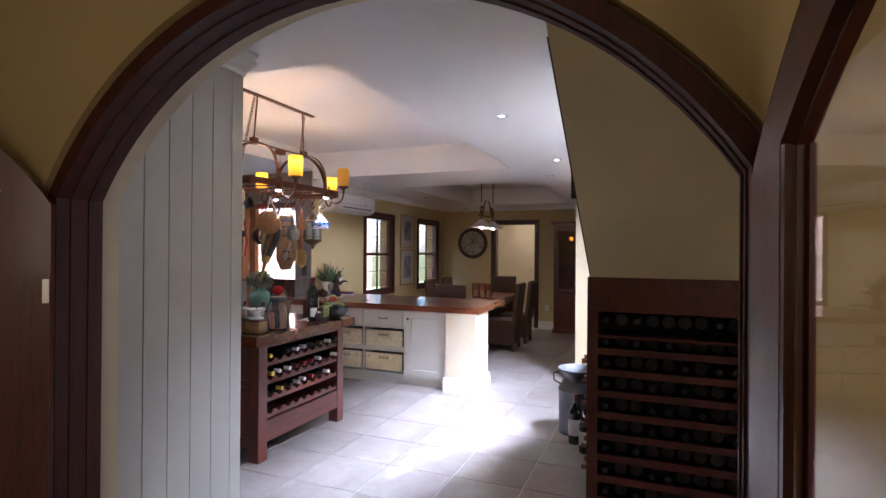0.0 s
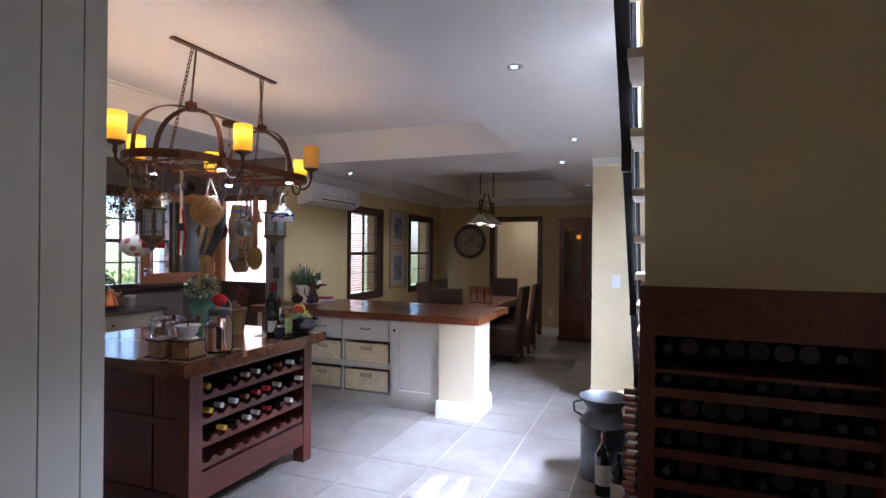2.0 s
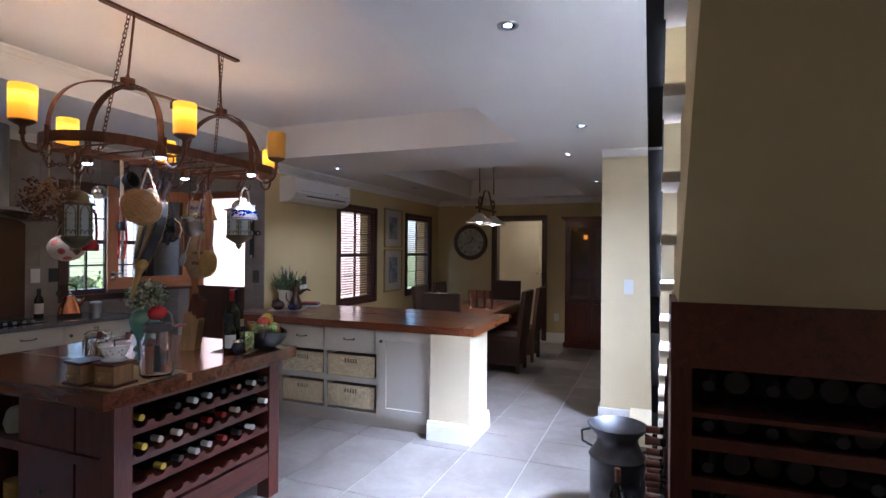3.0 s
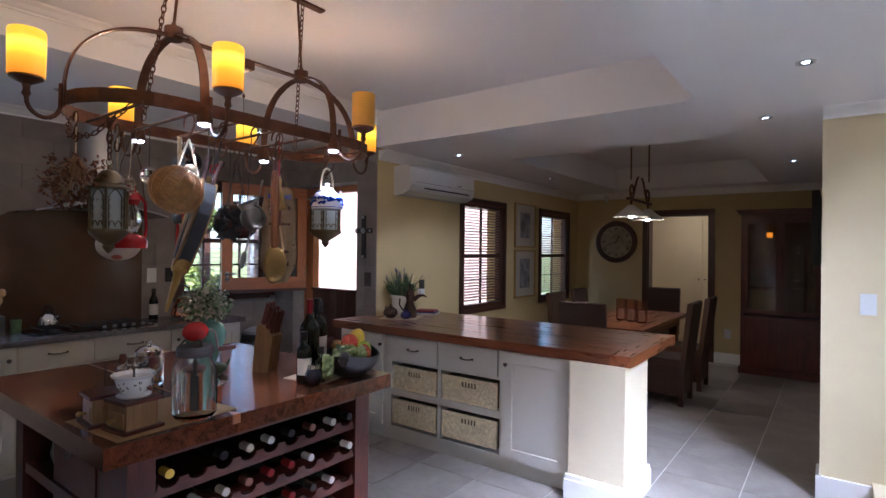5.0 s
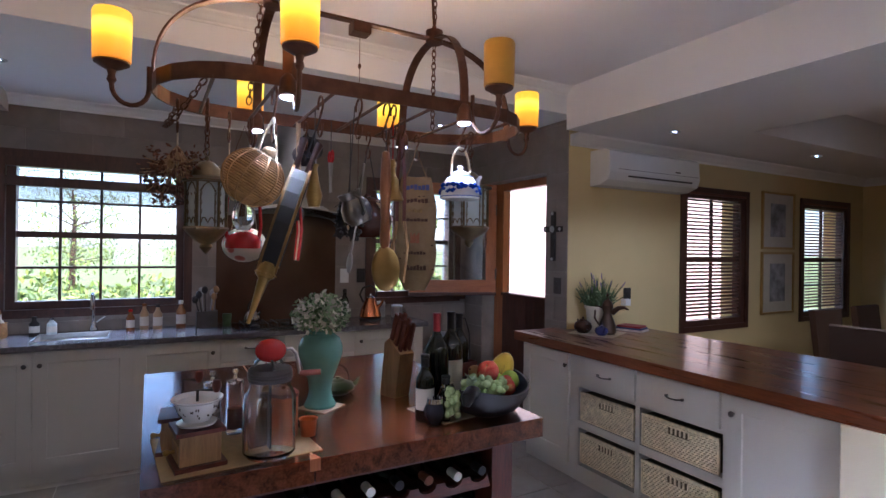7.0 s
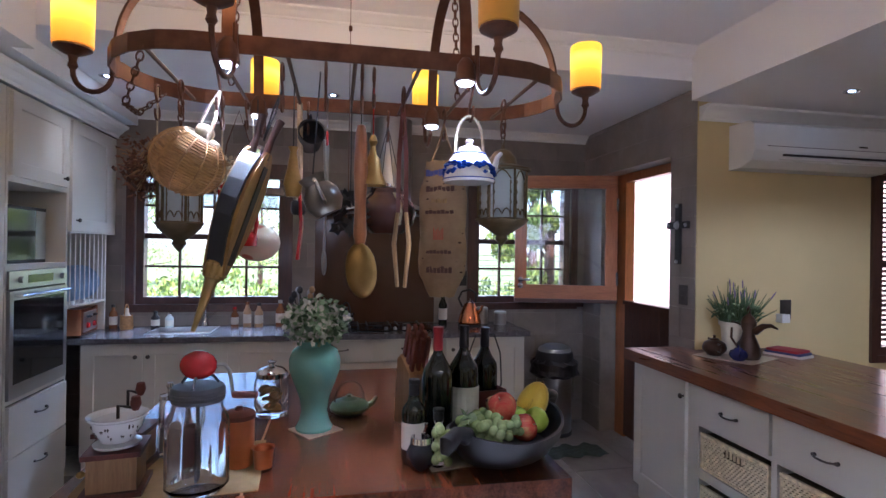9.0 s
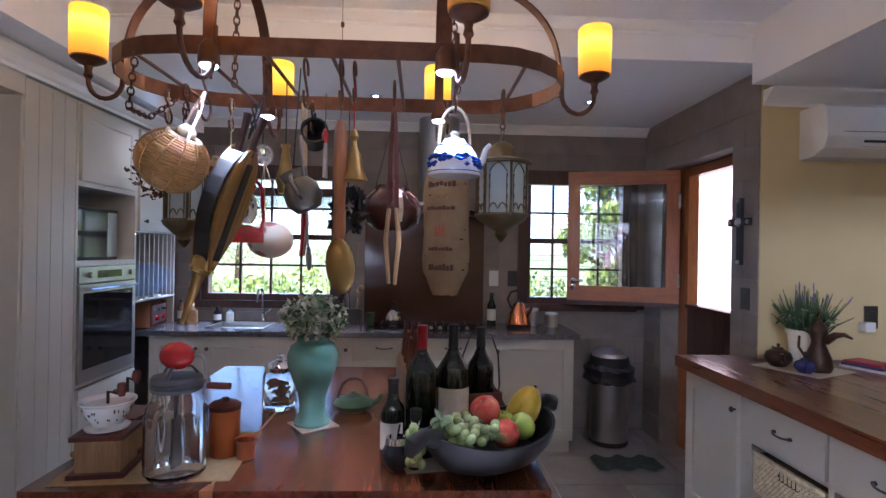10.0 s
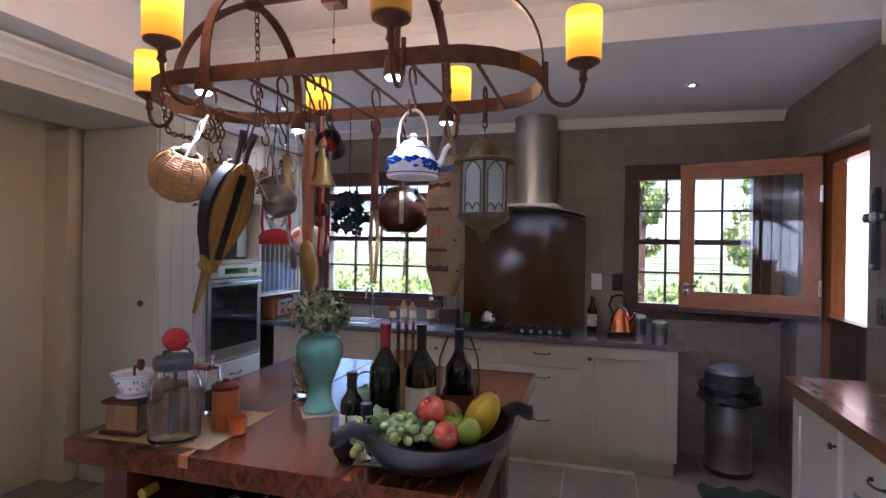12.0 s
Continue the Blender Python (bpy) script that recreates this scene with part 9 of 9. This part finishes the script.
def leafy(blobs, count, size, seed):
    """Many small bent leaves scattered in uneven clumps."""
    r = random.Random(seed)
    vs, fs, ms = [], [], []
    for k in range(count):
        cx, cy, cz, rx, ry, rz = r.choice(blobs)
        while True:
            p = [r.uniform(-1, 1) for _ in range(3)]
            d = sum(q * q for q in p)
            if 0.15 < d < 1:
                break
        c = Vector((cx + p[0] * rx, cy + p[1] * ry, cz + p[2] * rz))
        q = Euler((r.uniform(0, 6.3), r.uniform(0, 6.3), r.uniform(0, 6.3))).to_matrix()
        s = size * r.uniform(0.6, 1.4)
        b = len(vs)
        for v in ((-s * 0.5, 0, 0), (0, -s * 0.22, s * 0.05), (s * 0.5, 0, 0), (0, s * 0.22, s * 0.05)):
            vs.append(c + q @ Vector(v))
        fs.append((b, b + 1, b + 2, b + 3))
        ms.append(r.randrange(3))
    me = bpy.data.meshes.new("crown")
    me.from_pydata([tuple(v) for v in vs], [], fs)
    for m in LEAVES:
        me.materials.append(m)
    me.polygons.foreach_set("material_index", ms)
    return me


def garden_tree(x, y, h, w, seed):
    t = thing("garden_tree", "green leafy garden tree outside the kitchen window", "tree", pose(x, y, -0.21))
    r = random.Random(seed)
    part("trunk", tube([(0, 0, 0), (0.05, 0.03, h * 0.3), (0.0, 0.08, h * 0.6), (0.06, 0.0, h * 0.85)], [0.12, 0.10, 0.07, 0.03], 10), DARK_FRAME, t, smooth=True)
    bm = bmesh.new()
    blobs = []
    for k in range(16):
        a = r.uniform(0, 6.3)
        z = h * r.uniform(0.25, 1.0)
        q = w * r.uniform(0.3, 1.0) * (1.1 - 0.6 * z / h)
        c = (math.cos(a) * q, math.sin(a) * q, z)
        tube([(0.02, 0.03, z * 0.8), c], [0.03, 0.008], 5, bm)
        blobs.append((*c, w * 0.38, w * 0.38, w * 0.30))
    part("limb", bm, DARK_FRAME, t)
    o = new("crown", leafy(blobs, 3600, 0.11, seed))
    o.parent = t


for x, y, h, w, sd in ((-15.5, -4.6, 3.6, 0.9, 1), (-10.6, 5.2, 3.6, 0.55, 3), (-9.2, 6.9, 3.4, 0.6, 4), (-12.0, 7.7, 4.4, 0.9, 6)):
    garden_tree(x, y, h, w, sd)
hedge = thing("garden_hedge", "clipped green hedge along the garden edge", "hedge")
o = new("foliage", leafy([(-15.0, -4 + 1.0 * k, 0.05 + 0.15 * (k % 3), 0.9, 0.9, 0.7) for k in range(18)], 9000, 0.16, 33))
o.parent = hedge
for x, y, h, w, sd in ((-24.0, -9.0, 4.6, 2.6, 21), (-26.0, -4.5, 3.8, 2.4, 22), (-24.5, 0.5, 4.4, 2.6, 23), (-27.0, 5.0, 5.0, 2.8, 24)):
    garden_tree(x, y, h, w, sd)
PAVE = mat_simple("pale_paving", (0.45, 0.40, 0.34), 0.8)
structure("paving", box(-8.2, -4.5, 6.4, 8.6, -0.21, -0.15), PAVE, "pale paved strip outside the stable door")

# ---- tiled surfaces ----
floor_ob = bpy.data.objects["floor"]
tile_me = mesh_of(box(-0.2415, 0.2415, -0.2315, 0.2315, -0.012, 0.0), "tile", FLOOR_TILE, 0.002)
long_me = mesh_of(box(-0.2415, 0.2415, -0.4665, 0.4665, -0.012, 0.0), "tile", FLOOR_TILE, 0.002)
near, far = [], []
for i in range(-10, 11):
    for j in range(-9, 14):
        x, y = -1.29 + 0.49 * (i + 0.5), 4.36 + 0.47 * (j + 0.5)
        if not (-6.0 < x < 3.9 and -0.6 < y < 10.55) or (x < -4.3 and y > 6.3):
            continue
        if x < -5.2 and y < 5.0:
            continue
        (near if (-4.6 < x < 0.4 and y > 1.0) or (x < 0.4 and 0 < y <= 1.0 and x > -1.5) else far).append((x, y))
for x, y in near:
    row = round((y - 4.36) / 0.47 - 0.5)
    if row == 1 and -3.3 < x:
        continue
    joined = row == 0 and -3.3 < x
    o = new("tile", long_me if joined else tile_me)
    o.parent = floor_ob
    o.matrix_basis = Matrix.Translation((x, y + (0.235 if joined else 0), 0))
bm = bmesh.new()
for x, y in far:
    box(x - 0.2425, x + 0.2425, y - 0.2325, y + 0.2325, -0.012, 0.0, bm)
tagged(part("tile_rest", bm, FLOOR_TILE, floor_ob), kind="stuff")


TILE_MESH = {}


def wall_tiles(parent, axis, at, out, a0, a1, z0, z1, holes, tw=0.40, th=0.198):
    r, z = 0, z0
    while z < z1 - 0.02:
        zt = min(z + th - 0.003, z1)
        a = a0 - (tw / 2 if r % 2 else 0)
        while a < a1:
            b0, b1 = max(a, a0), min(a + tw - 0.003, a1)
            if b1 - b0 > 0.02:
                rects = [(b0, b1, z, zt)]
                for h in holes:
                    nxt = []
                    for (p0, p1, q0, q1) in rects:
                        if p1 <= h[0] or p0 >= h[1] or q1 <= h[2] or q0 >= h[3]:
                            nxt.append((p0, p1, q0, q1))
                            continue
                        if p0 < h[0]:
                            nxt.append((p0, h[0], q0, q1))
                        if p1 > h[1]:
                            nxt.append((h[1], p1, q0, q1))
                        m0, m1 = max(p0, h[0]), min(p1, h[1])
                        if q0 < h[2]:
                            nxt.append((m0, m1, q0, h[2]))
                        if q1 > h[3]:
                            nxt.append((m0, m1, h[3], q1))
                    rects = nxt
                for (p0, p1, q0, q1) in rects:
                    if p1 - p0 < 0.008 or q1 - q0 < 0.008:
                        continue
                    lo, hi = sorted((at, at + out * 0.007))
                    key = (axis, round(p1 - p0, 3), round(q1 - q0, 3))
                    c, z_ = (p0 + p1) / 2, (q0 + q1) / 2
                    if key not in TILE_MESH:
                        w, h = (p1 - p0) / 2, (q1 - q0) / 2
                        TILE_MESH[key] = mesh_of(box(-0.0035, 0.0035, -w, w, -h, h) if axis == "x" else box(-w, w, -0.0035, 0.0035, -h, h), "tile", STONE_TILE, 0.0015)
                    o = new("tile", TILE_MESH[key])
                    o.parent = bpy.data.objects[parent]
                    o.matrix_basis = Matrix.Translation(((lo + hi) / 2, c, z_) if axis == "x" else (c, (lo + hi) / 2, z_))
            a += tw
        r += 1
        z += th


def mat_stone_tile():
    n = N("grey_brown_stone_tile", 0.5)
    co = n.coords(world=True)
    geo = n.node("ShaderNodeObjectInfo")
    f = n.noise(co, 4.0, 6, 0.62, 0.5)
    g = n.noise(co, 30, 4)
    a = n.ramp(f, [(0.3, (0.15, 0.125, 0.105)), (0.55, (0.225, 0.19, 0.16)), (0.75, (0.30, 0.265, 0.225))])
    b = n.ramp(geo.outputs["Random"], [(0.0, (0.17, 0.145, 0.12)), (1.0, (0.27, 0.235, 0.20))])
    n.color(n.mix(0.45, a, b))
    n.bump(g, 0.2, 0.002)
    n.roughness(g, 0.4, 0.6)
    return n.m


STONE_TILE = mat_stone_tile()
wall_tiles("wall_kitchen_back", "x", XB, 1, 1.2, YD, 0.0, CEIL_K, [WIN_A, WIN_B])
wall_tiles("wall_stable_door", "y", YD, -1, XB + 0.008, XA - 0.002, 0.0, CEIL_K, [(DOOR[0], DOOR[1], 0, DOOR[3])])
